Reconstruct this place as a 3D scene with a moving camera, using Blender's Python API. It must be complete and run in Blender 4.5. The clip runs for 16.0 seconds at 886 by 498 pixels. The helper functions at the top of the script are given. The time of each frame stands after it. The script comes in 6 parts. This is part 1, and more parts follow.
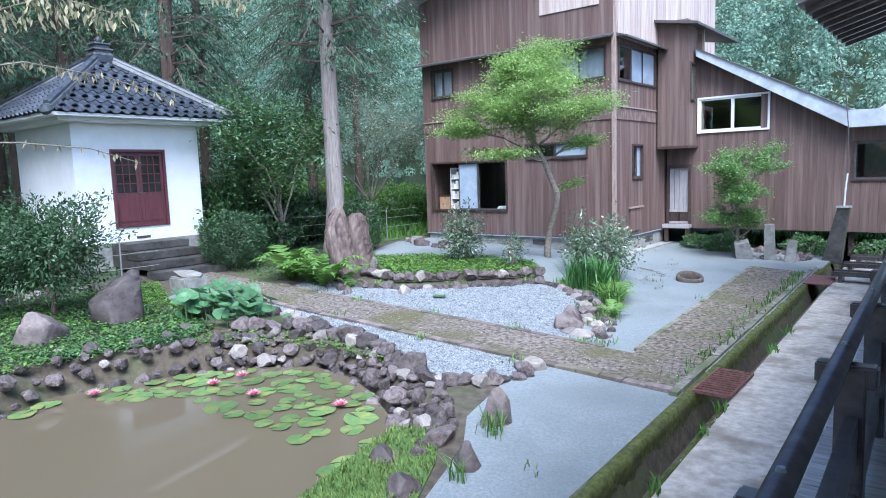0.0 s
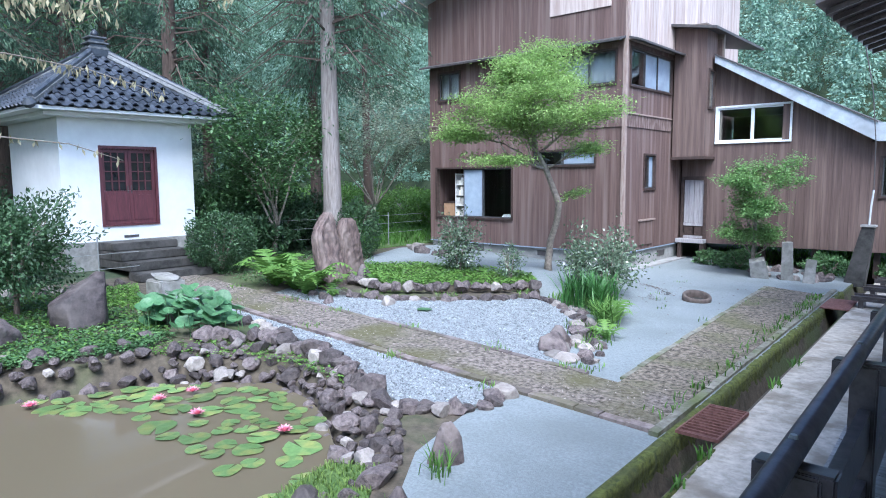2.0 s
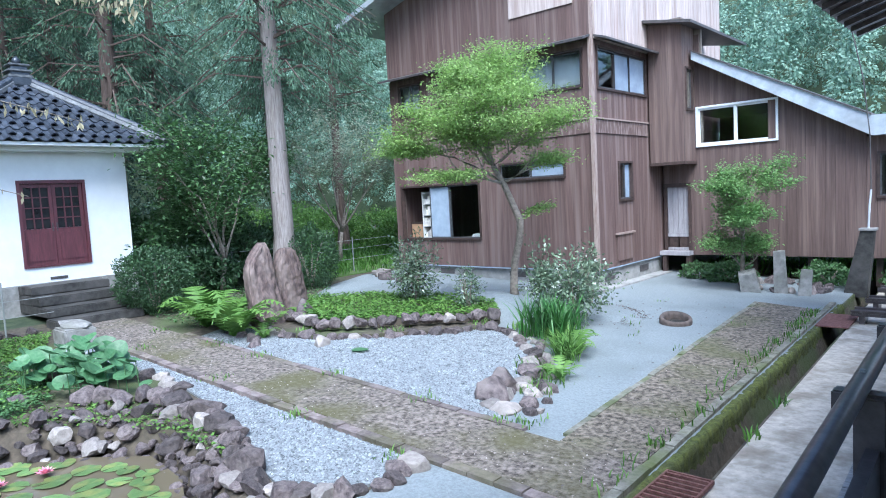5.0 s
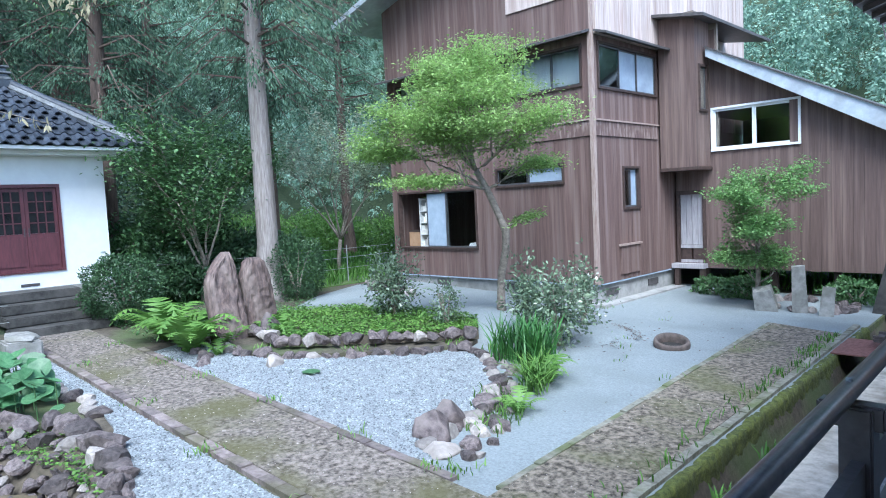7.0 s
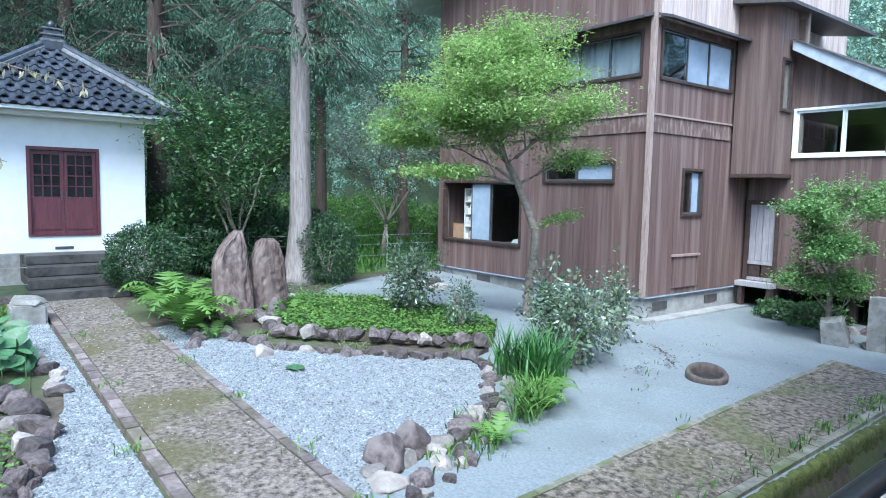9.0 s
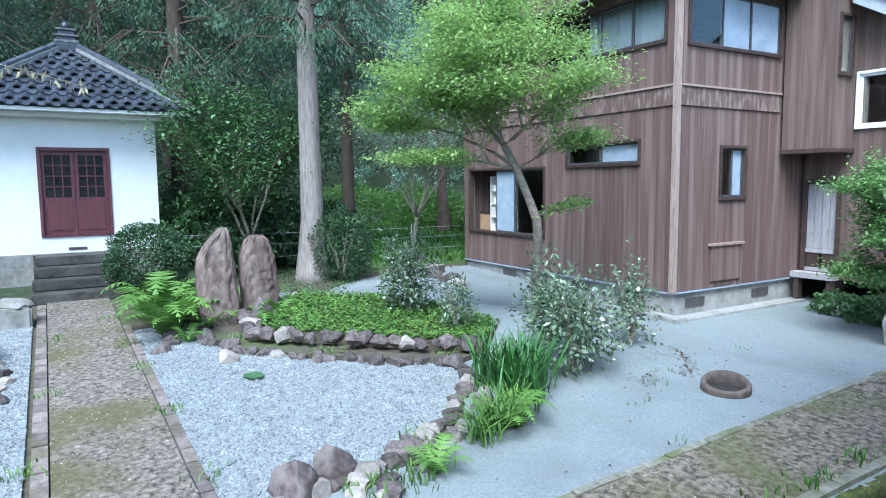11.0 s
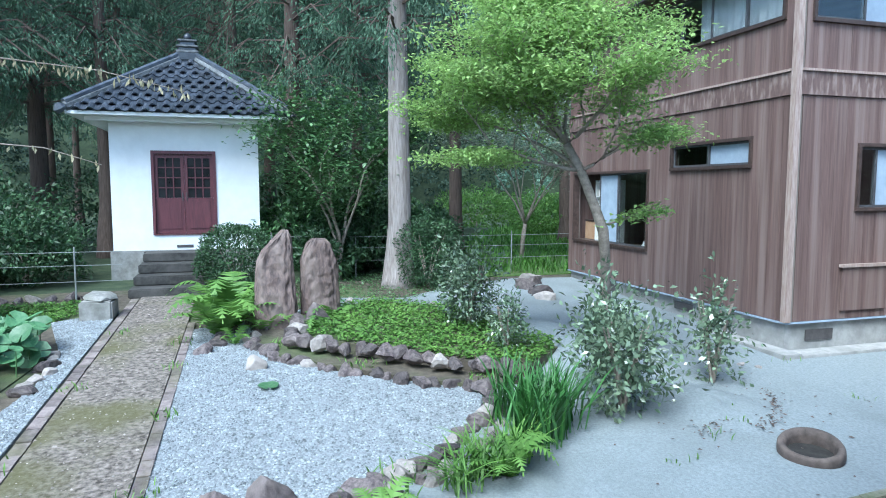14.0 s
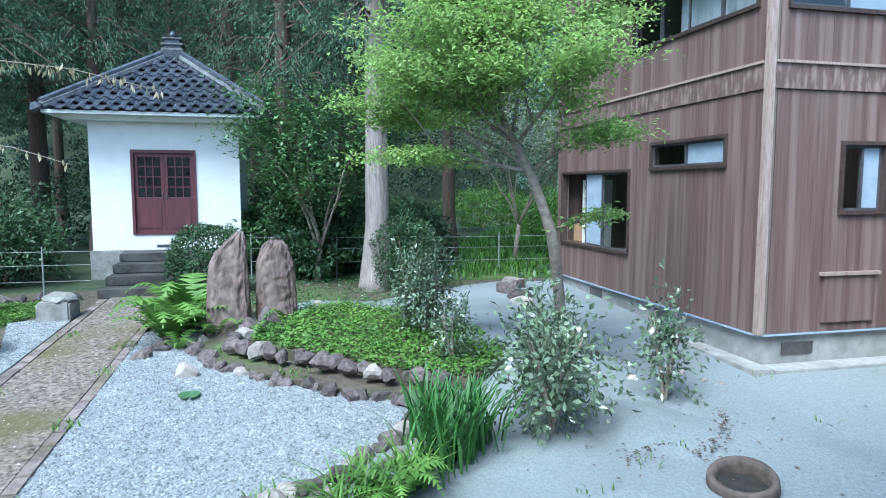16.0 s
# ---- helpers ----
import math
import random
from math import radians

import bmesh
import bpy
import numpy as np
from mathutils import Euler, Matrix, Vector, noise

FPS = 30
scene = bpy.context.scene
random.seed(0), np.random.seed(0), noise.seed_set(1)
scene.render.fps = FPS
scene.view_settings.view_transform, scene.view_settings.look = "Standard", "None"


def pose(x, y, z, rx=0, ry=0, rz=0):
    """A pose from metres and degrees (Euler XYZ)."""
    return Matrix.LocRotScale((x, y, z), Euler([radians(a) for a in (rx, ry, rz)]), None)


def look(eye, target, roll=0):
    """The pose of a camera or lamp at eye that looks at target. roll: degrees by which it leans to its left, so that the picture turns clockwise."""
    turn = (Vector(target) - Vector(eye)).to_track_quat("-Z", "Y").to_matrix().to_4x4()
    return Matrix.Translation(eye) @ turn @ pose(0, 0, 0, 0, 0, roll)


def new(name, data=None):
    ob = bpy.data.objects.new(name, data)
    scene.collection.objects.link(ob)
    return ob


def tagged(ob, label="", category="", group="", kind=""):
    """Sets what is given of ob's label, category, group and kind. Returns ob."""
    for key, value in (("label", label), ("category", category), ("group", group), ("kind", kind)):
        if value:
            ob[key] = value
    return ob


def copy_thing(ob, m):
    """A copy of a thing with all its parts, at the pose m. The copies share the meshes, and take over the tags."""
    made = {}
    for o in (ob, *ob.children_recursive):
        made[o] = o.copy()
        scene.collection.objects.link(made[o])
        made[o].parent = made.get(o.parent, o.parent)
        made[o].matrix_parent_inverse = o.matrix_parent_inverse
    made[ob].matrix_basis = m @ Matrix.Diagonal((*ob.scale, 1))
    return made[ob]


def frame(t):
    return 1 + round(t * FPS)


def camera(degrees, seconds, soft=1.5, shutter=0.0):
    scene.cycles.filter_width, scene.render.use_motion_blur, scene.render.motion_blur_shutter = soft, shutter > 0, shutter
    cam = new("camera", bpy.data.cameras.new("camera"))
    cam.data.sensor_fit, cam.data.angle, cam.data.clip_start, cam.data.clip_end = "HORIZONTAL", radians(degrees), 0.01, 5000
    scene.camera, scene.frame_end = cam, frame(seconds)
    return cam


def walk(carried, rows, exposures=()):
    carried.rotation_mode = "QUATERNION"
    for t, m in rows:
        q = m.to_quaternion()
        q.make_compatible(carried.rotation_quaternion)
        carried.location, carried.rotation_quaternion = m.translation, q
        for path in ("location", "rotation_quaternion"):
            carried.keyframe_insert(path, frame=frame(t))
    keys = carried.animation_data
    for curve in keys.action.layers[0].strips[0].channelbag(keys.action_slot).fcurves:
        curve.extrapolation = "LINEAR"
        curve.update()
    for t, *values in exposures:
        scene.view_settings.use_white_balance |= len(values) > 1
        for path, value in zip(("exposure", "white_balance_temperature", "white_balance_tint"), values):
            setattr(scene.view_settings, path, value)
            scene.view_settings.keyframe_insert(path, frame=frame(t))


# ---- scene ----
cam = camera(68.0, 16.0, soft=1.0)
EXPOSURE = 1.62
PATH = [
    (0, (0.245, -0.05, 2.604), (-1.003, 1.495, 2.373), -1.9),
    (0.5, (0.222, 0.103, 2.621), (-0.993, 1.673, 2.383), -1.5),
    (1, (0.26, 0.331, 2.626), (-1.068, 1.809, 2.4), -1.5),
    (1.5, (0.31, 0.599, 2.611), (-1.023, 2.073, 2.389), -3.1),
    (2, (0.308, 0.948, 2.608), (-0.997, 2.447, 2.393), -0.4),
    (2.5, (0.327, 1.272, 2.615), (-0.937, 2.808, 2.404), -1.3),
    (3, (0.382, 1.587, 2.626), (-0.946, 3.068, 2.415), -0.9),
    (3.5, (0.347, 1.925, 2.606), (-0.994, 3.395, 2.401), -0.4),
    (4, (0.297, 2.222, 2.626), (-1.038, 3.698, 2.438), -1.2),
    (4.5, (0.277, 2.511, 2.601), (-1.046, 4.001, 2.431), -2.2),
    (5, (0.241, 2.793, 2.612), (-1.085, 4.281, 2.45), -3.1),
    (7.5, (0.41, 4.704, 2.577), (-1.02, 6.095, 2.436), -2.1),
    (8, (0.426, 5.081, 2.625), (-1.024, 6.45, 2.47), -1.2),
    (8.5, (0.431, 5.356, 2.627), (-1.107, 6.624, 2.467), -2.0),
    (9, (0.399, 5.716, 2.65), (-1.174, 6.939, 2.475), 1.2),
    (11.5, (0.357, 7.748, 2.588), (-1.382, 8.716, 2.393), -1.0),
    (12, (0.337, 8.025, 2.599), (-1.436, 8.931, 2.413), -0.2),
    (12.5, (0.302, 8.331, 2.592), (-1.495, 9.19, 2.409), 0.7),
    (13, (0.305, 8.644, 2.581), (-1.51, 9.462, 2.39), -1.5),
    (13.5, (0.291, 8.926, 2.571), (-1.587, 9.589, 2.385), -1.3),
    (14, (0.218, 9.237, 2.56), (-1.689, 9.812, 2.378), 0.0),
    (14.5, (0.162, 9.543, 2.573), (-1.749, 10.096, 2.375), -1.3),
    (15, (0.173, 9.88, 2.591), (-1.761, 10.351, 2.389), 1.4),
    (15.5, (0.134, 10.193, 2.579), (-1.806, 10.644, 2.398), 0.8),
    (16, (0.094, 10.516, 2.6), (-1.841, 10.987, 2.412), 0.1),
]
walk(cam, [(t, look(eye, target, roll)) for t, eye, target, roll in PATH], [(0, EXPOSURE, 5250, 9), (5, EXPOSURE, 5200, 6), (9, EXPOSURE, 5150, 2), (16, EXPOSURE, 5150, -2)])

# ---- world and sun ----
SUN_EL, SUN_AZ = radians(55), radians(135)   # azimuth from +y towards +x
world = bpy.data.worlds.new("world")
scene.world = world
world.use_nodes = True
wn = world.node_tree.nodes
sky = wn.new("ShaderNodeTexSky")
sky.sky_type, sky.sun_disc, sky.sun_elevation, sky.sun_rotation = "NISHITA", False, SUN_EL, SUN_AZ
sky.air_density, sky.dust_density = 1.0, 2.5
wn["Background"].inputs["Strength"].default_value = 0.13
world.node_tree.links.new(sky.outputs[0], wn["Background"].inputs["Color"])
sun = new("sun", bpy.data.lights.new("sun", "SUN"))
sun.data.energy, sun.data.angle, sun.data.color = 2.0, radians(35), (1.0, 0.96, 0.9)
sun_dir = Vector((math.sin(SUN_AZ) * math.cos(SUN_EL), math.cos(SUN_AZ) * math.cos(SUN_EL), math.sin(SUN_EL)))
sun.matrix_world = look(sun_dir * 40, (0, 0, 0))


# ---- materials ----
def mat(name, c1, c2, scale=6.0, rough=0.85, bump=0.25, c3=None, scale3=0.7, amount3=0.6, stretch=(1, 1, 1), rand=0.0, island=0.0,
        metal=0.0, detail=8, coat=0.0, bump_scale=None, thin=0.0, soft_edge=0.16):
    """A surface of two colours in fine noise, stained by a third at a larger scale; rand and island vary its brightness piece by piece."""
    m = bpy.data.materials.new(name)
    m.use_nodes = True
    n, l = m.node_tree.nodes, m.node_tree.links
    b = n["Principled BSDF"]
    tc, mp = n.new("ShaderNodeTexCoord"), n.new("ShaderNodeMapping")
    mp.inputs["Scale"].default_value = stretch
    l.new(tc.outputs["Object"], mp.inputs["Vector"])
    n1 = n.new("ShaderNodeTexNoise")
    n1.inputs["Scale"].default_value, n1.inputs["Detail"].default_value, n1.inputs["Roughness"].default_value = scale, detail, 0.65
    l.new(mp.outputs[0], n1.inputs["Vector"])
    r1 = n.new("ShaderNodeValToRGB")
    r1.color_ramp.elements[0].position, r1.color_ramp.elements[1].position = 0.5 - soft_edge, 0.5 + soft_edge
    r1.color_ramp.elements[0].color, r1.color_ramp.elements[1].color = (*c1, 1), (*c2, 1)
    l.new(n1.outputs["Fac"], r1.inputs[0])
    out = r1.outputs[0]
    if c3:
        n2 = n.new("ShaderNodeTexNoise")
        n2.inputs["Scale"].default_value, n2.inputs["Detail"].default_value = scale3, 5
        l.new(mp.outputs[0], n2.inputs["Vector"])
        r2 = n.new("ShaderNodeValToRGB")
        r2.color_ramp.elements[0].position, r2.color_ramp.elements[1].position = 0.48, 0.66
        r2.color_ramp.elements[0].color, r2.color_ramp.elements[1].color = (0, 0, 0, 1), (amount3, amount3, amount3, 1)
        l.new(n2.outputs["Fac"], r2.inputs[0])
        mx = n.new("ShaderNodeMix")
        mx.data_type = "RGBA"
        l.new(r2.outputs[0], mx.inputs[0])
        l.new(out, mx.inputs[6])
        mx.inputs[7].default_value = (*c3, 1)
        out = mx.outputs[2]
    for amount, node, socket in ((rand, "ShaderNodeObjectInfo", "Random"), (island, "ShaderNodeNewGeometry", "Random Per Island")):
        if amount:
            src, mr, hs = n.new(node), n.new("ShaderNodeMapRange"), n.new("ShaderNodeHueSaturation")
            mr.inputs["To Min"].default_value, mr.inputs["To Max"].default_value = 1 - amount, 1 + amount
            l.new(src.outputs[socket], mr.inputs["Value"])
            l.new(mr.outputs[0], hs.inputs["Value"])
            l.new(out, hs.inputs["Color"])
            out = hs.outputs[0]
    l.new(out, b.inputs["Base Color"])
    b.inputs["Roughness"].default_value, b.inputs["Metallic"].default_value = rough, metal
    b.inputs["Coat Weight"].default_value = coat
    if bump:
        bp = n.new("ShaderNodeBump")
        bp.inputs["Strength"].default_value, bp.inputs["Distance"].default_value = bump, 0.02
        src = n1
        if bump_scale:
            src = n.new("ShaderNodeTexNoise")
            src.inputs["Scale"].default_value, src.inputs["Detail"].default_value = bump_scale, 4
            l.new(mp.outputs[0], src.inputs["Vector"])
        l.new(src.outputs["Fac"], bp.inputs["Height"])
        l.new(bp.outputs[0], b.inputs["Normal"])
    if thin:
        tr, ms = n.new("ShaderNodeBsdfTranslucent"), n.new("ShaderNodeMixShader")
        l.new(out, tr.inputs["Color"])
        ms.inputs[0].default_value = thin
        l.new(b.outputs[0], ms.inputs[1])
        l.new(tr.outputs[0], ms.inputs[2])
        l.new(ms.outputs[0], n["Material Output"].inputs["Surface"])
    return m


def glass_mat(name, tint, rough=0.02, clear=0.6):
    m = bpy.data.materials.new(name)
    m.use_nodes = True
    n, l = m.node_tree.nodes, m.node_tree.links
    b = n["Principled BSDF"]
    b.inputs["Base Color"].default_value = (*tint, 1)
    b.inputs["Roughness"].default_value = rough
    b.inputs["Transmission Weight"].default_value = clear
    b.inputs["IOR"].default_value = 1.45
    return m


M_BOARD = mat("board_siding", (0.1, 0.059, 0.05), (0.16, 0.102, 0.088), 5, 0.7, 0.4, (0.255, 0.19, 0.168), 1.1, 0.6, (6, 6, 0.2), rand=0.07)
M_BOARD_PALE = mat("board_siding_weathered", (0.42, 0.33, 0.29), (0.6, 0.51, 0.47), 5, 0.75, 0.35, (0.27, 0.17, 0.135), 1.2, 0.5, (6, 6, 0.3), rand=0.12)
M_WING = mat("wing_siding", (0.088, 0.056, 0.048), (0.138, 0.092, 0.078), 5, 0.75, 0.4, (0.25, 0.18, 0.15), 1.1, 0.5, (6, 6, 0.25), rand=0.08)
M_FLAKE = mat("flaking_band_paint", (0.1, 0.06, 0.052), (0.16, 0.105, 0.09), 6, 0.75, 0.4, (0.45, 0.36, 0.32), 7.0, 0.4, (2, 2, 0.5))
M_TRIM = mat("dark_trim_wood", (0.035, 0.022, 0.018), (0.075, 0.048, 0.04), 9, 0.6, 0.2, rand=0.1)
M_BATTEN = mat("pale_corner_batten", (0.25, 0.17, 0.14), (0.4, 0.32, 0.28), 9, 0.7, 0.2, stretch=(4, 4, 0.5))
M_INNER = mat("inner_wall", (0.16, 0.13, 0.11), (0.22, 0.19, 0.16), 3, 0.9, 0.1)
M_CURTAIN = mat("curtain_cloth", (0.72, 0.74, 0.76), (0.86, 0.87, 0.88), 7, 0.9, 0.15, stretch=(3, 3, 0.3))
M_FROST = mat("frosted_panel", (0.3, 0.36, 0.44), (0.39, 0.46, 0.55), 3, 0.25, 0.05)
M_GLASS = glass_mat("window_glass", (0.85, 0.9, 0.92), 0.01, 1.0)
M_ALU = mat("white_sash", (0.72, 0.74, 0.76), (0.82, 0.84, 0.86), 12, 0.4, 0.03)
M_ALU_DARK = mat("dark_sash", (0.05, 0.05, 0.055), (0.09, 0.09, 0.095), 12, 0.45, 0.03)
M_TIN = mat("pale_metal_roof", (0.42, 0.46, 0.5), (0.58, 0.62, 0.66), 5, 0.45, 0.08, (0.33, 0.33, 0.34), 1.5, 0.5, metal=0.3)
M_TIN_DARK = mat("dark_metal_edge", (0.05, 0.045, 0.045), (0.1, 0.09, 0.088), 7, 0.5, 0.1)
M_PLASTER = mat("white_plaster", (0.78, 0.79, 0.8), (0.84, 0.85, 0.86), 4, 0.85, 0.08, (0.66, 0.67, 0.68), 0.9, 0.35)
M_TILE = mat("glazed_roof_tile", (0.028, 0.033, 0.045), (0.07, 0.08, 0.1), 9, 0.3, 0.08, (0.12, 0.13, 0.14), 2.2, 0.4, rand=0.35)
M_TILE_PALE = mat("mortar_edged_tile", (0.06, 0.065, 0.072), (0.2, 0.21, 0.22), 10, 0.55, 0.2, (0.06, 0.065, 0.07), 3, 0.5)
M_DOOR = mat("maroon_door_paint", (0.085, 0.027, 0.034), (0.145, 0.046, 0.054), 6, 0.5, 0.15, (0.07, 0.026, 0.03), 2, 0.4, (4, 4, 0.6))
M_DARKGLASS = mat("dark_old_pane", (0.012, 0.013, 0.014), (0.03, 0.032, 0.034), 3, 0.12, 0.03)
M_GREYDOOR = mat("grey_weathered_door", (0.28, 0.26, 0.27), (0.42, 0.4, 0.41), 7, 0.7, 0.2, stretch=(5, 5, 0.5))
M_CONC = mat("stained_concrete", (0.36, 0.32, 0.265), (0.62, 0.565, 0.49), 9, 0.88, 0.4, (0.22, 0.18, 0.135), 1.8, 0.8)
M_CONC_PALE = mat("foundation_concrete", (0.25, 0.245, 0.235), (0.37, 0.36, 0.345), 6, 0.88, 0.25, (0.15, 0.15, 0.135), 1.6, 0.65)
M_MOSSCONC = mat("mossy_kerb", (0.03, 0.04, 0.012), (0.1, 0.112, 0.034), 12, 0.95, 0.6, (0.13, 0.115, 0.09), 2.5, 0.5)
M_KERBMOSS = mat("kerb_with_moss", (0.12, 0.115, 0.085), (0.28, 0.265, 0.22), 9, 0.92, 0.5, (0.09, 0.11, 0.03), 1.6, 0.8, rand=0.12)
M_PATH = mat("mossy_worn_path", (0.035, 0.027, 0.02), (0.27, 0.228, 0.195), 16, 0.93, 0.6, (0.085, 0.08, 0.026), 0.9, 0.8, detail=14, soft_edge=0.14)
M_PATH_MOSS = mat("mossy_walk", (0.03, 0.024, 0.016), (0.26, 0.218, 0.172), 15, 0.93, 0.6, (0.085, 0.09, 0.025), 0.9, 0.75, detail=14, soft_edge=0.13)
M_KERBSTONE = mat("kerb_stone", (0.11, 0.085, 0.082), (0.24, 0.2, 0.185), 10, 0.9, 0.6, (0.1, 0.095, 0.04), 2, 0.6, rand=0.3)
M_SAND = mat("grey_yard_sand", (0.165, 0.186, 0.192), (0.255, 0.28, 0.288), 34, 0.95, 0.35, (0.135, 0.15, 0.15), 0.55, 0.6, bump_scale=90)
M_GRAVEL_BED = mat("gravel_bed", (0.15, 0.162, 0.17), (0.31, 0.328, 0.34), 45, 0.95, 0.6)
M_PEBBLE = mat("pale_gravel", (0.15, 0.163, 0.172), (0.28, 0.3, 0.312), 6, 0.85, 0.1, island=0.55)
M_SOIL = mat("garden_soil", (0.045, 0.037, 0.026), (0.115, 0.093, 0.068), 9, 0.97, 0.6, (0.07, 0.1, 0.03), 0.7, 0.75)
M_GRASSGROUND = mat("grass_ground", (0.05, 0.1, 0.02), (0.11, 0.18, 0.045), 14, 0.97, 0.6, (0.12, 0.13, 0.05), 0.8, 0.5)
M_FOREST = mat("forest_floor", (0.02, 0.035, 0.016), (0.055, 0.075, 0.034), 4, 0.97, 0.5)
M_ROCK = mat("purple_brown_rock", (0.04, 0.03, 0.03), (0.15, 0.12, 0.116), 8, 0.7, 1.0, (0.2, 0.17, 0.155), 2.2, 0.45, rand=0.45)
M_ROCK_PALE = mat("pale_rock", (0.19, 0.165, 0.148), (0.33, 0.295, 0.27), 6, 0.8, 0.4, rand=0.3)
M_MENHIR = mat("reddish_standing_stone", (0.05, 0.035, 0.033), (0.17, 0.118, 0.102), 9, 0.72, 1.0, (0.23, 0.18, 0.155), 1.7, 0.6, (1.8, 1.8, 0.6))
M_GREYSTONE = mat("grey_cut_stone", (0.17, 0.165, 0.15), (0.31, 0.3, 0.28), 7, 0.85, 0.35, (0.12, 0.12, 0.09), 1.5, 0.6, rand=0.15)
M_STEP = mat("dark_wet_stone", (0.02, 0.019, 0.017), (0.066, 0.062, 0.056), 7, 0.8, 0.35, (0.14, 0.13, 0.12), 1.4, 0.35)
M_BARK = mat("cedar_bark", (0.2, 0.165, 0.15), (0.38, 0.34, 0.32), 7, 0.92, 0.9, (0.16, 0.13, 0.1), 1.2, 0.5, (5, 5, 0.4))
M_BARK_DARK = mat("dark_cedar_bark", (0.07, 0.05, 0.04), (0.15, 0.11, 0.09), 7, 0.95, 0.9, stretch=(5, 5, 0.4), rand=0.2)
M_BARK_THIN = mat("smooth_branch_bark", (0.17, 0.14, 0.11), (0.34, 0.29, 0.24), 14, 0.85, 0.3)
M_NEEDLE = mat("cedar_needles", (0.062, 0.118, 0.074), (0.125, 0.205, 0.125), 3, 0.8, 0, island=0.45, rand=0.12, thin=0.35)
# Darker copy of the cedar needles: shade inside the forest painted into the colour.
M_NEEDLE_SHADED = mat("shade_painted_cedar_needles", (0.028, 0.05, 0.034), (0.06, 0.1, 0.066), 0.4, 0.85, 0, island=0.3, thin=0.15)
# Distance haze is mixed into the pale leaf colour of the far trees.
M_FARWOOD = mat("haze_tinted_conifers", (0.2, 0.32, 0.235), (0.32, 0.45, 0.35), 0.25, 0.95, 0, island=0.2, thin=0.3)
M_MAPLE = mat("maple_leaf", (0.22, 0.34, 0.09), (0.38, 0.52, 0.18), 1.2, 0.6, 0, island=0.35, thin=0.5)
# Darker copy of the maple leaf for the small tree, shade put into its green.
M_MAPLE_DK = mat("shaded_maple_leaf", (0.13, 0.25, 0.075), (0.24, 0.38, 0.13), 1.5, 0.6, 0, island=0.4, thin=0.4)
M_LEAF = mat("shrub_leaf", (0.062, 0.13, 0.045), (0.12, 0.22, 0.08), 2, 0.45, 0, island=0.4, thin=0.25)
M_LEAF_DK = mat("clipped_bush_leaf", (0.03, 0.068, 0.027), (0.062, 0.12, 0.045), 2, 0.55, 0, island=0.45, thin=0.15)
M_LEAF_GREY = mat("camellia_leaf", (0.1, 0.15, 0.09), (0.22, 0.28, 0.18), 2, 0.2, 0, island=0.5, coat=0.35, thin=0.15)
M_MOSSGRASS = mat("short_yellowish_grass", (0.11, 0.18, 0.035), (0.2, 0.28, 0.07), 2, 0.7, 0, island=0.35, thin=0.3)
M_IRIS = mat("iris_blade", (0.035, 0.115, 0.025), (0.08, 0.2, 0.045), 2, 0.5, 0, island=0.35, thin=0.25)
M_RING_SHADE = mat("shade_dark_soil", (0.015, 0.013, 0.011), (0.04, 0.035, 0.03), 9, 0.95, 0.4)
M_GRASS = mat("bright_grass_blade", (0.06, 0.15, 0.02), (0.13, 0.26, 0.04), 2, 0.6, 0, island=0.35, thin=0.3)
M_FERN = mat("fern_leaf", (0.08, 0.17, 0.03), (0.17, 0.3, 0.06), 2, 0.6, 0, island=0.3, thin=0.3)
M_PAD = mat("lily_pad", (0.085, 0.155, 0.045), (0.15, 0.24, 0.085), 6, 0.32, 0.1, (0.3, 0.27, 0.08), 1.6, 0.6, rand=0.3)
M_LOTUS = mat("lotus_leaf", (0.06, 0.155, 0.065), (0.13, 0.25, 0.115), 5, 0.45, 0.1, rand=0.35, thin=0.25)
M_PINK = mat("pink_petal", (0.65, 0.16, 0.25), (0.8, 0.4, 0.48), 14, 0.6, 0)
M_DEADLEAF = mat("pale_dry_leaf", (0.34, 0.3, 0.18), (0.52, 0.47, 0.3), 3, 0.7, 0, island=0.25, thin=0.3)
M_RUST = mat("rusty_iron", (0.13, 0.055, 0.045), (0.26, 0.13, 0.11), 18, 0.75, 0.3, metal=0.3)
M_RAIL = mat("dark_brown_painted_rail", (0.055, 0.046, 0.046), (0.115, 0.098, 0.098), 12, 0.3, 0.1)
M_DECK = mat("grey_deck_board", (0.24, 0.225, 0.21), (0.42, 0.4, 0.38), 7, 0.85, 0.3, rand=0.2, stretch=(0.5, 6, 6))
M_MOSS = mat("bright_cushion_moss", (0.035, 0.045, 0.01), (0.125, 0.14, 0.028), 16, 0.95, 0.8, (0.05, 0.055, 0.02), 2.5, 0.6, detail=10)
M_CHIP = mat("worn_path_chips", (0.12, 0.1, 0.085), (0.34, 0.3, 0.27), 6, 0.9, 0.2, island=0.6)
M_CLAY = mat("clay_ring", (0.06, 0.046, 0.04), (0.14, 0.108, 0.092), 8, 0.85, 0.3)
M_WIRE = mat("dull_wire", (0.2, 0.21, 0.2), (0.32, 0.33, 0.32), 9, 0.5, 0)
M_PVC = mat("grey_pipe", (0.5, 0.52, 0.55), (0.62, 0.64, 0.67), 6, 0.5, 0)
M_CARD = mat("brown_carton", (0.33, 0.2, 0.11), (0.42, 0.27, 0.16), 6, 0.9, 0.1)
M_SHELF = mat("white_shelf", (0.6, 0.6, 0.58), (0.72, 0.72, 0.7), 6, 0.6, 0.05)
M_BOOK = mat("papers", (0.5, 0.48, 0.43), (0.75, 0.73, 0.68), 8, 0.8, 0, rand=0.4)


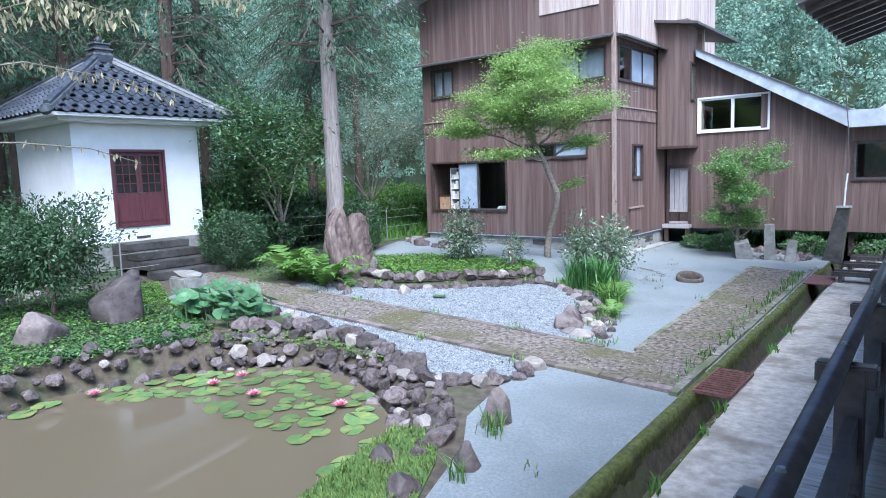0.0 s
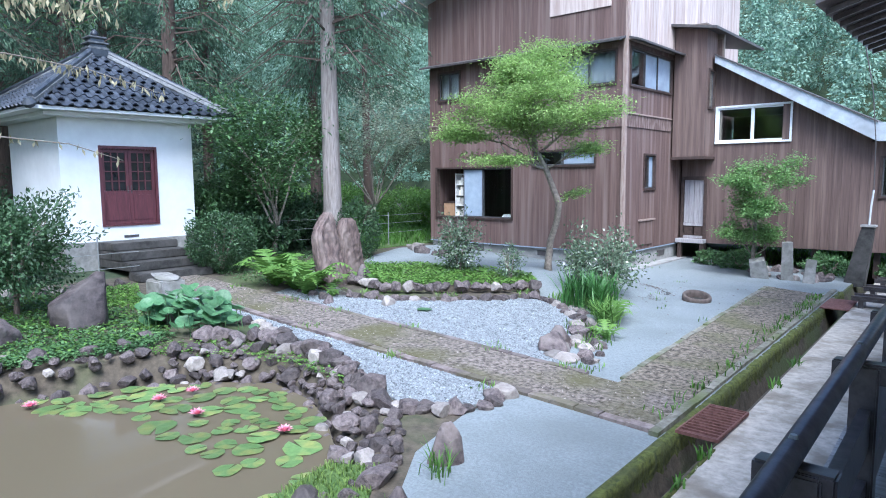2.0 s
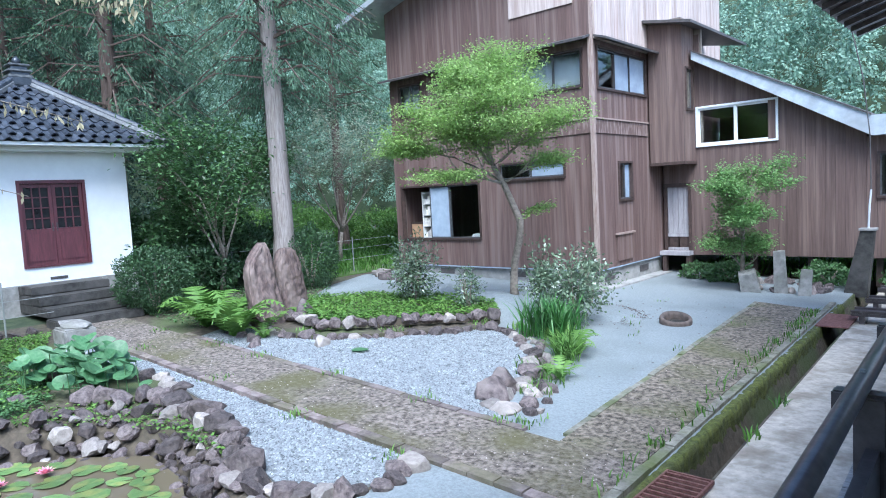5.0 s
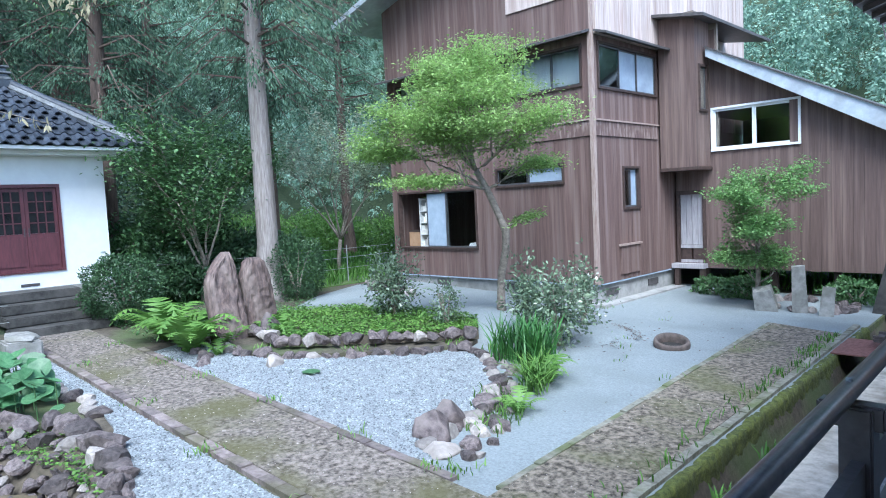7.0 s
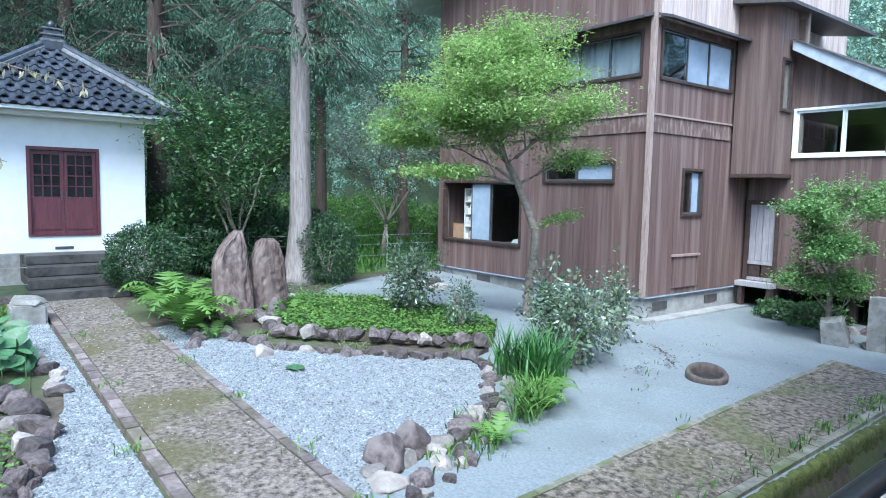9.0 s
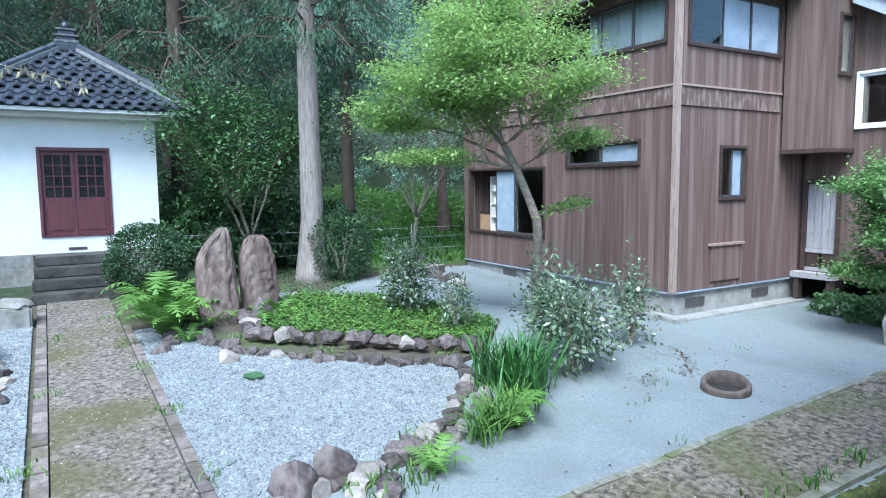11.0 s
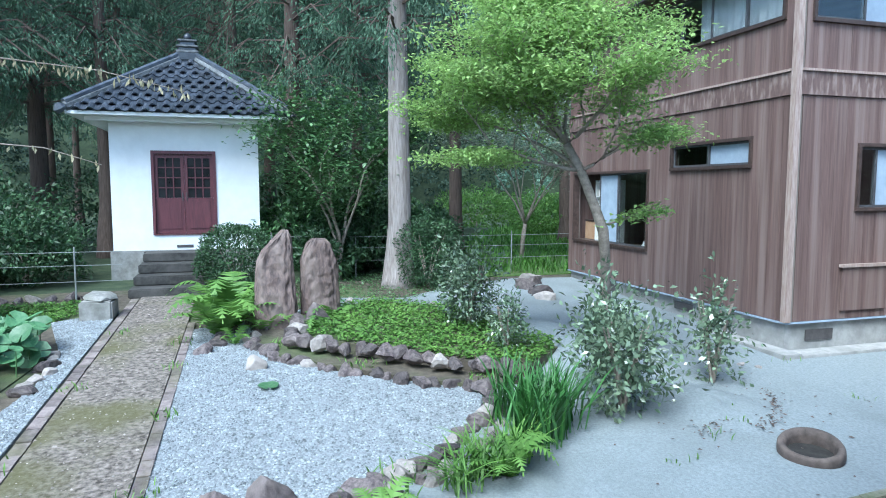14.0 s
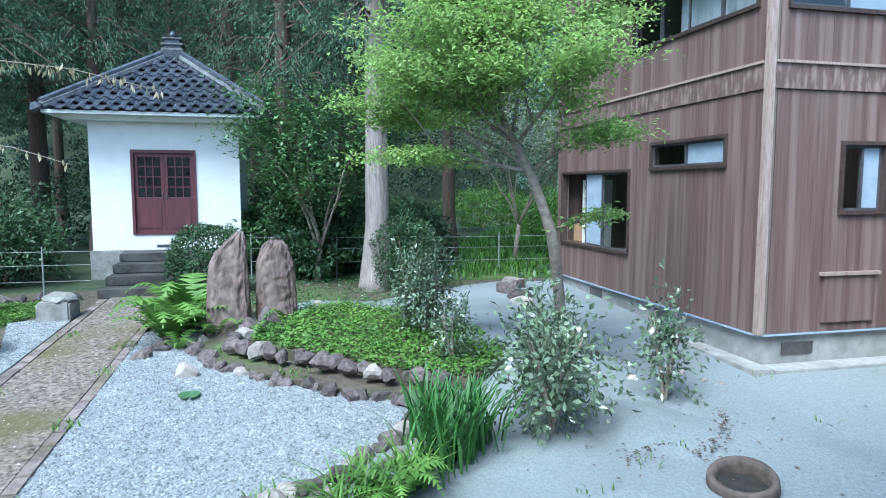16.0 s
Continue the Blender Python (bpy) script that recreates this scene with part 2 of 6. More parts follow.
def water_mat():
    m = bpy.data.materials.new("murky_pond_water")
    m.use_nodes = True
    n, l = m.node_tree.nodes, m.node_tree.links
    b = n["Principled BSDF"]
    nz, rp = n.new("ShaderNodeTexNoise"), n.new("ShaderNodeValToRGB")
    nz.inputs["Scale"].default_value = 0.8
    rp.color_ramp.elements[0].color, rp.color_ramp.elements[1].color = (0.105, 0.085, 0.055, 1), (0.14, 0.115, 0.075, 1)
    l.new(nz.outputs["Fac"], rp.inputs[0])
    l.new(rp.outputs[0], b.inputs["Base Color"])
    b.inputs["Roughness"].default_value, b.inputs["IOR"].default_value = 0.03, 1.33
    w, bp = n.new("ShaderNodeTexNoise"), n.new("ShaderNodeBump")
    w.inputs["Scale"].default_value = 5
    bp.inputs["Strength"].default_value, bp.inputs["Distance"].default_value = 0.02, 0.02
    l.new(w.outputs["Fac"], bp.inputs["Height"])
    l.new(bp.outputs[0], b.inputs["Normal"])
    return m


M_WATER = water_mat()
RNG = np.random.default_rng(7)


# ---- building helpers ----
def thing(name, at, label, category, group="", kind=""):
    """An empty at the base of a thing; its parts are built in world coordinates."""
    ob = new(name)
    ob.location = at
    ob.empty_display_size = 0.1
    return tagged(ob, label, category, group, kind)


def world_of(ob):
    return (world_of(ob.parent) @ ob.matrix_parent_inverse if ob.parent else Matrix.Identity(4)) @ ob.matrix_basis


def place_under(ob, parent):
    if parent is not None:
        ob.parent = parent
        ob.matrix_parent_inverse = world_of(parent).inverted()


def solid(name, verts, faces, material, parent=None, label="", smooth=False):
    me = bpy.data.meshes.new(name)
    me.from_pydata([tuple(map(float, v)) for v in verts], [], [tuple(map(int, f)) for f in faces])
    me.materials.append(material)
    if smooth:
        me.polygons.foreach_set("use_smooth", [True] * len(me.polygons))
    me.update()
    ob = new(name, me)
    place_under(ob, parent)
    if label:
        tagged(ob, label)
    return ob


def part(name, bm, material, parent, label="", smooth=False):
    me = bpy.data.meshes.new(name)
    bm.to_mesh(me)
    bm.free()
    me.materials.append(material)
    if smooth:
        me.polygons.foreach_set("use_smooth", [True] * len(me.polygons))
    ob = new(name, me)
    place_under(ob, parent)
    if label:
        tagged(ob, label)
    return ob


BOX_F = [(0, 3, 2, 1), (4, 5, 6, 7), (0, 1, 5, 4), (1, 2, 6, 5), (2, 3, 7, 6), (3, 0, 4, 7)]


def box_data(x0, x1, y0, y1, z0, z1):
    return [(x0, y0, z0), (x1, y0, z0), (x1, y1, z0), (x0, y1, z0), (x0, y0, z1), (x1, y0, z1), (x1, y1, z1), (x0, y1, z1)]


def box(name, x0, x1, y0, y1, z0, z1, material, parent=None, label="", bevel=0.0):
    if bevel <= 0:
        return solid(name, box_data(x0, x1, y0, y1, z0, z1), BOX_F, material, parent, label)
    bm = bmesh.new()
    vs = [bm.verts.new(v) for v in box_data(x0, x1, y0, y1, z0, z1)]
    for f in BOX_F:
        bm.faces.new([vs[i] for i in f])
    bmesh.ops.bevel(bm, geom=bm.edges[:], offset=bevel, segments=2, affect="EDGES")
    return part(name, bm, material, parent, label)


def merged(chunks):
    """Joins (verts, faces) pairs."""
    v, f, k = [], [], 0
    for a, b in chunks:
        v.extend(a)
        f.extend([tuple(i + k for i in q) for q in b])
        k += len(a)
    return v, f


def tube(points, radii, sides=8):
    """Verts and faces of a tapered tube along points."""
    pts = [Vector(p) for p in points]
    v, f = [], []
    for i, p in enumerate(pts):
        d = (pts[min(i + 1, len(pts) - 1)] - pts[max(i - 1, 0)]).normalized()
        a = d.orthogonal().normalized()
        if abs(d.z) > 0.5:
            a = (Vector((1, 0, 0)) - d * d.x).normalized()
        c = d.cross(a)
        for k in range(sides):
            t = 2 * math.pi * k / sides
            v.append(tuple(p + (a * math.cos(t) + c * math.sin(t)) * radii[i]))
    for i in range(len(pts) - 1):
        for k in range(sides):
            k2 = (k + 1) % sides
            f.append((i * sides + k, i * sides + k2, (i + 1) * sides + k2, (i + 1) * sides + k))
    f.append(tuple(range(sides - 1, -1, -1)))
    f.append(tuple(range((len(pts) - 1) * sides, len(pts) * sides)))
    return v, f


def leaves(centers, dirs, normals, length, width):
    """Diamond leaves with a slight fold: arrays of verts and faces."""
    n = len(centers)
    d = dirs / np.linalg.norm(dirs, axis=1, keepdims=True)
    s = np.cross(normals, d)
    s /= np.linalg.norm(s, axis=1, keepdims=True) + 1e-9
    up = np.cross(d, s)
    L, W = np.broadcast_to(length, n)[:, None], np.broadcast_to(width, n)[:, None]
    v = np.empty((n, 4, 3))
    v[:, 0] = centers - d * L * 0.5
    v[:, 1] = centers + s * W * 0.5 + up * W * 0.15
    v[:, 2] = centers + d * L * 0.5 - up * L * 0.08
    v[:, 3] = centers - s * W * 0.5 + up * W * 0.15
    f = np.arange(n * 4).reshape(n, 4)
    return v.reshape(-1, 3), f


def array_mesh(name, v, f, material, parent=None, label=""):
    """A mesh from big arrays of verts and quads."""
    me = bpy.data.meshes.new(name)
    me.vertices.add(len(v))
    me.vertices.foreach_set("co", np.ascontiguousarray(v, dtype=np.float32).ravel())
    k = f.shape[1]
    me.loops.add(f.size)
    me.loops.foreach_set("vertex_index", np.ascontiguousarray(f, dtype=np.int32).ravel())
    me.polygons.add(len(f))
    me.polygons.foreach_set("loop_start", np.arange(len(f), dtype=np.int32) * k)
    me.polygons.foreach_set("loop_total", np.full(len(f), k, dtype=np.int32))
    me.materials.append(material)
    me.update(calc_edges=True)
    me.validate()
    ob = new(name, me)
    place_under(ob, parent)
    if label:
        tagged(ob, label)
    return ob


def unit(n):
    v = RNG.normal(size=(n, 3))
    return v / np.linalg.norm(v, axis=1, keepdims=True)


def slope(x):
    """Height of the garden: level by the drain, rising towards the storehouse."""
    return 0.04 * max(0.0, -x - 2.15)


def rock_mesh(name, seed, flat=0.7):
    """A rounded, slightly faceted boulder of unit size, its base at z = 0."""
    r = random.Random(seed)
    bm = bmesh.new()
    bmesh.ops.create_icosphere(bm, subdivisions=2, radius=0.5)
    off = Vector((r.uniform(-50, 50), r.uniform(-50, 50), r.uniform(-50, 50)))
    cuts = [(Vector((r.uniform(-1, 1), r.uniform(-1, 1), r.uniform(-0.3, 1))).normalized(), r.uniform(0.22, 0.37)) for _ in range(9)]
    for v in bm.verts:
        n = v.co.normalized()
        v.co = n * (0.5 + 0.17 * noise.noise(n * 1.6 + off) + 0.08 * noise.noise(n * 3.6 + off))
        for c, d in cuts:
            over = v.co.dot(c) - d
            if over > 0:
                v.co -= c * over
        v.co.z = v.co.z * flat + 0.5 * flat * 0.62
    me = bpy.data.meshes.new(name)
    bm.to_mesh(me)
    bm.free()
    me.polygons.foreach_set("use_smooth", [False for _ in me.polygons])
    return me


ROCKS = {}
for mname, material in (("dark", M_ROCK), ("pale", M_ROCK_PALE)):
    ROCKS[mname] = []
    for k in range(10):
        me = rock_mesh("stone", 11 + k)
        me.materials.append(material)
        ROCKS[mname].append(me)


def stone(parent, x, y, size, z=None, pale=False, rz=None, squash=1.0, name="stone"):
    ob = new(name, random.choice(ROCKS["pale" if pale else "dark"]))
    z = slope(x) if z is None else z
    m = pose(x, y, z - 0.04 * size, random.uniform(-12, 12), random.uniform(-12, 12), random.uniform(0, 360) if rz is None else rz)
    m = m @ Matrix.Diagonal((size * random.uniform(0.85, 1.3), size * random.uniform(0.75, 1.05), size * squash * random.uniform(0.85, 1.15), 1))
    if parent is not None:
        ob.parent = parent
        ob.matrix_parent_inverse = parent.matrix_basis.inverted()
    ob.matrix_basis = m
    return ob


def along(points, step):
    """Points at even steps along a polyline."""
    out, carry = [], 0.0
    for a, b in zip(points, points[1:]):
        a, b = Vector(a), Vector(b)
        n = (b - a).length
        t = carry
        while t < n:
            out.append(a + (b - a) * (t / n))
            t += step
        carry = t - n
    return out


# ---- ground ----
def skew(y):
    """The drain, the walk and the veranda run at a slight angle to the house."""
    return -0.032 * (min(max(y, -9.0), 20.6) - 7.5)


def skew_box(name, x0, x1, y0, y1, z0, z1, material, parent=None, label=""):
    return solid(name, [(x + skew(y), y, z) for x, y, z in box_data(x0, x1, y0, y1, z0, z1)], BOX_F, material, parent, label)


POND = [(-3.85, 3.4), (-3.95, 3.9), (-4.2, 4.5), (-4.6, 4.95), (-5.3, 5.4), (-6.0, 5.72), (-6.9, 5.82), (-7.6, 5.3), (-8.2, 4.5), (-8.55, 3.6), (-8.7, 3.1), (-8.4, 2.3),
        (-8.0, 1.0), (-7.0, -1.0), (-5.5, -2.5), (-3.4, -2.0), (-3.1, 0.5), (-3.5, 2.2)]


def inside(p, poly):
    x, y = p
    hit = False
    for (x0, y0), (x1, y1) in zip(poly, poly[1:] + poly[:1]):
        if (y0 > y) != (y1 > y) and x < (x1 - x0) * (y - y0) / (y1 - y0) + x0:
            hit = not hit
    return hit


def edge_distance(p, poly):
    best = 1e9
    q = Vector(p)
    for a, b in zip(poly, poly[1:] + poly[:1]):
        a, b = Vector(a), Vector(b)
        t = max(0, min(1, (q - a).dot(b - a) / (b - a).length_squared))
        best = min(best, (q - a - (b - a) * t).length)
    return best


def hill(x, y):
    """The wooded valley side that closes the view behind the house and the cedars."""
    rise = 0.8 * max(0.0, y - 44) + 0.75 * max(0.0, -x - 46)
    return min(rise, 55 + 0.1 * rise)


def ground_height(x, y):
    if -2.149 < x < -1.81:
        return -0.66
    if x >= -1.81:
        return -0.06
    z = slope(max(x, -22)) + hill(x, y)
    if -10 < x < -2.2 and -4 < y < 7:
        d = edge_distance((x, y), POND)
        s = d if inside((x, y), POND) else -d
        t = max(0.0, min(1.0, (s + 0.42) / 0.5))
        z += (-0.4 - z) * t
    return z


gx = [-600, -300, -150, -110, -80, -62, -54, -46, -38, -30, -24, -20] + [-18 + 0.3 * i for i in range(24)] + [-10.8 + 0.18 * i for i in range(48)] \
    + [-2.151, -2.149, -1.98, -1.811, -1.809, 0, 3, 10, 30, 80, 300, 600]
gy = [-600, -300, -100, -40, -15, -8] + [-5 + 0.2 * i for i in range(65)] + [8.5, 10, 13, 17, 21, 26, 32, 38, 44, 52, 62, 75, 95, 120, 160, 300, 600]
gv = []
for y in gy:
    for x in gx:
        xs = x + skew(y) * min(1.0, max(0.0, (x + 6.0) / 3.5))
        gv.append((xs, y, ground_height(xs if x < -2.2 else x, y)))
gf = [(j * len(gx) + i, j * len(gx) + i + 1, (j + 1) * len(gx) + i + 1, (j + 1) * len(gx) + i) for j in range(len(gy) - 1) for i in range(len(gx) - 1)]
ground = tagged(solid("ground", gv, gf, M_SOIL), "brown garden soil with patches of moss", "ground", kind="structure")
ground.data.materials.append(M_FOREST)
for poly in ground.data.polygons:
    c = poly.center
    if c.x < -14.5 or c.y > 26:
        poly.material_index = 1


def patch(name, poly, h, material, label, category, kind="structure", thick=0.06, parent=None):
    """A flat bed that follows the slope of the garden."""
    n = len(poly)
    v = [(x, y, slope(x) + h) for x, y in poly] + [(x, y, slope(x) + h - thick) for x, y in poly]
    f = [tuple(range(n)), tuple(range(2 * n - 1, n - 1, -1))] + [(i, n + i, n + (i + 1) % n, (i + 1) % n) for i in range(n)]
    area = sum(x0 * y1 - x1 * y0 for (x0, y0), (x1, y1) in zip(poly, poly[1:] + poly[:1]))
    if area < 0:
        f = [tuple(reversed(q)) for q in f]
    return tagged(solid(name, v, f, material, parent), label, category, kind=kind)


patch("yard_sand", [(-2.152 + skew(8.2), 8.2), (-2.152 + skew(20.6), 20.6), (-7.2, 20.6), (-7.2, 16.75), (-13.7, 16.75), (-13.9, 15.2), (-13.2, 13.4), (-12.3, 12.2), (-12.6, 11.0),
                    (-11.2, 9.6), (-10.6, 8.2)], 0.012, M_SAND, "fine grey crushed-stone yard by the house", "yard")
patch("yard_sand_by_pond", [(-2.152 + skew(-6), -6), (-2.152 + skew(7.3), 7.3), (-4.05, 7.3), (-4.0, 6.2), (-3.75, 5.2), (-3.35, 4.6), (-3.0, 3.6), (-2.8, 2.2), (-2.6, -1), (-2.6, -6)],
      0.012, M_SAND, "fine grey crushed-stone strip beside the pond", "yard")
GRAVEL_A = [(-3.95, 8.4), (-4.45, 8.75), (-4.6, 9.7), (-5.1, 10.6), (-6.0, 11.5), (-6.85, 11.85), (-7.4, 11.0), (-7.95, 10.3), (-8.8, 9.45), (-9.9, 9.2), (-10.6, 9.4), (-10.6, 8.4)]
GRAVEL_B = [(-4.0, 7.1), (-4.1, 6.3), (-4.6, 5.95), (-5.5, 6.15), (-6.4, 6.45), (-7.5, 6.75), (-8.3, 6.85), (-9.6, 6.8), (-11.6, 6.2), (-12.2, 7.1)]
patch("gravel_bed", GRAVEL_A, 0.03, M_GRAVEL_BED, "heart-shaped bed of pale blue-grey gravel", "gravel")
patch("gravel_bed_by_pond", GRAVEL_B, 0.03, M_GRAVEL_BED, "bed of pale blue-grey gravel between path and pond", "gravel")


def pebbles(name, poly, n, label, material=M_PEBBLE, h=0.034, small=0.008, large=0.021):
    xs, ys = [p[0] for p in poly], [p[1] for p in poly]
    pts = []
    while len(pts) < n:
        p = (random.uniform(min(xs), max(xs)), random.uniform(min(ys), max(ys)))
        if inside(p, poly):
            pts.append((*p, slope(p[0]) + h))
    c = np.array(pts)
    base = np.array([(1, 0, 0), (0, 1, 0), (-1, 0, 0), (0, -1, 0), (0, 0, 0.7)], float)
    s = RNG.uniform(small, large, (n, 1, 1))
    a = RNG.uniform(0, 6.28, n)
    v = np.repeat(base[None], n, 0) * RNG.uniform(0.6, 1.3, (n, 5, 3))
    v = np.stack([v[..., 0] * np.cos(a)[:, None] - v[..., 1] * np.sin(a)[:, None], v[..., 0] * np.sin(a)[:, None] + v[..., 1] * np.cos(a)[:, None], v[..., 2]], -1)
    v = (v * s + c[:, None]).reshape(-1, 3)
    f = (np.arange(n)[:, None, None] * 5 + np.array([(0, 1, 4), (1, 2, 4), (2, 3, 4), (3, 0, 4)])[None]).reshape(-1, 3)
    return tagged(array_mesh(name, v, f, material), label, "gravel", kind="stuff")


pebbles("gravel_pebbles", GRAVEL_A, 16000, "loose pale blue-grey gravel chips")
pebbles("gravel_pebbles", GRAVEL_B, 9000, "loose pale blue-grey gravel chips beside the pond")

# the worn path to the storehouse and the mossy walk beside the drain
PATH_BED = [(-2.35, 7.3), (-2.35, 8.3), (-13.4, 8.3), (-13.4, 7.3)]
WALK_BED = [(-2.35 + skew(8.304), 8.304), (-2.35 + skew(16.9), 16.7), (-3.8, 16.9), (-3.24, 8.304)]
patch("path", PATH_BED, 0.045, M_PATH, "worn brown earth and cobble path with moss", "path", thick=0.08)
patch("walk", WALK_BED, 0.045, M_PATH_MOSS, "mossy brown concrete walk beside the drain", "path", thick=0.08)
pebbles("path_chips", PATH_BED, 1700, "worn pale and dark chips set in the path", M_CHIP, 0.036, 0.01, 0.028)
pebbles("walk_chips", WALK_BED, 1000, "worn pale and dark chips set in the walk", M_CHIP, 0.036, 0.01, 0.026)


def kerb(name, a, b, width, h, step, material, label):
    """A row of kerb stones, each a piece of its own."""
    own = thing(name, (a[0], a[1], slope(a[0])), label, "kerb", kind="structure")
    a, b = Vector(a), Vector(b)
    n = max(1, round((b - a).length / step))
    d = (b - a) / n
    side = Vector((-d.y, d.x)).normalized() * width / 2
    for i in range(n):
        j = random.uniform(-0.008, 0.008)
        p, q = a + d * i + d.normalized() * 0.006, a + d * (i + 1) - d.normalized() * 0.006
        c = [p - side, q - side, q + side, p + side]
        v = [(u.x, u.y, slope(u.x) - 0.08) for u in c] + [(u.x, u.y, slope(u.x) + h + j) for u in c]
        solid("kerb_stone", v, BOX_F, material, own)
    return own


kerb("path_kerb_pond", (-2.3, 7.22), (-13.2, 7.22), 0.13, 0.052, 0.3, M_KERBSTONE, "row of low brown kerb stones along the path")
kerb("path_kerb_gravel", (-3.7, 8.37), (-11.0, 8.37), 0.11, 0.05, 0.3, M_KERBSTONE, "row of low brown kerb stones along the gravel")
kerb("walk_kerb", (-3.28, 8.5), (-3.84, 16.9), 0.08, 0.05, 0.6, M_KERBMOSS, "pale concrete edging of the mossy walk")
kerb("drain_kerb", (-2.29 + skew(7.1), 7.1), (-2.29 + skew(17.6), 17.6), 0.1, 0.055, 0.6, M_KERBMOSS, "pale mossy concrete kerb of the drain")
tagged(skew_box("drain_wall", -2.235, -2.12, -6, 20, -0.66, 0.015, M_MOSSCONC), "moss-covered side wall of the drain channel", "drain", kind="structure")
tagged(skew_box("drain_floor", -2.12, -1.74, -6, 20, -0.68, -0.6, M_CONC), "silted concrete bottom of the drain channel", "drain", kind="structure")
tagged(skew_box("concrete_strip", -1.74, 2.6, -8, 20, -0.66, 0.0, M_CONC), "stained concrete apron below the veranda", "pavement", kind="structure")


def moss_band(name, x_out, x_in, y0, y1, top, down, seed, label):
    """A lumpy cushion of moss lying over a wall's top edge and hanging down its inner face."""
    ny, nw = int((y1 - y0) / 0.045), 9
    v = []
    for j in range(ny + 1):
        y = y0 + (y1 - y0) * j / ny
        q = Vector((seed, y * 1.1, 0))
        hang = down * (0.85 + 0.2 * noise.noise(q) + 0.2 * noise.noise(q * 6))
        thick = 0.016 + 0.02 * noise.noise(q * 2.3)
        for i in range(nw + 1):
            t = i / nw
            lump = max(-0.01, thick + 0.022 * noise.noise(Vector((i * 0.9 + seed, y * 14, 0.5))))
            if t < 0.45:
                x, z = x_out + (x_in - x_out) * t / 0.45, top + (lump if i else -0.02)
            else:
                x, z = x_in + math.copysign(lump if i < nw else -0.02, x_in - x_out), top + lump * 0.4 - max(0.03, hang) * (t - 0.45) / 0.55
            v.append((x + skew(y), y, z))
    f = [(j * (nw + 1) + i, j * (nw + 1) + i + 1, (j + 1) * (nw + 1) + i + 1, (j + 1) * (nw + 1) + i) for j in range(ny) for i in range(nw)]
    return tagged(solid(name, v, f, M_MOSS, smooth=True), label, "moss", kind="stuff")


moss_band("drain_moss", -2.235, -2.12, -3, 17.6, 0.015, 0.34, 3.0, "thick yellow-green moss over the drain wall")
moss_band("drain_moss", -1.7, -1.74, -3, 7.2, 0.0, 0.1, 9.0, "thin moss along the concrete edge of the drain")


def grate(y0, y1, x0=-2.14, x1=-1.72):
    g = thing("drain_grate", ((x0 + x1) / 2, (y0 + y1) / 2, 0.0), "rusty red-brown iron grate over the drain", "drain grate", "drain covers")
    for a, b, c, d in ((x0, x1, y0, y0 + 0.02), (x0, x1, y1 - 0.02, y1), (x0, x0 + 0.02, y0 + 0.02, y1 - 0.02), (x1 - 0.02, x1, y0 + 0.02, y1 - 0.02)):
        box("frame_bar", a, b, c, d, 0.025, 0.06, M_RUST, g)
    n = 12
    for i in range(n):
        y = y0 + 0.05 + (y1 - y0 - 0.1) * i / (n - 1)
        box("bar", x0 + 0.02, x1 - 0.02, y - 0.011, y + 0.011, 0.03, 0.056, M_RUST, g)
    return g


grate(7.32, 8.32)
cover = thing("drain_cover", (-2.2, 15.9, 0.0), "flat rusty iron plate over the drain", "drain cover", "drain covers")
skew_box("plate", -2.2, -1.7, 15.3, 16.5, 0.03, 0.048, M_RUST, cover)

water = solid("pond_water", [(x, y, -0.06) for x, y in POND], [tuple(range(len(POND) - 1, -1, -1))], M_WATER)
water.data.flip_normals()
if water.data.polygons[0].normal.z < 0:
    water.data.flip_normals()
tagged(water, "still murky brown pond water", "water", kind="structure")


# ---- the three-storey wooden house ----
def cells(u0, u1, z0, z1, holes):
    """Rectangles that cover u0..u1 by z0..z1 but leave the holes open."""
    us = sorted({u0, u1, *[min(max(h[0], u0), u1) for h in holes], *[min(max(h[1], u0), u1) for h in holes]})
    out = []
    for a, b in zip(us, us[1:]):
        if b - a < 1e-4:
            continue
        mid = (a + b) / 2
        spans = sorted((max(h[2], z0), min(h[3], z1)) for h in holes if h[0] < mid < h[1] and h[3] > z0 and h[2] < z1)
        z = z0
        for s0, s1 in spans:
            if s0 - z > 1e-4:
                out.append((a, b, z, s0))
            z = max(z, s1)
        if z1 - z > 1e-4:
            out.append((a, b, z, z1))
    return out


def wall(name, axis, at, inward, u0, u1, z0, z1, holes, boards, label, width=0.2, thick=0.12):
    """A boarded wall: a core with real openings, and vertical boards as pieces. boards: (z0, z1, material, proud) bands. inward: sign of the inner side."""
    def put(a, b, c, d, d0, d1):
        p, q = sorted((at + inward * d0, at + inward * d1))
        return box_data(a, b, p, q, c, d) if axis == "y" else box_data(p, q, a, b, c, d)
    v, f = merged([(put(a, b, c, d, 0.03, thick), BOX_F) for a, b, c, d in cells(u0, u1, z0, z1, holes)])
    core = tagged(solid(name, v, f, M_INNER), label, "wall", kind="structure")
    for b0, b1, material, proud in boards:
        n = max(1, round((u1 - u0) / width))
        for i in range(n):
            ua, ub = u0 + (u1 - u0) * i / n + 0.002, u0 + (u1 - u0) * (i + 1) / n - 0.002
            for a, b, c, d in cells(ua, ub, b0, b1, holes):
                j = random.uniform(0, 0.005)
                solid("board", put(a, b, c, d, -proud - j, 0.029), BOX_F, material, core)
    return core


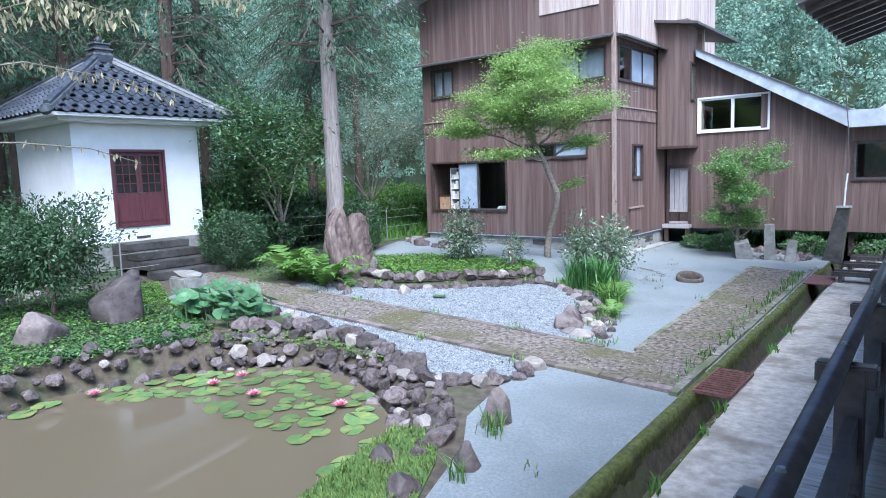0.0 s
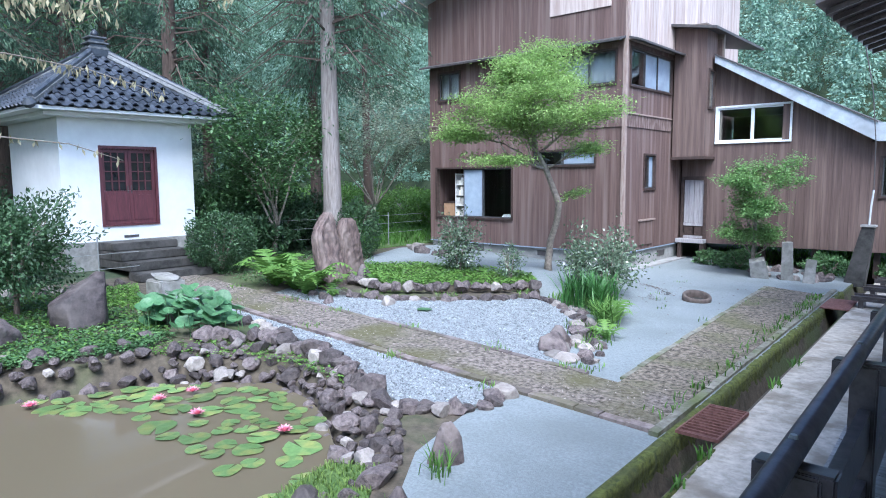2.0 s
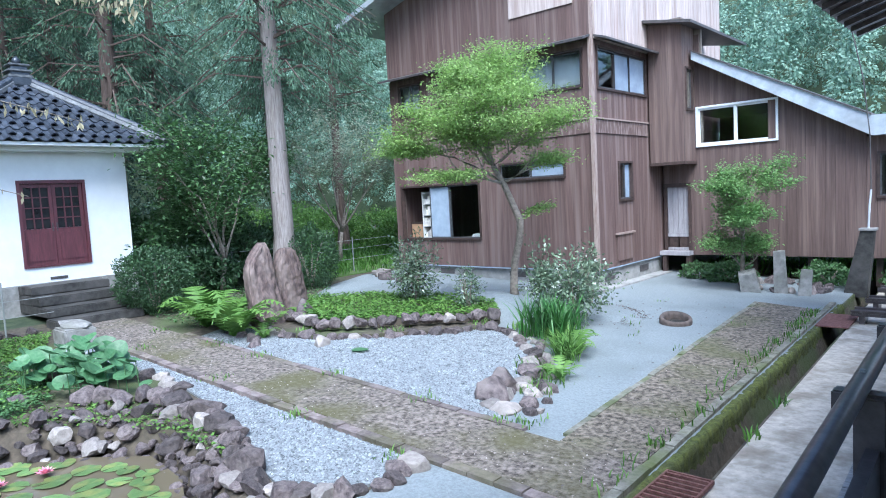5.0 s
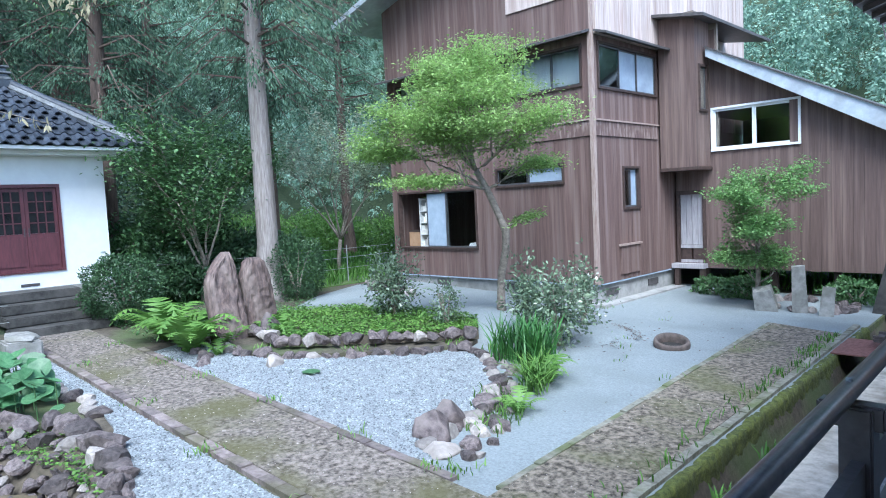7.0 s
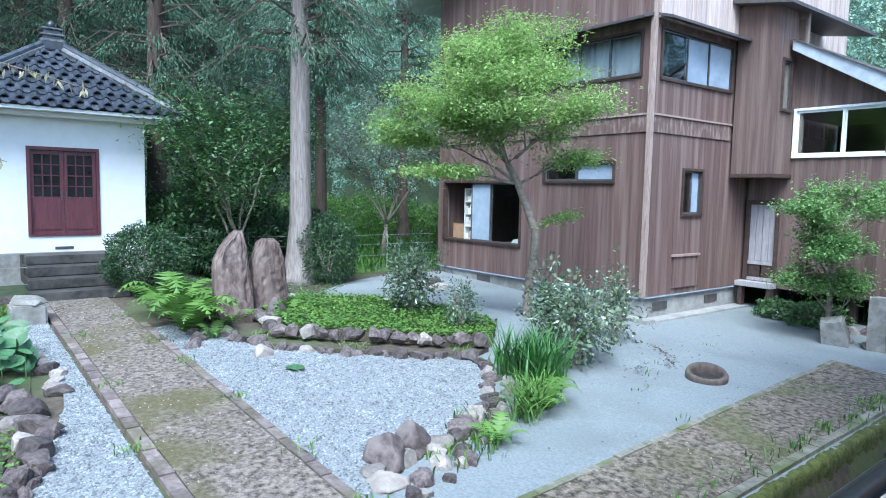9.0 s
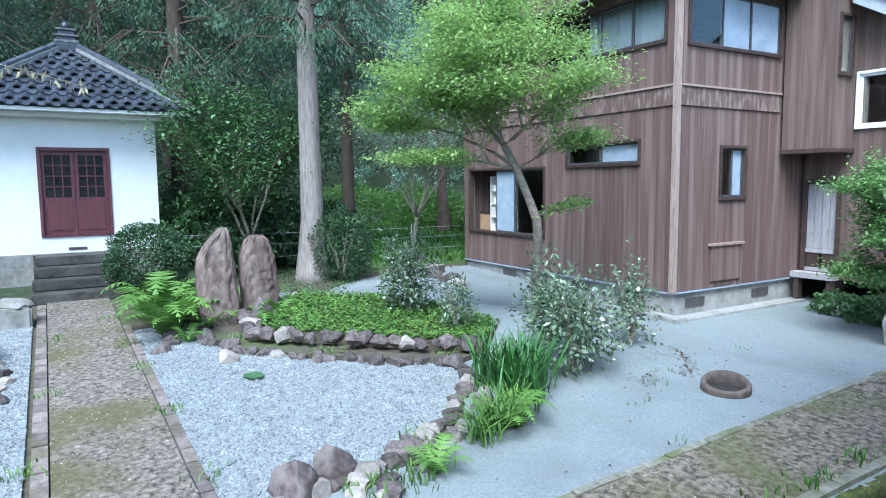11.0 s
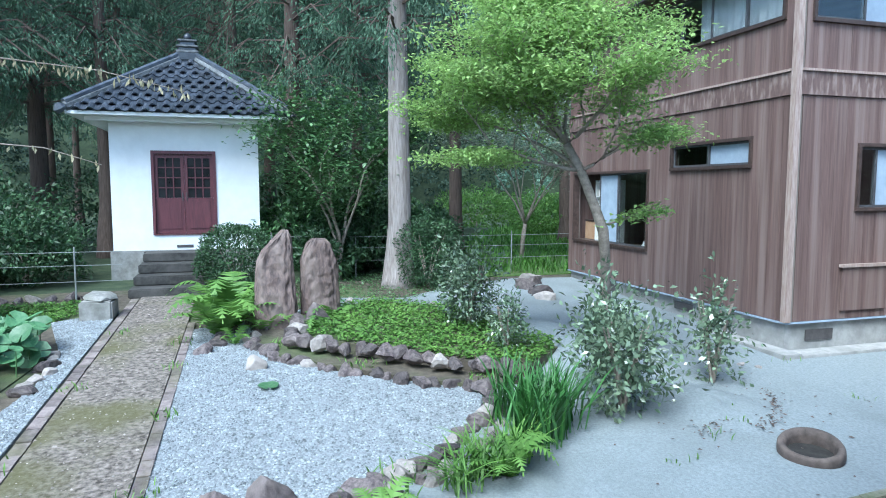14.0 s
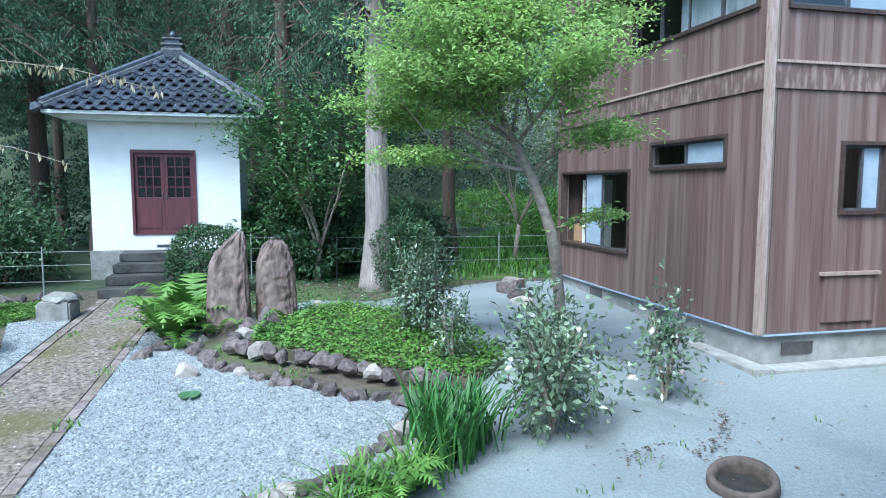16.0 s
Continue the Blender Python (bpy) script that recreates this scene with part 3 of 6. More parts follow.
FRONT, SIDE, BACK_X, WING = 16.59, -7.23, -13.82, 20.3
H_W1 = (-13.52, -10.67, 1.42, 2.88)
H_W3 = (-9.92, -8.04, 2.93, 3.3)
H_2F = (-10.6, -7.5, 4.98, 5.78)
H_2FL = (-13.4, -12.6, 4.98, 5.78)
H_2S = (16.86, 19.4, 4.92, 5.83)
H_W2 = (17.79, 18.46, 2.29, 3.17)
wall("wall_front", "y", FRONT, 1, BACK_X, SIDE, 0.66, 9.6, [H_W1, H_W3, H_2F, H_2FL],
     [(0.66, 3.86, M_BOARD, 0.0), (4.2, 5.98, M_BOARD, 0.0), (6.02, 9.6, M_BOARD, 0.05)], "weathered red-brown vertical board wall of the house")
wall("wall_side", "x", SIDE, -1, FRONT + 0.13, 25.0, 0.66, 9.6, [H_2S, H_W2],
     [(0.66, 3.86, M_BOARD, 0.0), (4.2, 5.98, M_BOARD, 0.0), (6.02, 9.6, M_BOARD_PALE, 0.05)], "weathered red-brown vertical board side wall of the house")
box("wall_back", BACK_X, SIDE - 0.13, 24.88, 25.0, 0.66, 9.6, M_INNER)
box("wall_far_side", BACK_X, BACK_X + 0.12, FRONT + 0.13, 24.87, 0.66, 9.6, M_BOARD)
for n, lab in (("wall_back", "rear board wall of the house"), ("wall_far_side", "far side board wall of the house")):
    tagged(bpy.data.objects[n], lab, "wall", kind="structure")
for z, n in ((0.6, "floor_ground_storey"), (3.85, "floor_upper_storey"), (6.0, "ceiling_upper_storey")):
    tagged(box(n, BACK_X + 0.13, SIDE - 0.13, FRONT + 0.13, 24.86, z, z + 0.12, M_INNER), "dim wooden floor inside the house", "floor", kind="structure")
tagged(box("foundation", BACK_X + 0.05, SIDE - 0.05, FRONT + 0.05, 20.3, -0.1, 0.66, M_CONC_PALE), "pale stained concrete foundation under the wooden walls", "foundation", kind="structure")
tagged(box("sill_flashing", BACK_X, SIDE + 0.02, FRONT - 0.02, FRONT + 0.04, 0.63, 0.655, M_FROST), "thin blue-grey sill flashing along the wall foot", "trim", kind="structure")
tagged(box("sill_flashing", SIDE - 0.04, SIDE + 0.02, FRONT + 0.045, 20.3, 0.63, 0.655, M_FROST), "thin blue-grey sill flashing along the wall foot", "trim", kind="structure")
tagged(box("house_step", BACK_X - 0.1, SIDE + 0.3, FRONT - 0.28, FRONT + 0.04, 0.0, 0.27, M_CONC_PALE, bevel=0.01), "pale concrete ledge along the house foot", "kerb", kind="structure")
tagged(box("house_step", SIDE - 0.04, SIDE + 0.3, FRONT + 0.045, 20.2, 0.0, 0.24, M_CONC_PALE, bevel=0.01), "pale concrete ledge along the house foot", "kerb", kind="structure")
# corner boards, floor bands and window hoods
tagged(box("corner_batten", SIDE - 0.05, SIDE + 0.045, FRONT - 0.045, FRONT + 0.05, 0.66, 9.6, M_BATTEN), "pale weathered corner batten", "trim", kind="structure")
for n, a in (("floor_band", (BACK_X, SIDE - 0.06, FRONT - 0.03, FRONT + 0.02, 3.87, 4.19)), ("floor_band", (SIDE - 0.02, SIDE + 0.03, FRONT + 0.06, 19.48, 3.87, 4.19))):
    band = tagged(box(n, *a, M_FLAKE), "horizontal board band between the storeys, paint flaking", "trim", kind="structure")
    x0, x1, y0, y1, _, z1 = a
    box("cap_strip", x0, x1 + (0.03 if n and y1 - y0 > 1 else 0), y0 - (0.03 if x1 - x0 > 1 else 0), y1, z1 + 0.001, z1 + 0.035, M_BATTEN, band)
v = [(BACK_X - 0.1, FRONT - 0.38, 5.93), (SIDE + 0.02, FRONT - 0.38, 5.93), (SIDE + 0.02, FRONT - 0.06, 6.03), (BACK_X - 0.1, FRONT - 0.06, 6.03)]
tagged(solid("window_hood_front", v + [(x, y, z + 0.05) for x, y, z in v], BOX_F, M_TIN_DARK), "dark sheet-metal hood over the upper windows", "eave", kind="structure")
v = [(SIDE + 0.06, FRONT + 0.02, 6.03), (SIDE + 0.38, FRONT + 0.02, 5.93), (SIDE + 0.38, 19.48, 5.93), (SIDE + 0.06, 19.48, 6.03)]
tagged(solid("window_hood_side", v + [(x, y, z + 0.05) for x, y, z in v], BOX_F, M_TIN_DARK), "dark sheet-metal hood over the upper side windows", "eave", kind="structure")
# roof over the top storey
tagged(solid("house_roof", [(BACK_X - 1.2, FRONT - 0.9, 7.6), (SIDE + 0.7, FRONT - 0.9, 9.9), (SIDE + 0.7, 25.8, 9.9), (BACK_X - 1.2, 25.8, 7.6),
                            (BACK_X - 1.2, FRONT - 0.9, 7.75), (SIDE + 0.7, FRONT - 0.9, 10.05), (SIDE + 0.7, 25.8, 10.05), (BACK_X - 1.2, 25.8, 7.75)], BOX_F, M_TIN),
       "pale sheet-metal roof of the house", "roof", kind="structure")
tagged(box("upper_panel", -9.4, -7.62, FRONT - 0.085, FRONT - 0.052, 6.86, 8.6, M_BOARD_PALE), "paler replaced board panel on the top storey", "wall panel", kind="structure")


def window(name, axis, at, outward, hole, sashes, label, material=None, depth=0.1, fr=0.05):
    """A frame in an opening with sashes: each is (from, to, kind), as shares of the width; kind glass, frost or open."""
    u0, u1, z0, z1 = hole
    material = material or M_TRIM

    def b(nm, a, c, z_a, z_b, d0, d1, m, parent):
        p, q = sorted((at + outward * d0, at + outward * d1))
        return box(nm, a, c, p, q, z_a, z_b, m, parent) if axis == "y" else box(nm, p, q, a, c, z_a, z_b, m, parent)
    mid = (u0 + u1) / 2
    w = thing(name, (mid, at, z0) if axis == "y" else (at, mid, z0), label, "window", kind="structure")
    frame_part = b("window_sill", u0 - 0.05, u1 + 0.05, z0 - 0.05, z0 + 0.001, -depth, 0.05, material, w)
    b("window_head", u0 - 0.05, u1 + 0.05, z1 - 0.001, z1 + 0.05, -depth, 0.04, material, w)
    b("window_jamb", u0 - 0.05, u0 + 0.001, z0 + 0.002, z1 - 0.002, -depth, 0.04, material, w)
    b("window_jamb", u1 - 0.001, u1 + 0.05, z0 + 0.002, z1 - 0.002, -depth, 0.04, material, w)
    for k, (s0, s1, kind) in enumerate(sashes):
        a, c = u0 + (u1 - u0) * s0, u0 + (u1 - u0) * s1
        if kind == "open":
            continue
        d = -0.02 - 0.03 * (k % 2)
        e = fr * 0.7
        sash_m = M_ALU if material is M_ALU else M_ALU_DARK
        sash = b("sash", a, a + e, z0 + 0.003, z1 - 0.003, d - 0.012, d + 0.012, sash_m, w)
        b("stile", c - e, c, z0 + 0.003, z1 - 0.003, d - 0.012, d + 0.012, sash_m, sash)
        b("rail", a + e, c - e, z0 + 0.003, z0 + 0.003 + e, d - 0.012, d + 0.012, sash_m, sash)
        b("rail", a + e, c - e, z1 - 0.003 - e, z1 - 0.003, d - 0.012, d + 0.012, sash_m, sash)
        pane = b("pane", a + e, c - e, z0 + 0.003 + e, z1 - 0.003 - e, d - 0.003, d + 0.003, M_FROST if kind == "frost" else M_GLASS, sash)
        pane.visible_shadow = kind == "frost"
    return w


def curtain(axis, at, a, c, z0, z1, label="white gathered curtain hanging behind the window"):
    n = 40
    v = []
    for i in range(n + 1):
        u = a + (c - a) * i / n
        d = 0.025 * math.sin(i * 1.9) + 0.012 * math.sin(i * 0.7)
        for z in (z0, z1):
            v.append((u, at + d, z) if axis == "y" else (at + d, u, z))
    f = [(2 * i, 2 * i + 2, 2 * i + 3, 2 * i + 1) for i in range(n)]
    c_ob = solid("curtain", v, f, M_CURTAIN, smooth=True)
    c_ob.modifiers.new("cloth", "SOLIDIFY").thickness = 0.004
    return tagged(c_ob, label, "curtain", "house curtains")


window("window_1", "y", FRONT, -1, H_W1, [(0.0, 0.2, "open"), (0.36, 0.64, "frost"), (0.62, 1.0, "glass")], "wide sliding window with an open end and a frosted sash")
window("window_2", "x", SIDE, 1, H_W2, [(0.0, 0.52, "glass"), (0.48, 1.0, "frost")], "narrow two-sash window, one sash frosted blue")
window("window_3", "y", FRONT, -1, H_W3, [(0.0, 0.5, "glass"), (0.45, 1.0, "frost")], "low wide slit window, one sash frosted blue")
window("window_4", "y", FRONT, -1, H_2F, [(0.0, 0.26, "glass"), (0.25, 0.5, "glass"), (0.5, 0.76, "glass"), (0.75, 1.0, "glass")], "row of upper sliding windows with white curtains")
window("window_5", "y", FRONT, -1, H_2FL, [(0.0, 0.52, "glass"), (0.5, 1.0, "glass")], "upper sliding window with a white curtain")
window("window_6", "x", SIDE, 1, H_2S, [(0.0, 0.36, "glass"), (0.34, 0.68, "frost"), (0.66, 1.0, "frost")], "row of upper side windows, two sashes frosted")
curtain("y", FRONT + 0.25, -9.6, -7.45, 4.9, 5.85)
curtain("y", FRONT + 0.25, -13.5, -12.5, 4.9, 5.85)
curtain("x", SIDE - 0.25, 18.4, 19.4, 4.9, 5.85)
# what stands behind the open window
shelf = thing("bookshelf", (-12.6, 16.95, 0.72), "white open shelf full of papers behind the window", "bookshelf")
for x in (-12.95, -12.27):
    box("side_panel", x, x + 0.03, 16.78, 17.1, 0.72, 2.75, M_SHELF, shelf)
for k in range(7):
    box("shelf_board", -12.92, -12.27, 16.78, 17.1, 0.78 + 0.32 * k, 0.8 + 0.32 * k, M_SHELF, shelf)
for k in range(6):
    own = thing("paper_stack", (-12.6, 16.95, 0.801 + 0.32 * k), "stack of papers and folders on the white shelf", "papers", "papers on the shelf")
    x = -12.9
    while x < -12.35:
        w = random.uniform(0.05, 0.12)
        box("folder", x, x + w, 16.8, 17.05, 0.801 + 0.32 * k, 0.80 + 0.32 * k + random.uniform(0.12, 0.25), M_BOOK, own)
        x += w + 0.004
desk = thing("desk", (-12.1, 17.25, 0.72), "plain wooden desk inside the window", "desk")
box("desk_top", -11.6, -10.75, 16.78, 17.2, 1.38, 1.42, M_TRIM, desk)
for x in (-11.55, -10.85):
    box("leg", x, x + 0.06, 16.85, 17.05, 0.72, 1.38, M_TRIM, desk)
cab = thing("low_cabinet", (-13.25, 16.95, 0.72), "low brown cabinet inside the open window", "cabinet")
box("cabinet_body", -13.5, -13.0, 16.76, 17.12, 0.72, 1.42, M_TRIM, cab)
carton = thing("carton", (-13.25, 16.95, 1.42), "brown cardboard box on the cabinet", "box")
box("carton_body", -13.45, -13.02, 16.82, 17.08, 1.42, 1.82, M_CARD, carton, bevel=0.006)
box("lid", -13.46, -13.01, 16.81, 17.09, 1.82, 1.86, M_TRIM, carton)
papers = thing("paper_tray", (-11.0, 16.95, 1.42), "small heap of white papers on the desk", "papers")
for k in range(4):
    box("sheet", -11.2 + 0.02 * k, -10.85 + 0.015 * k, 16.84, 17.05, 1.42 + 0.025 * k, 1.443 + 0.025 * k, M_SHELF, papers)

# bay on the side wall, its small roof, and the entrance under it
BX, BY0 = -6.28, 19.5
bay = tagged(box("bay_core", SIDE + 0.06, BX - 0.03, BY0 + 0.03, WING, 3.2, 6.75, M_INNER), "boarded upper bay that juts out over the entrance", "wall", kind="structure")
n = 5
for i in range(n):
    a = SIDE + 0.06 + (BX - SIDE - 0.06) * i / n
    box("board", a + 0.003, a + (BX - SIDE - 0.06) / n - 0.003, BY0, BY0 + 0.028, 3.16, 6.7, M_WING, bay)
for i in range(4):
    a = BY0 + 0.2 * i
    holes = [(19.72, 20.08, 4.5, 5.5)]
    for p, q, c, d in cells(a + 0.003, a + 0.197, 3.16, 6.7, holes):
        box("board", BX - 0.028, BX, p, q, c, d, M_WING, bay)
window("window_7", "x", BX, 1, (19.72, 20.08, 4.5, 5.5), [(0.0, 1.0, "glass")], "narrow upright window in the bay", depth=0.02)
v = [(SIDE + 0.06, BY0 - 0.3, 6.72), (BX + 0.35, BY0 - 0.3, 6.5), (BX + 0.35, 23.5, 6.5), (SIDE + 0.06, 23.5, 6.72)]
tagged(solid("bay_roof", v + [(x, y, z + 0.07) for x, y, z in v], BOX_F, M_TIN_DARK), "dark sheet-metal roof over the bay", "roof", kind="structure")
tagged(box("bay_soffit", SIDE + 0.06, BX + 0.04, BY0 - 0.04, WING, 3.08, 3.155, M_TRIM), "dark board soffit under the bay", "soffit", kind="structure")

# ---- the low wing behind, on short posts ----
H_WW = (-6.2, -4.32, 3.56, 4.5)
H_RW = (-2.2, -0.6, 2.08, 3.02)
H_ED = (-7.16, -6.42, 0.8, 2.6)


def wing_top(x):
    return 5.55 - (x + 6.1) * (5.55 - 3.42) / (6.1 - 2.42)


core = tagged(solid("wall_wing", *merged([(box_data(a, b, WING + 0.03, WING + 0.12, c, d), BOX_F) for a, b, c, d in
                                         cells(SIDE + 0.06, -6.1, 0.7, 6.6, [H_ED]) + cells(-6.1, -2.42, 0.7, 3.42, [H_WW]) + cells(-2.42, 3.0, 0.7, 3.4, [H_RW])]
                                        + [([(-6.1, WING + 0.03, 3.42), (-2.42, WING + 0.03, 3.42), (-6.1, WING + 0.03, 5.55), (-6.1, WING + 0.12, 3.42), (-2.42, WING + 0.12, 3.42), (-6.1, WING + 0.12, 5.55)],
                                           [(0, 1, 2), (3, 5, 4), (0, 3, 4, 1), (1, 4, 5, 2), (2, 5, 3, 0)])][:0]), M_INNER), "brown vertical board wall of the low wing", "wall", kind="structure")
x = SIDE + 0.06
while x < 3.0:
    x1 = min(x + 0.205, 3.0)
    gabled = x > -6.15 and x1 < -2.3
    top = 4.51 if gabled and x1 < -4.3 else (3.3 if gabled else (6.4 if x <= -6.15 else 3.42))
    low = 0.68 + random.uniform(-0.01, 0.01)
    face = WING - random.uniform(0, 0.005)
    if gabled:
        top = min(top, wing_top(x1) - 0.05)
    for a, b, c, d in cells(x + 0.002, x1 - 0.002, low, top, [H_WW, H_RW, H_ED]):
        box("board", a, b, face, WING + 0.028, c, d, M_WING, core)
    if gabled:
        a, b = x + 0.002, x1 - 0.002
        ta, tb = min(wing_top(a) + 0.12, 5.9), min(wing_top(b) + 0.12, 5.9)
        v = [(a, face, top), (b, face, top), (b, WING + 0.028, top), (a, WING + 0.028, top), (a, face, ta), (b, face, tb), (b, WING + 0.028, tb), (a, WING + 0.028, ta)]
        solid("board", v, BOX_F, M_WING, core)
    x = x1
for x0, x1 in ((-6.1, -4.3), (-4.3, -2.42)):
    for a, b, c, d in cells(x0, x1, 3.42, wing_top(x1) - 0.02, [H_WW]):
        box("backing", a, b, WING + 0.031, WING + 0.11, c, d, M_INNER, core)
tagged(box("wing_floor", SIDE + 0.06, 3.0, WING + 0.125, 24.8, 0.66, 0.78, M_INNER), "underside and floor of the raised wing", "floor", kind="structure")
# Rear wall reaches the roof and is coloured dark to keep the room dim.
WB = [(SIDE + 0.06, 0.79), (3.0, 0.79), (3.0, 3.38), (-2.4, 3.4), (-6.1, 5.6), (SIDE + 0.06, 5.6)]
tagged(solid("wall_wing_back", [(x, 24.82, z) for x, z in WB] + [(x, 24.9, z) for x, z in WB], [(0, 1, 2, 3, 4, 5), (11, 10, 9, 8, 7, 6)] + [(i, 6 + i, 6 + (i + 1) % 6, (i + 1) % 6) for i in range(6)], M_TRIM), "rear wall of the raised wing", "wall", kind="structure")
# Unseen board, added only to stop daylight reaching the room behind the window.
tagged(box("ceiling_wing", SIDE + 0.07, -4.52, WING + 0.13, 24.8, 4.6, 4.64, M_TRIM), "unseen dark board added over the wing room to block daylight", "ceiling", kind="structure")
tagged(box("wall_wing_end", 3.0, 3.1, WING, 24.9, 0.7, 3.4, M_WING), "end wall of the raised wing", "wall", kind="structure")
window("window_8", "y", WING, -1, H_WW, [(0.0, 0.5, "glass"), (0.49, 1.0, "glass")], "white-framed two-pane window in the wing", M_ALU, fr=0.07)
window("window_9", "y", WING, -1, H_RW, [(0.0, 0.5, "glass"), (0.49, 1.0, "glass")], "brown-framed window in the raised corridor")
for i, x in enumerate((-6.6, -5.0, -3.7, -2.3, -0.6, 1.5)):
    tagged(box("wing_post", x, x + 0.13, WING + 0.2, WING + 0.33, 0.0, 0.66, M_TRIM), "short dark post under the raised wing", "post", "wing posts", "structure")
# sloping roof with its pale thick verge, then the level eave of the corridor
def slab(name, prof, y0, y1, h, material, label, parent=None):
    n = len(prof)
    hs = h if isinstance(h, list) else [h] * n
    v = [(x, y, z) for y in (y0, y1) for x, z in prof] + [(x, y, z + e) for y in (y0, y1) for (x, z), e in zip(prof, hs)]
    f = []
    for i in range(n - 1):
        f += [(i, i + 1, n + i + 1, n + i)[::-1], (2 * n + i, 2 * n + i + 1, 3 * n + i + 1, 3 * n + i), (i, i + 1, 2 * n + i + 1, 2 * n + i), (n + i, 3 * n + i, 3 * n + i + 1, n + i + 1)]
    f += [(0, 2 * n, 3 * n, n), (n - 1, 2 * n - 1, 4 * n - 1, 3 * n - 1)]
    return tagged(solid(name, v, f, material, parent), label, "roof", kind="structure")


slab("wing_roof", [(-6.2, 5.72), (-2.3, 3.42), (3.3, 3.4)], WING - 0.4, 25.1, [0.2, 0.44, 0.34], M_TIN, "pale grey sheet-metal roof of the wing with a thick verge")
slab("wing_roof_edge", [(-6.2, 5.924), (-2.3, 3.864)], WING - 0.44, 25.2, 0.035, M_TIN_DARK, "dark edge strip along the wing roof")
gable = tagged(solid("far_gable", [(-2.2, 25.6, 3.7), (6, 25.6, 3.7), (6, 25.6, 7.0), (1.9, 25.6, 6.6), (-2.2, 25.9, 3.7), (6, 25.9, 3.7), (6, 25.9, 7.0), (1.9, 25.9, 6.6)],
                     [(0, 1, 2, 3), (7, 6, 5, 4), (0, 4, 5, 1), (1, 5, 6, 2), (2, 6, 7, 3), (3, 7, 4, 0)], M_PLASTER), "white plaster gable with dark timbers behind the wing", "gable", kind="structure")
slab("far_gable_roof", [(-2.6, 3.72), (2.0, 6.75)], 24.95, 26.4, 0.16, M_TIN, "pale verge of the roof behind the wing")
for x in (-1.2, -0.3, 0.6):
    box("timber", x, x + 0.1, 25.56, 25.599, 3.7, 3.7 + (x + 2.2) * 0.7, M_TRIM, gable)

door = thing("entrance_door", (-6.79, WING, 0.8), "grey weathered plank door under the bay", "door", kind="structure")
ed = [("post", -7.16, -7.08, 0.8, 2.6), ("post", -6.5, -6.42, 0.8, 2.6), ("lintel", -7.08, -6.5, 2.5, 2.6)]
for nm, a, b, c, d in ed:
    box(nm, a, b, WING - 0.04, WING + 0.1, c, d, M_TRIM, door)
for k in range(4):
    a = -7.08 + 0.145 * k
    box("door_board", a + 0.005, a + 0.14, WING + 0.02, WING + 0.05, 1.25, 2.5, M_GREYDOOR, door)
box("lattice_rail", -7.08, -6.5, WING + 0.0, WING + 0.05, 1.16, 1.245, M_GREYDOOR, door)
box("lattice_rail", -7.08, -6.5, WING + 0.0, WING + 0.05, 0.8, 0.87, M_GREYDOOR, door)
for k in range(2):
    box("carved_panel", -7.06 + 0.29 * k, -6.81 + 0.29 * k, WING + 0.02, WING + 0.045, 0.88, 1.15, M_TRIM, door)
tagged(box("threshold_ledge", -7.2, -6.38, WING - 0.3, WING - 0.045, 0.68, 0.79, M_GREYDOOR), "grey board ledge below the entrance", "step", kind="structure")
for x in (-7.14, -6.5):
    tagged(box("threshold_post", x, x + 0.1, WING - 0.26, WING - 0.12, 0.1, 0.68, M_TRIM), "short dark post under the entrance ledge", "post", "wing posts", "structure")
hatch = tagged(box("wall_hatch", SIDE + 0.012, SIDE + 0.045, 17.55, 18.4, 0.78, 1.42, M_BOARD, bevel=0.005), "low boarded hatch in the side wall", "hatch", kind="structure")
box("hatch_rail", SIDE + 0.012, SIDE + 0.08, 17.5, 18.45, 1.425, 1.47, M_BATTEN, hatch)
for y in (17.0, 18.9):
    tagged(box("foundation_vent", SIDE - 0.046, SIDE - 0.03, y, y + 0.5, 0.36, 0.52, M_TIN_DARK), "dark vent opening in the foundation", "vent", "foundation vents", "structure")
for x in (-12.2, -9.8):
    tagged(box("foundation_vent", x, x + 0.5, FRONT + 0.03, FRONT + 0.046, 0.42, 0.56, M_TIN_DARK), "dark vent opening in the foundation", "vent", "foundation vents", "structure")

# ---- white storehouse ----
KX, KY0, KY1, KB = -15.71, 6.44, 9.57, -19.0
KD = (7.27, 8.63, 1.53, 3.41)
KZ0, KZ1 = 1.19, 4.2
store = thing("storehouse", ((KX + KB) / 2, 8.0, KZ0 - 0.75), "small white plastered storehouse with a black tiled hip roof", "storehouse")
for a, b, c, d in cells(KY0, KY1, KZ0, KZ1, [KD]):
    box("front_wall", KX - 0.25, KX, a, b, c, d, M_PLASTER, store)
box("side_wall", KB, KX - 0.251, KY0, KY0 + 0.25, KZ0, KZ1, M_PLASTER, store)
box("side_wall", KB, KX - 0.251, KY1 - 0.25, KY1, KZ0, KZ1, M_PLASTER, store)
box("rear_wall", KB, KB + 0.25, KY0 + 0.251, KY1 - 0.251, KZ0, KZ1, M_PLASTER, store)
box("plinth", KB - 0.06, KX + 0.05, KY0 - 0.06, KY1 + 0.06, 0.4, KZ0 - 0.002, M_GREYSTONE, store, bevel=0.02)
box("plinth_vent", KX + 0.001, KX + 0.012, 7.75, 8.1, 1.24, 1.3, M_TIN_DARK, store)
dframe = box("door_frame", KX - 0.12, KX + 0.03, KD[0], KD[0] + 0.06, KD[2], KD[3], M_DOOR, store, "maroon door frame")
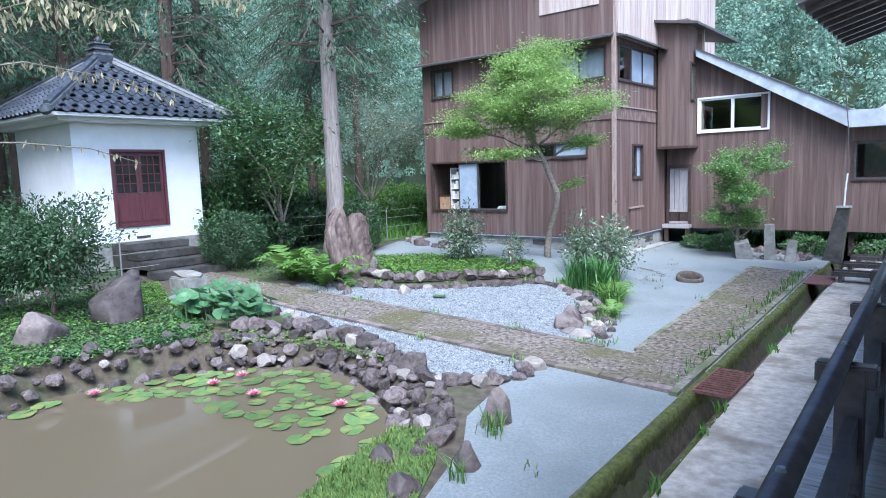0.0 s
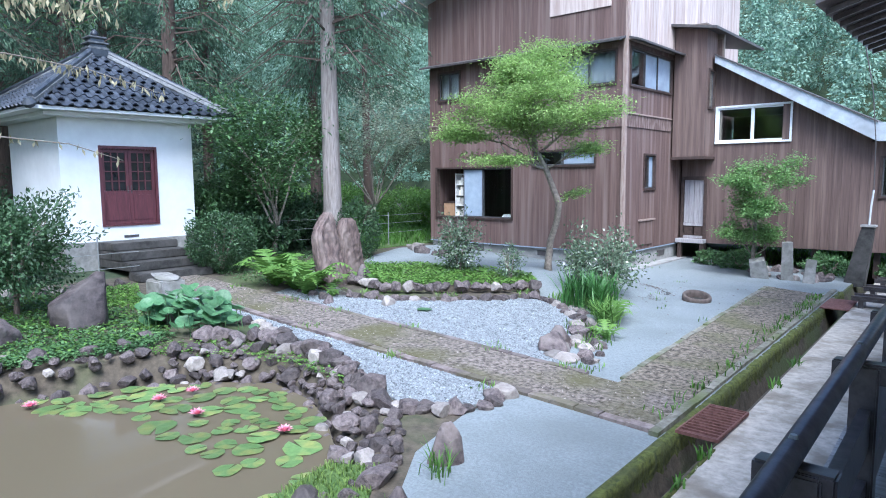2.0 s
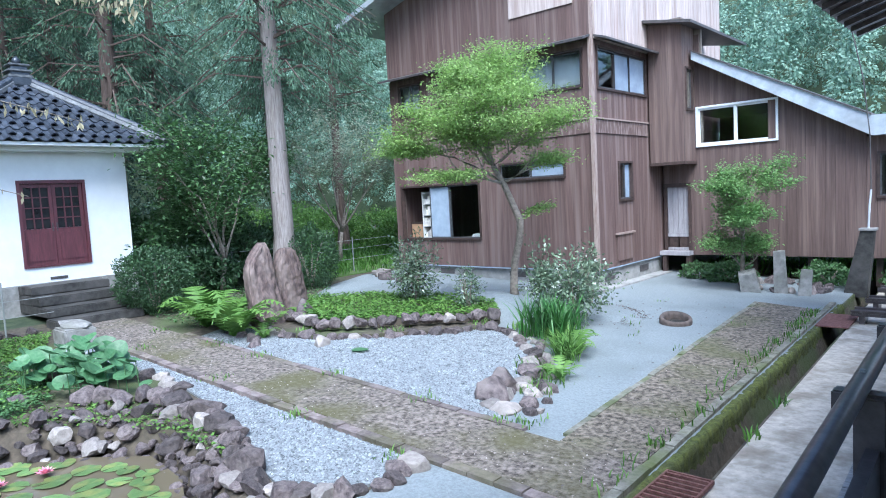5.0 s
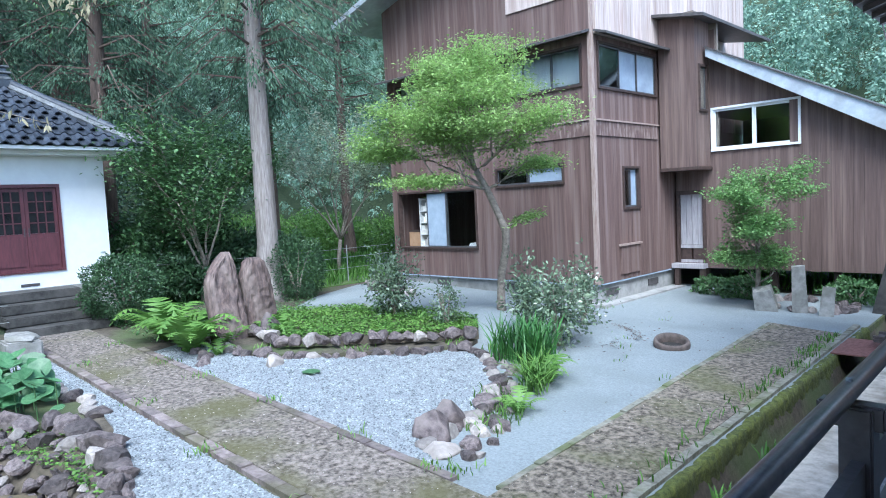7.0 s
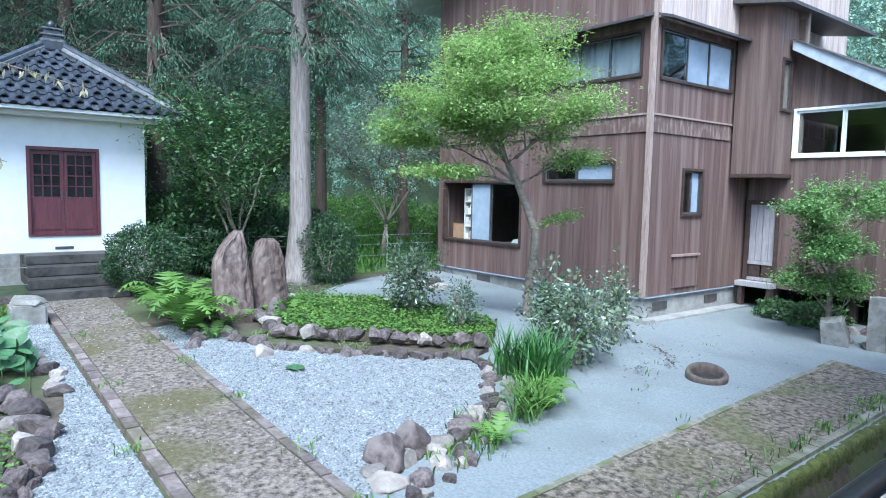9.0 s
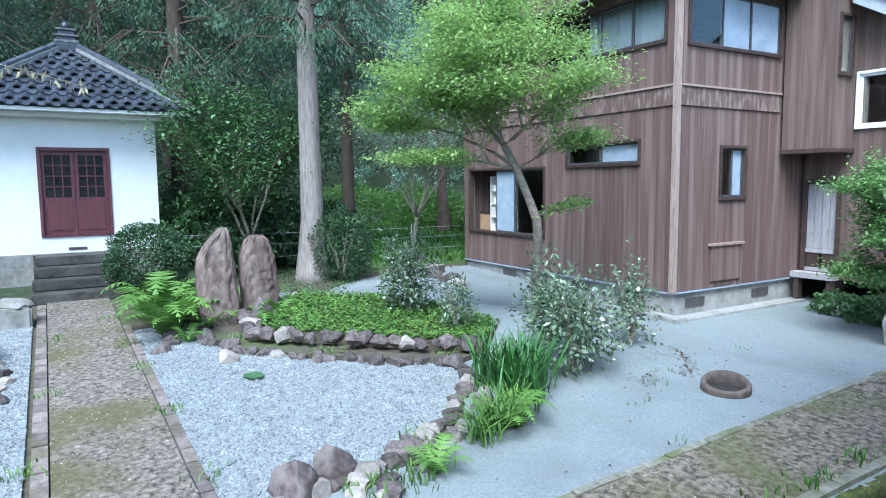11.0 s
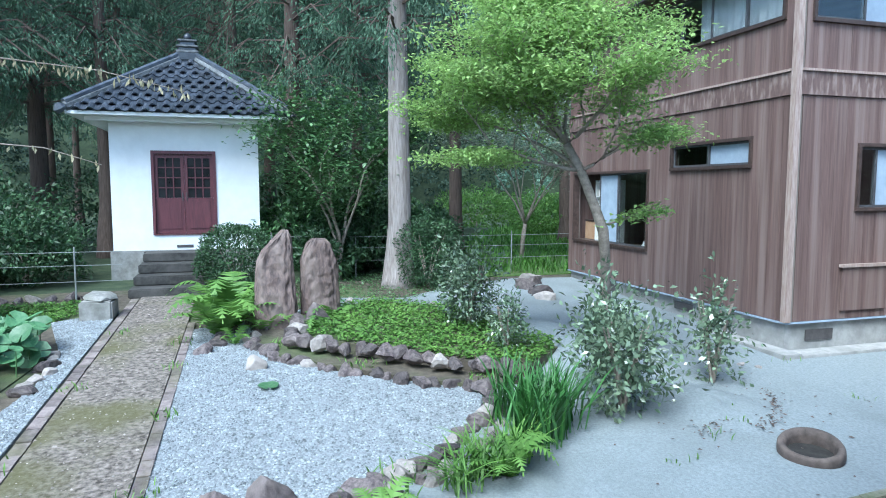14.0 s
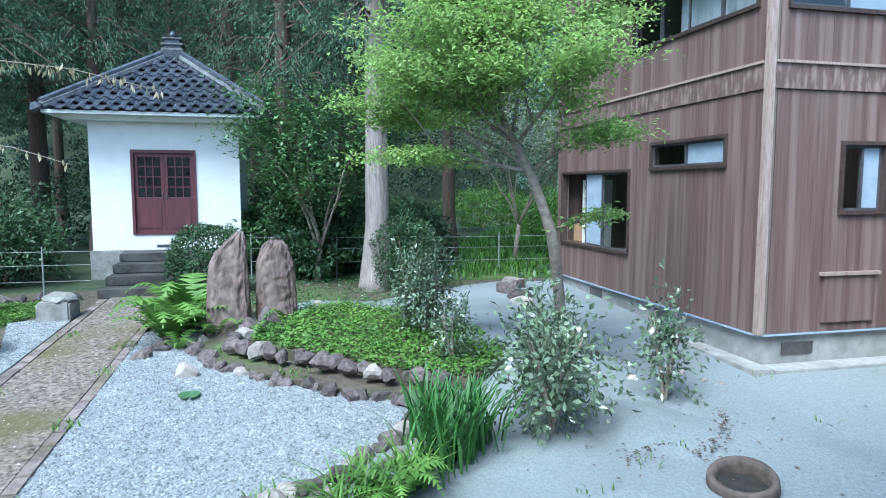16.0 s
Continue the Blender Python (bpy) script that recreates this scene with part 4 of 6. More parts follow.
for a, b, c, d in ((KD[1] - 0.06, KD[1], KD[2], KD[3]), (KD[0] + 0.06, KD[1] - 0.06, KD[3] - 0.07, KD[3]), (KD[0] + 0.06, KD[1] - 0.06, KD[2], KD[2] + 0.03)):
    box("frame_piece", KX - 0.12, KX + 0.03, a, b, c, d, M_DOOR, dframe)
ym = (KD[0] + KD[1]) / 2
for y0, y1 in ((KD[0] + 0.063, ym - 0.003), (ym + 0.003, KD[1] - 0.063)):
    leaf = box("door_leaf", KX - 0.07, KX - 0.03, y0, y1, KD[2] + 0.035, 2.36, M_DOOR, store, "maroon panelled door leaf with twelve small panes")
    box("panel_bead", KX - 0.029, KX - 0.015, y0 + 0.08, y1 - 0.08, KD[2] + 0.14, 2.26, M_DOOR, leaf)
    box("pane_backing", KX - 0.066, KX - 0.055, y0, y1, 2.362, KD[3] - 0.075, M_DARKGLASS, leaf)
    w = (y1 - y0 - 0.14) / 3
    for a, b in ((y0, y0 + 0.07), (y0 + 0.07 + w - 0.012, y0 + 0.07 + w + 0.012), (y0 + 0.07 + 2 * w - 0.012, y0 + 0.07 + 2 * w + 0.012), (y1 - 0.07, y1)):
        box("muntin", KX - 0.054, KX - 0.028, a, b, 2.362, KD[3] - 0.075, M_DOOR, leaf)
    h = (KD[3] - 0.075 - 2.362 - 0.07) / 4
    for k in range(1, 5):
        z = 2.362 + h * k
        box("muntin", KX - 0.053, KX - 0.031, y0 + 0.071, y1 - 0.071, z - 0.012, z + 0.012 if k < 4 else KD[3] - 0.076, M_DOOR, leaf)
    box("handle", KX - 0.027, KX - 0.005, (y1 - 0.05 if y0 < 7.6 else y0 + 0.03), (y1 - 0.03 if y0 < 7.6 else y0 + 0.05), 2.3, 2.48, M_TIN_DARK, leaf)
# eave slab and tiled roof
EX0, EX1, EY0, EY1, EZ = KB - 0.68, KX + 0.68, KY0 - 0.68, KY1 + 0.68, 4.1
AX, AY, AZ = (KX + KB) / 2, (KY0 + KY1) / 2, 5.78
box("eave_board", EX0, EX1, EY0, EY1, EZ, EZ + 0.07, M_PLASTER, store, "white plastered eave edge")
box("soffit", EX0 + 0.3, EX1 - 0.3, EY0 + 0.3, EY1 - 0.3, EZ - 0.09, EZ - 0.002, M_PLASTER, store)
solid("roof_deck", [(EX0, EY0, EZ + 0.072), (EX1, EY0, EZ + 0.072), (EX1, EY1, EZ + 0.072), (EX0, EY1, EZ + 0.072), (AX, AY, AZ)],
      [(0, 1, 4), (1, 2, 4), (2, 3, 4), (3, 0, 4), (3, 2, 1, 0)], M_TILE, store)
TW, TL = 0.262, 0.235


def tile_mesh():
    """One S-curved pantile, lower edge at the origin, rising along +y, with a thick lip."""
    prof = [(-0.5, 0.012), (-0.36, 0.055), (-0.2, 0.07), (-0.05, 0.045), (0.08, 0.012), (0.28, 0.0), (0.5, 0.012)]
    v = [(u * TW, 0.0, h + 0.03) for u, h in prof] + [(u * TW, TL * 1.12, h + 0.002) for u, h in prof] + [(u * TW, 0.0, h) for u, h in prof]
    n = len(prof)
    f = [(i, i + 1, n + i + 1, n + i) for i in range(n - 1)] + [(2 * n + i, 2 * n + i + 1, i + 1, i) for i in range(n - 1)]
    me = bpy.data.meshes.new("roof_tile")
    me.from_pydata(v, [], f)
    me.materials.append(M_TILE)
    return me


TILE = tile_mesh()


def tile_face(c0, c1, keep):
    """Rows of tiles on the roof plane above the eave from c0 to c1."""
    c0, c1, apex = Vector((*c0, EZ + 0.075)), Vector((*c1, EZ + 0.075)), Vector((AX, AY, AZ + 0.005))
    u = (c1 - c0).normalized()
    mid = (c0 + c1) / 2
    up = apex - mid
    rise = (up - u * up.dot(u)).normalized()
    nrm = u.cross(rise)
    basis = Matrix((u, rise, nrm)).transposed().to_4x4()
    L, W = up.length, (c1 - c0).length
    rows = int(L / TL)
    for r in range(rows):
        half = W / 2 * (1 - (r + 0.35) * TL / L)
        n = int(2 * half / TW)
        for k in range(n):
            ob = new("roof_tile", TILE)
            ob.parent = store
            ob.matrix_parent_inverse = world_of(store).inverted()
            ob.matrix_basis = Matrix.Translation(mid + u * ((k - (n - 1) / 2) * TW) + rise * (r * TL - 0.04) + nrm * 0.01) @ basis


tile_face((EX1, EY0), (EX1, EY1), True)
tile_face((EX0, EY0), (EX1, EY0), True)
tile_face((EX1, EY1), (EX0, EY1), True)
for cx, cy in ((EX1, EY0), (EX1, EY1), (EX0, EY0), (EX0, EY1)):
    a, b = Vector((cx, cy, EZ + 0.1)), Vector((AX, AY, AZ + 0.02))
    ridge = None
    for z, r in ((0.03, 0.1), (0.13, 0.075)):
        vv, ff = tube([a + Vector((0, 0, z)), b + Vector((0, 0, z))], [r, r], 8)
        ridge = solid("hip_ridge" if z < 0.1 else "ridge_cap", vv, ff, M_TILE_PALE if z < 0.1 else M_TILE, store if z < 0.1 else ridge, smooth=False)
    out = (a - b).normalized()
    e = a + out * 0.06
    solid("ridge_end", *tube([e + Vector((0, 0, 0.0)), e + out * 0.05 + Vector((0, 0, 0.05)), e + out * 0.09 + Vector((0, 0, 0.16))], [0.12, 0.13, 0.06], 8), M_TILE, ridge)
fin = box("finial_base", AX - 0.3, AX + 0.3, AY - 0.3, AY + 0.3, AZ - 0.14, AZ + 0.06, M_TILE, store, "dark tiled stepped roof finial", 0.03)
for k, (w, z0, z1) in enumerate(((0.25, 0.061, 0.13), (0.2, 0.131, 0.2), (0.25, 0.201, 0.25), (0.17, 0.251, 0.34), (0.22, 0.341, 0.39))):
    box("finial_step", AX - w, AX + w, AY - w, AY + w, AZ + z0, AZ + z1, M_TILE if k % 2 else M_TILE_PALE, fin, "", 0.015)
solid("finial_knob", *tube([(AX, AY, AZ + 0.391), (AX, AY, AZ + 0.43), (AX, AY, AZ + 0.48), (AX, AY, AZ + 0.53), (AX, AY, AZ + 0.58)], [0.06, 0.09, 0.1, 0.07, 0.015], 10), M_TILE, fin, smooth=True)
# stone steps up to the storehouse
for k in range(4):
    z1 = 0.45 + 0.185 * (k + 1)
    st = thing("stone_step", (-13.6 - 0.5 * k, 7.95, 0.4), "dark weathered stone step up to the storehouse", "step", "storehouse steps")
    x1 = -13.45 - 0.48 * k
    box("tread", x1 - 0.52, x1, 7.05 + 0.03 * k, 8.75 - 0.03 * k, z1 - 0.185, z1 - 0.002, M_STEP, st, bevel=0.02)
    if k:
        box("fill", -15.64, x1 - 0.525, 7.1, 8.7, z1 - 0.185, z1 - 0.01, M_STEP, st)

# ---- veranda of the building walked along ----
RX, RZ, DECK = -0.27, 1.83, 1.03
deck = thing("deck", (0.6, 6, 0.0), "grey weathered board deck of the veranda", "deck", kind="structure")
y = -4.0
while y < 15.4:
    v = box_data(0, 1.9, y + 0.002, y + 0.138, DECK - 0.035, DECK + random.uniform(-0.003, 0.003))
    solid("deck_board", [(x if x else -0.47 + skew(v_y), v_y, z) for x, v_y, z in v], BOX_F, M_DECK, deck)
    y += 0.14
solid("deck_underlay", [(x if x else -0.44 + skew(v_y), v_y, z) for x, v_y, z in box_data(0, 1.88, -4, 15.4, DECK - 0.06, DECK - 0.038)], BOX_F, M_RAIL, deck)
skew_box("deck_beam", -0.46, -0.33, -4, 15.4, DECK - 0.27, DECK - 0.061, M_RAIL, deck)
box("deck_beam", 1.7, 1.85, -4, 15.4, DECK - 0.27, DECK - 0.061, M_RAIL, deck)
y = -3.4
while y < 15.4:
    for x in (-0.44 + skew(y), 1.72):
        box("deck_post", x, x + 0.12, y, y + 0.12, 0.0, DECK - 0.271, M_RAIL, deck)
    y += 2.8
rail = thing("veranda_rail", (RX, 6, DECK), "dark brown painted wooden rail of the veranda", "railing")
solid("top_rail", *tube([(RX + skew(-4), -4, RZ), (RX + skew(15.4), 15.4, RZ)], [0.036, 0.036], 14), M_RAIL, rail, smooth=True)
skew_box("mid_rail", RX + 0.015, RX + 0.06, -4, 15.4, RZ - 0.42, RZ - 0.24, M_RAIL, rail)
skew_box("low_rail", RX + 0.015, RX + 0.06, -4, 15.4, DECK + 0.1, DECK + 0.24, M_RAIL, rail)
y = 4.3 - 1.34 * 6
while y < 15.4:
    if y > -4:
        rx = RX + skew(y)
        p = box("rail_post", rx - 0.025, rx + 0.085, y - 0.055, y + 0.055, DECK, RZ - 0.05, M_RAIL, rail, bevel=0.008)
        box("cross_piece", rx - 0.1, rx + 0.12, y - 0.04, y + 0.04, RZ - 0.13, RZ - 0.04, M_RAIL, p, bevel=0.008)
        solid("rail_bolt", *tube([(rx, y, RZ + 0.032), (rx, y, RZ + 0.045)], [0.014, 0.01], 8), M_WIRE, p)
    y += 1.34
# Wall out of view; its white plaster is chosen to bounce light onto the apron.
tagged(box("wall_veranda", 1.9, 2.05, -5, 16.2, 0.0, 4.6, M_PLASTER), "unseen wall of the veranda building, plastered white to bounce light", "wall", kind="structure")
# low roof over the walk, then the larger eave over its far end
tagged(solid("veranda_roof", [(-0.1, -5.5, 4.2), (2.3, -5.5, 4.7), (2.3, 11.3, 4.7), (-0.1, 11.3, 4.2), (-0.1, -5.5, 4.3), (2.3, -5.5, 4.8), (2.3, 11.3, 4.8), (-0.1, 11.3, 4.3)], BOX_F, M_RAIL),
       "dark boarded roof over the veranda", "roof", kind="structure")
eave = tagged(solid("entrance_eave", [(-1.95, 11.4, 4.95), (2.3, 11.4, 6.2), (2.3, 16.3, 6.2), (-1.95, 16.3, 4.95), (-1.95, 11.4, 5.1), (2.3, 11.4, 6.35), (2.3, 16.3, 6.35), (-1.95, 16.3, 5.1)], BOX_F, M_RAIL),
              "dark boarded eave at the veranda's far end", "roof", kind="structure")
for k in range(44):
    yy = -5.2 + 0.5 * k
    if 11.4 < yy < 16.2:
        v = [(-1.9, yy, 4.87), (2.2, yy, 6.08), (2.2, yy + 0.06, 6.08), (-1.9, yy + 0.06, 4.87)]
        solid("rafter", v + [(x, y_, z + 0.085) for x, y_, z in v], BOX_F, M_RAIL, eave)


# ---- stones ----
def border(name, points, step, size, label, dz=0.0, jitter=0.06, pale=0.12, z=None):
    a = points[0]
    own = thing(name, (a[0], a[1], slope(a[0]) + dz), label, "stone border")
    for p in along(points, step):
        x, y = p.x + random.uniform(-jitter, jitter), p.y + random.uniform(-jitter, jitter)
        s = size * random.uniform(0.7, 1.3)
        stone(own, x, y, s, (slope(x) + dz) if z is None else z, random.random() < pale)
    return own


border("gravel_border", [(-10.4, 9.5), (-9.6, 9.25), (-8.75, 9.5), (-7.95, 10.35), (-7.3, 11.1), (-6.8, 11.85)], 0.2, 0.3, "row of purple-brown field stones edging the gravel")
border("bed_border", [(-10.1, 9.95), (-8.95, 9.85), (-8.2, 10.75), (-7.55, 11.5), (-7.0, 12.3)], 0.2, 0.31, "upper row of purple-brown field stones holding the ivy bed", 0.17)
border("gravel_border", [(-6.7, 11.9), (-6.0, 11.55), (-5.1, 10.65), (-4.6, 9.75), (-4.42, 8.75)], 0.17, 0.28, "row of mixed dark and pale stones beside the gravel", pale=0.35)
border("bed_border", [(-6.2, 12.0), (-5.2, 11.15), (-4.55, 10.3), (-4.15, 9.4), (-3.95, 8.7)], 0.17, 0.22, "scattered small stones at the edge of the planted bed", pale=0.35, jitter=0.16)
border("path_border", [(-10.9, 9.6), (-10.4, 9.0), (-9.6, 8.75), (-9.0, 8.65)], 0.4, 0.3, "few brown stones beside the ferns on the path", pale=0.2)
SHORE = [(-4.05, 4.6), (-4.55, 5.08), (-5.3, 5.52), (-6.0, 5.84), (-6.95, 5.95), (-7.75, 5.4), (-8.3, 4.6), (-8.7, 3.6), (-8.85, 3.1), (-8.55, 2.3), (-8.1, 1.0)]


def bank(name, line, reach, n, label):
    """A bank of field stones packed from the water's edge outwards and up to the level of the garden."""
    own = thing(name, (line[0][0], line[0][1], 0.0), label, "stone border")
    pts, out = along(line, 0.1), []
    tries = 0
    while len(out) < n and tries < 30000:
        tries += 1
        p = random.choice(pts)
        d, a = random.uniform(-0.05, reach), random.uniform(0, 6.283)
        x, y = p.x + d * math.cos(a), p.y + d * math.sin(a)
        e = edge_distance((x, y), POND) * (-1 if inside((x, y), POND) else 1)
        if not -0.06 < e < reach:
            continue
        size = random.uniform(0.13, 0.22) if random.random() < 0.5 else random.uniform(0.22, 0.36)
        if all((x - q[0]) ** 2 + (y - q[1]) ** 2 > (0.36 * (size + q[2])) ** 2 for q in out):
            out.append((x, y, size))
            t = max(0.0, min(1.0, e / (reach * 0.75)))
            stone(own, x, y, size, -0.12 * (1 - t) + (slope(x) + 0.02) * t, random.random() < 0.07)
    return own


bank("pond_border", SHORE[:6], 0.66, 190, "bank of purple-brown field stones above the pond")
bank("pond_border", SHORE[5:], 0.42, 62, "bank of wet dark stones at the pond's far edge")
border("pond_border", [(-4.02, 7.0), (-4.0, 6.5), (-4.15, 6.15), (-4.6, 5.85), (-5.2, 5.8)], 0.17, 0.3, "dark stones round the tip of the gravel bed", pale=0.1)
border("pond_border", [(-5.2, 6.0), (-6.0, 6.3), (-7.0, 6.5), (-7.9, 6.35), (-8.5, 5.75)], 0.2, 0.34, "upper row of purple-brown field stones above the pond", dz=0.04, pale=0.08, jitter=0.08)
border("lotus_border", [(-8.1, 6.75), (-8.5, 6.85), (-9.1, 6.85), (-9.7, 6.7)], 0.22, 0.24, "small stones round the lotus bed", pale=0.45)
border("bank_border", [(-9.3, 3.2), (-9.1, 4.2), (-9.0, 5.0)], 0.45, 0.36, "loose brown stones on the pond bank", pale=0.1, jitter=0.25)
border("house_border", [(-13.6, 15.6), (-12.9, 15.2), (-12.2, 15.0), (-11.6, 15.0)], 0.3, 0.48, "heap of brown stones by the house corner", pale=0.3, jitter=0.2)
border("bed_border", [(-12.4, 10.6), (-11.9, 11.6), (-11.2, 12.4), (-10.4, 13.2), (-9.2, 13.7), (-8.2, 13.8)], 0.42, 0.3, "pale flat stones behind the ivy bed", pale=0.55, jitter=0.14)
border("retaining_border", [(-13.5, 1.0), (-13.5, 6.8)], 0.3, 0.36, "low dry wall of grey-brown stones", pale=0.25, jitter=0.05)
border("yard_border", [(-7.4, 15.4), (-6.9, 15.6), (-6.6, 15.9)], 0.25, 0.16, "few small pale stones in the yard", pale=0.7)


def boulder(name, x, y, sx, sy, sz, label, seed, material, rz=0, z=None, taper=0.35, block=1.0):
    """One big stone, shaped from a subdivided ball: broad foot, narrower head, cleft faces."""
    bm = bmesh.new()
    bmesh.ops.create_icosphere(bm, subdivisions=4, radius=0.5)
    r = random.Random(seed)
    off = Vector((r.uniform(-9, 9), r.uniform(-9, 9), r.uniform(-9, 9)))
    cuts = [(Vector((r.uniform(-1, 1), r.uniform(-1, 1), r.uniform(-0.2, 0.8))).normalized(), r.uniform(0.26, 0.4)) for _ in range(10)]
    for v in bm.verts:
        n = v.co.normalized()
        n = Vector([math.copysign(abs(q) ** block, q) for q in n]) if block < 1 else n
        v.co = n * (0.5 + 0.1 * noise.noise(n * 1.4 + off) + 0.06 * noise.noise(n * 3.5 + off) + 0.025 * noise.noise(n * 9 + off))
        for c, d in cuts:
            o = v.co.dot(c) - d
            if o > 0:
                v.co -= c * o * 0.92
        v.co += n * (0.02 * noise.noise(n * 7 + off) + 0.012 * noise.noise(n * 16 + off))
        h = max(0.0, min(1.0, v.co.z + 0.5))
        k = 1 - taper * h
        v.co = Vector((v.co.x * sx * k, v.co.y * sy * k, (v.co.z + 0.42) * sz))
    z = slope(x) if z is None else z
    bmesh.ops.transform(bm, matrix=pose(x, y, z - 0.04, 0, 0, rz), verts=bm.verts)
    ob = part(name, bm, material, None, smooth=True)
    return tagged(ob, label, "rock")


def standing_stone(x, y, z, d, h, outline, back, seed, label):
    """A rough slab set upright; outline: (height share, near edge, far edge) across the slab, in metres."""
    n, rings, v, f = 64, 60, [], []
    off = Vector((seed * 3.1, seed * 1.7, 0))
    for k in range(rings + 1):
        t = k / rings
        for (t0, a0, b0), (t1, a1, b1) in zip(outline, outline[1:]):
            if t0 <= t <= t1 + 1e-9:
                w = (t - t0) / (t1 - t0)
                left, right = a0 + (a1 - a0) * w, b0 + (b1 - b0) * w
        deep = d * (1 - 0.3 * t) * (1.0 if t < 0.9 else math.sqrt(max(0.05, 1 - ((t - 0.9) / 0.11) ** 2)))
        for i in range(n):
            a = 2 * math.pi * i / n
            c, s = math.cos(a), math.sin(a)
            q = Vector((c * 1.3, s * 1.3, t * 2.2)) + off
            rough = 1 + 0.09 * noise.noise(q) + 0.07 * noise.noise(q * 2.6)
            chip = 0.045 * abs(noise.noise(Vector((q.x * 3.0, q.y * 3.0, q.z * 0.8)))) + 0.03 * noise.noise(q * 6) + 0.012 * noise.noise(q * 14)
            px = math.copysign(abs(c) ** 0.6, c) * (deep * 0.5 * rough - chip)
            py = (left + right) / 2 + math.copysign(abs(s) ** 0.6, s) * ((right - left) * 0.5 * (0.5 + 0.5 * rough) - 0.5 * chip)
            v.append((x + px - back * t, y + py, z + h * t + 0.02 * noise.noise(q * 4)))
    for k in range(rings):
        f += [(k * n + i, k * n + (i + 1) % n, (k + 1) * n + (i + 1) % n, (k + 1) * n + i) for i in range(n)]
    f.append(tuple(range(rings * n, (rings + 1) * n)))
    return tagged(solid("standing_stone", v, f, M_MENHIR, smooth=True), label, "rock")


standing_stone(-10.3, 9.66, 0.3, 0.4, 1.6, ((0, -0.33, 0.34), (0.3, -0.33, 0.33), (0.55, -0.3, 0.32), (0.7, -0.27, 0.31), (0.8, -0.19, 0.3), (0.9, -0.04, 0.29), (1.0, 0.14, 0.24)), 0.4, 3, "tall reddish-brown standing stone with a slanting top")
standing_stone(-10.55, 10.38, 0.35, 0.34, 1.4, ((0, -0.3, 0.32), (0.4, -0.31, 0.32), (0.75, -0.31, 0.29), (0.86, -0.25, 0.24), (0.94, -0.2, 0.2), (1.0, -0.11, 0.12)), 0.15, 8, "broad reddish-brown standing stone with pale streaks")
boulder("boulder", -10.05, 10.25, 0.5, 0.62, 0.56, "dark brown boulder at the foot of the standing stones", 12, M_ROCK)
boulder("boulder", -10.55, 4.92, 0.8, 1.05, 1.02, "large purple-brown boulder on the pond bank", 24, M_ROCK, 20, taper=0.18, block=0.55)
boulder("boulder", -10.2, 3.5, 0.7, 0.85, 0.62, "rounded brown boulder on the pond bank", 22, M_ROCK, taper=0.1, block=0.75)
boulder("boulder", -3.42, 5.27, 0.4, 0.42, 0.46, "pointed brown stone standing in the grey sand", 31, M_ROCK, 30, taper=0.3, block=0.6)
boulder("boulder", -3.1, 4.3, 0.3, 0.36, 0.3, "small dark stone in the grey sand", 33, M_ROCK)
boulder("boulder", -3.25, 3.62, 0.4, 0.4, 0.26, "small brown stone at the pond's edge", 35, M_ROCK)
boulder("boulder", -3.75, 3.95, 0.3, 0.3, 0.2, "small brown stone at the pond's edge", 36, M_ROCK)
boulder("boulder", -4.55, 9.0, 0.5, 0.5, 0.42, "dark round stone at the corner of the gravel", 41, M_ROCK, taper=0.2, block=0.85)
boulder("boulder", -4.25, 8.75, 0.42, 0.5, 0.2, "pale orange flat stone at the corner of the gravel", 43, M_ROCK_PALE)
boulder("boulder", -4.75, 9.35, 0.5, 0.55, 0.42, "mossy brown stone at the edge of the gravel", 45, M_ROCK)
boulder("boulder", -8.35, 9.32, 0.3, 0.42, 0.28, "white stone at the edge of the gravel", 47, M_ROCK_PALE)

ped = thing("stone_pedestal", (-11.85, 7.0, 0.39), "grey cut stone block with a flat cap stone", "stone block")
box("block", -12.2, -11.6, 6.6, 7.1, 0.3, 0.72, M_GREYSTONE, ped, bevel=0.03)
capm = rock_mesh("cap_stone", 77, 0.35)
capm.materials.append(M_GREYSTONE)
cap = new("cap_stone", capm)
cap.parent, cap.matrix_parent_inverse = ped, ped.matrix_basis.inverted()
cap.matrix_basis = pose(-11.9, 6.82, 0.72, 0, 0, 20) @ Matrix.Diagonal((0.75, 0.62, 0.5, 1))

bm = bmesh.new()
for rr, hh in ((0.27, -0.06), (0.285, 0.05), (0.28, 0.11), (0.262, 0.135), (0.225, 0.125), (0.205, 0.07), (0.205, -0.06)):
    for k in range(32):
        a = 2 * math.pi * k / 32
        w = 1 + 0.012 * math.sin(3 * a + hh * 9)
        bm.verts.new((rr * w * math.cos(a), rr * w * math.sin(a), hh))
bm.verts.ensure_lookup_table()
for i in range(6):
    for k in range(32):
        bm.faces.new([bm.verts[i * 32 + k], bm.verts[i * 32 + (k + 1) % 32], bm.verts[(i + 1) * 32 + (k + 1) % 32], bm.verts[(i + 1) * 32 + k]])
bmesh.ops.transform(bm, matrix=pose(-4.44, 14.2, 0.1, 9, 9, 0), verts=bm.verts)
tagged(part("clay_ring", bm, M_CLAY, None, smooth=True), "worn clay ring half sunk in the grey yard", "ring")
# Near-black soil disc: the shade in the ring's hollow, painted as colour.
patch("ring_soil", [(-4.44 + 0.2 * math.cos(a * 0.3927), 14.2 + 0.2 * math.sin(a * 0.3927)) for a in range(16)], 0.04, M_RING_SHADE, "soil inside the clay ring, the hollow's shade painted into its colour", "soil")

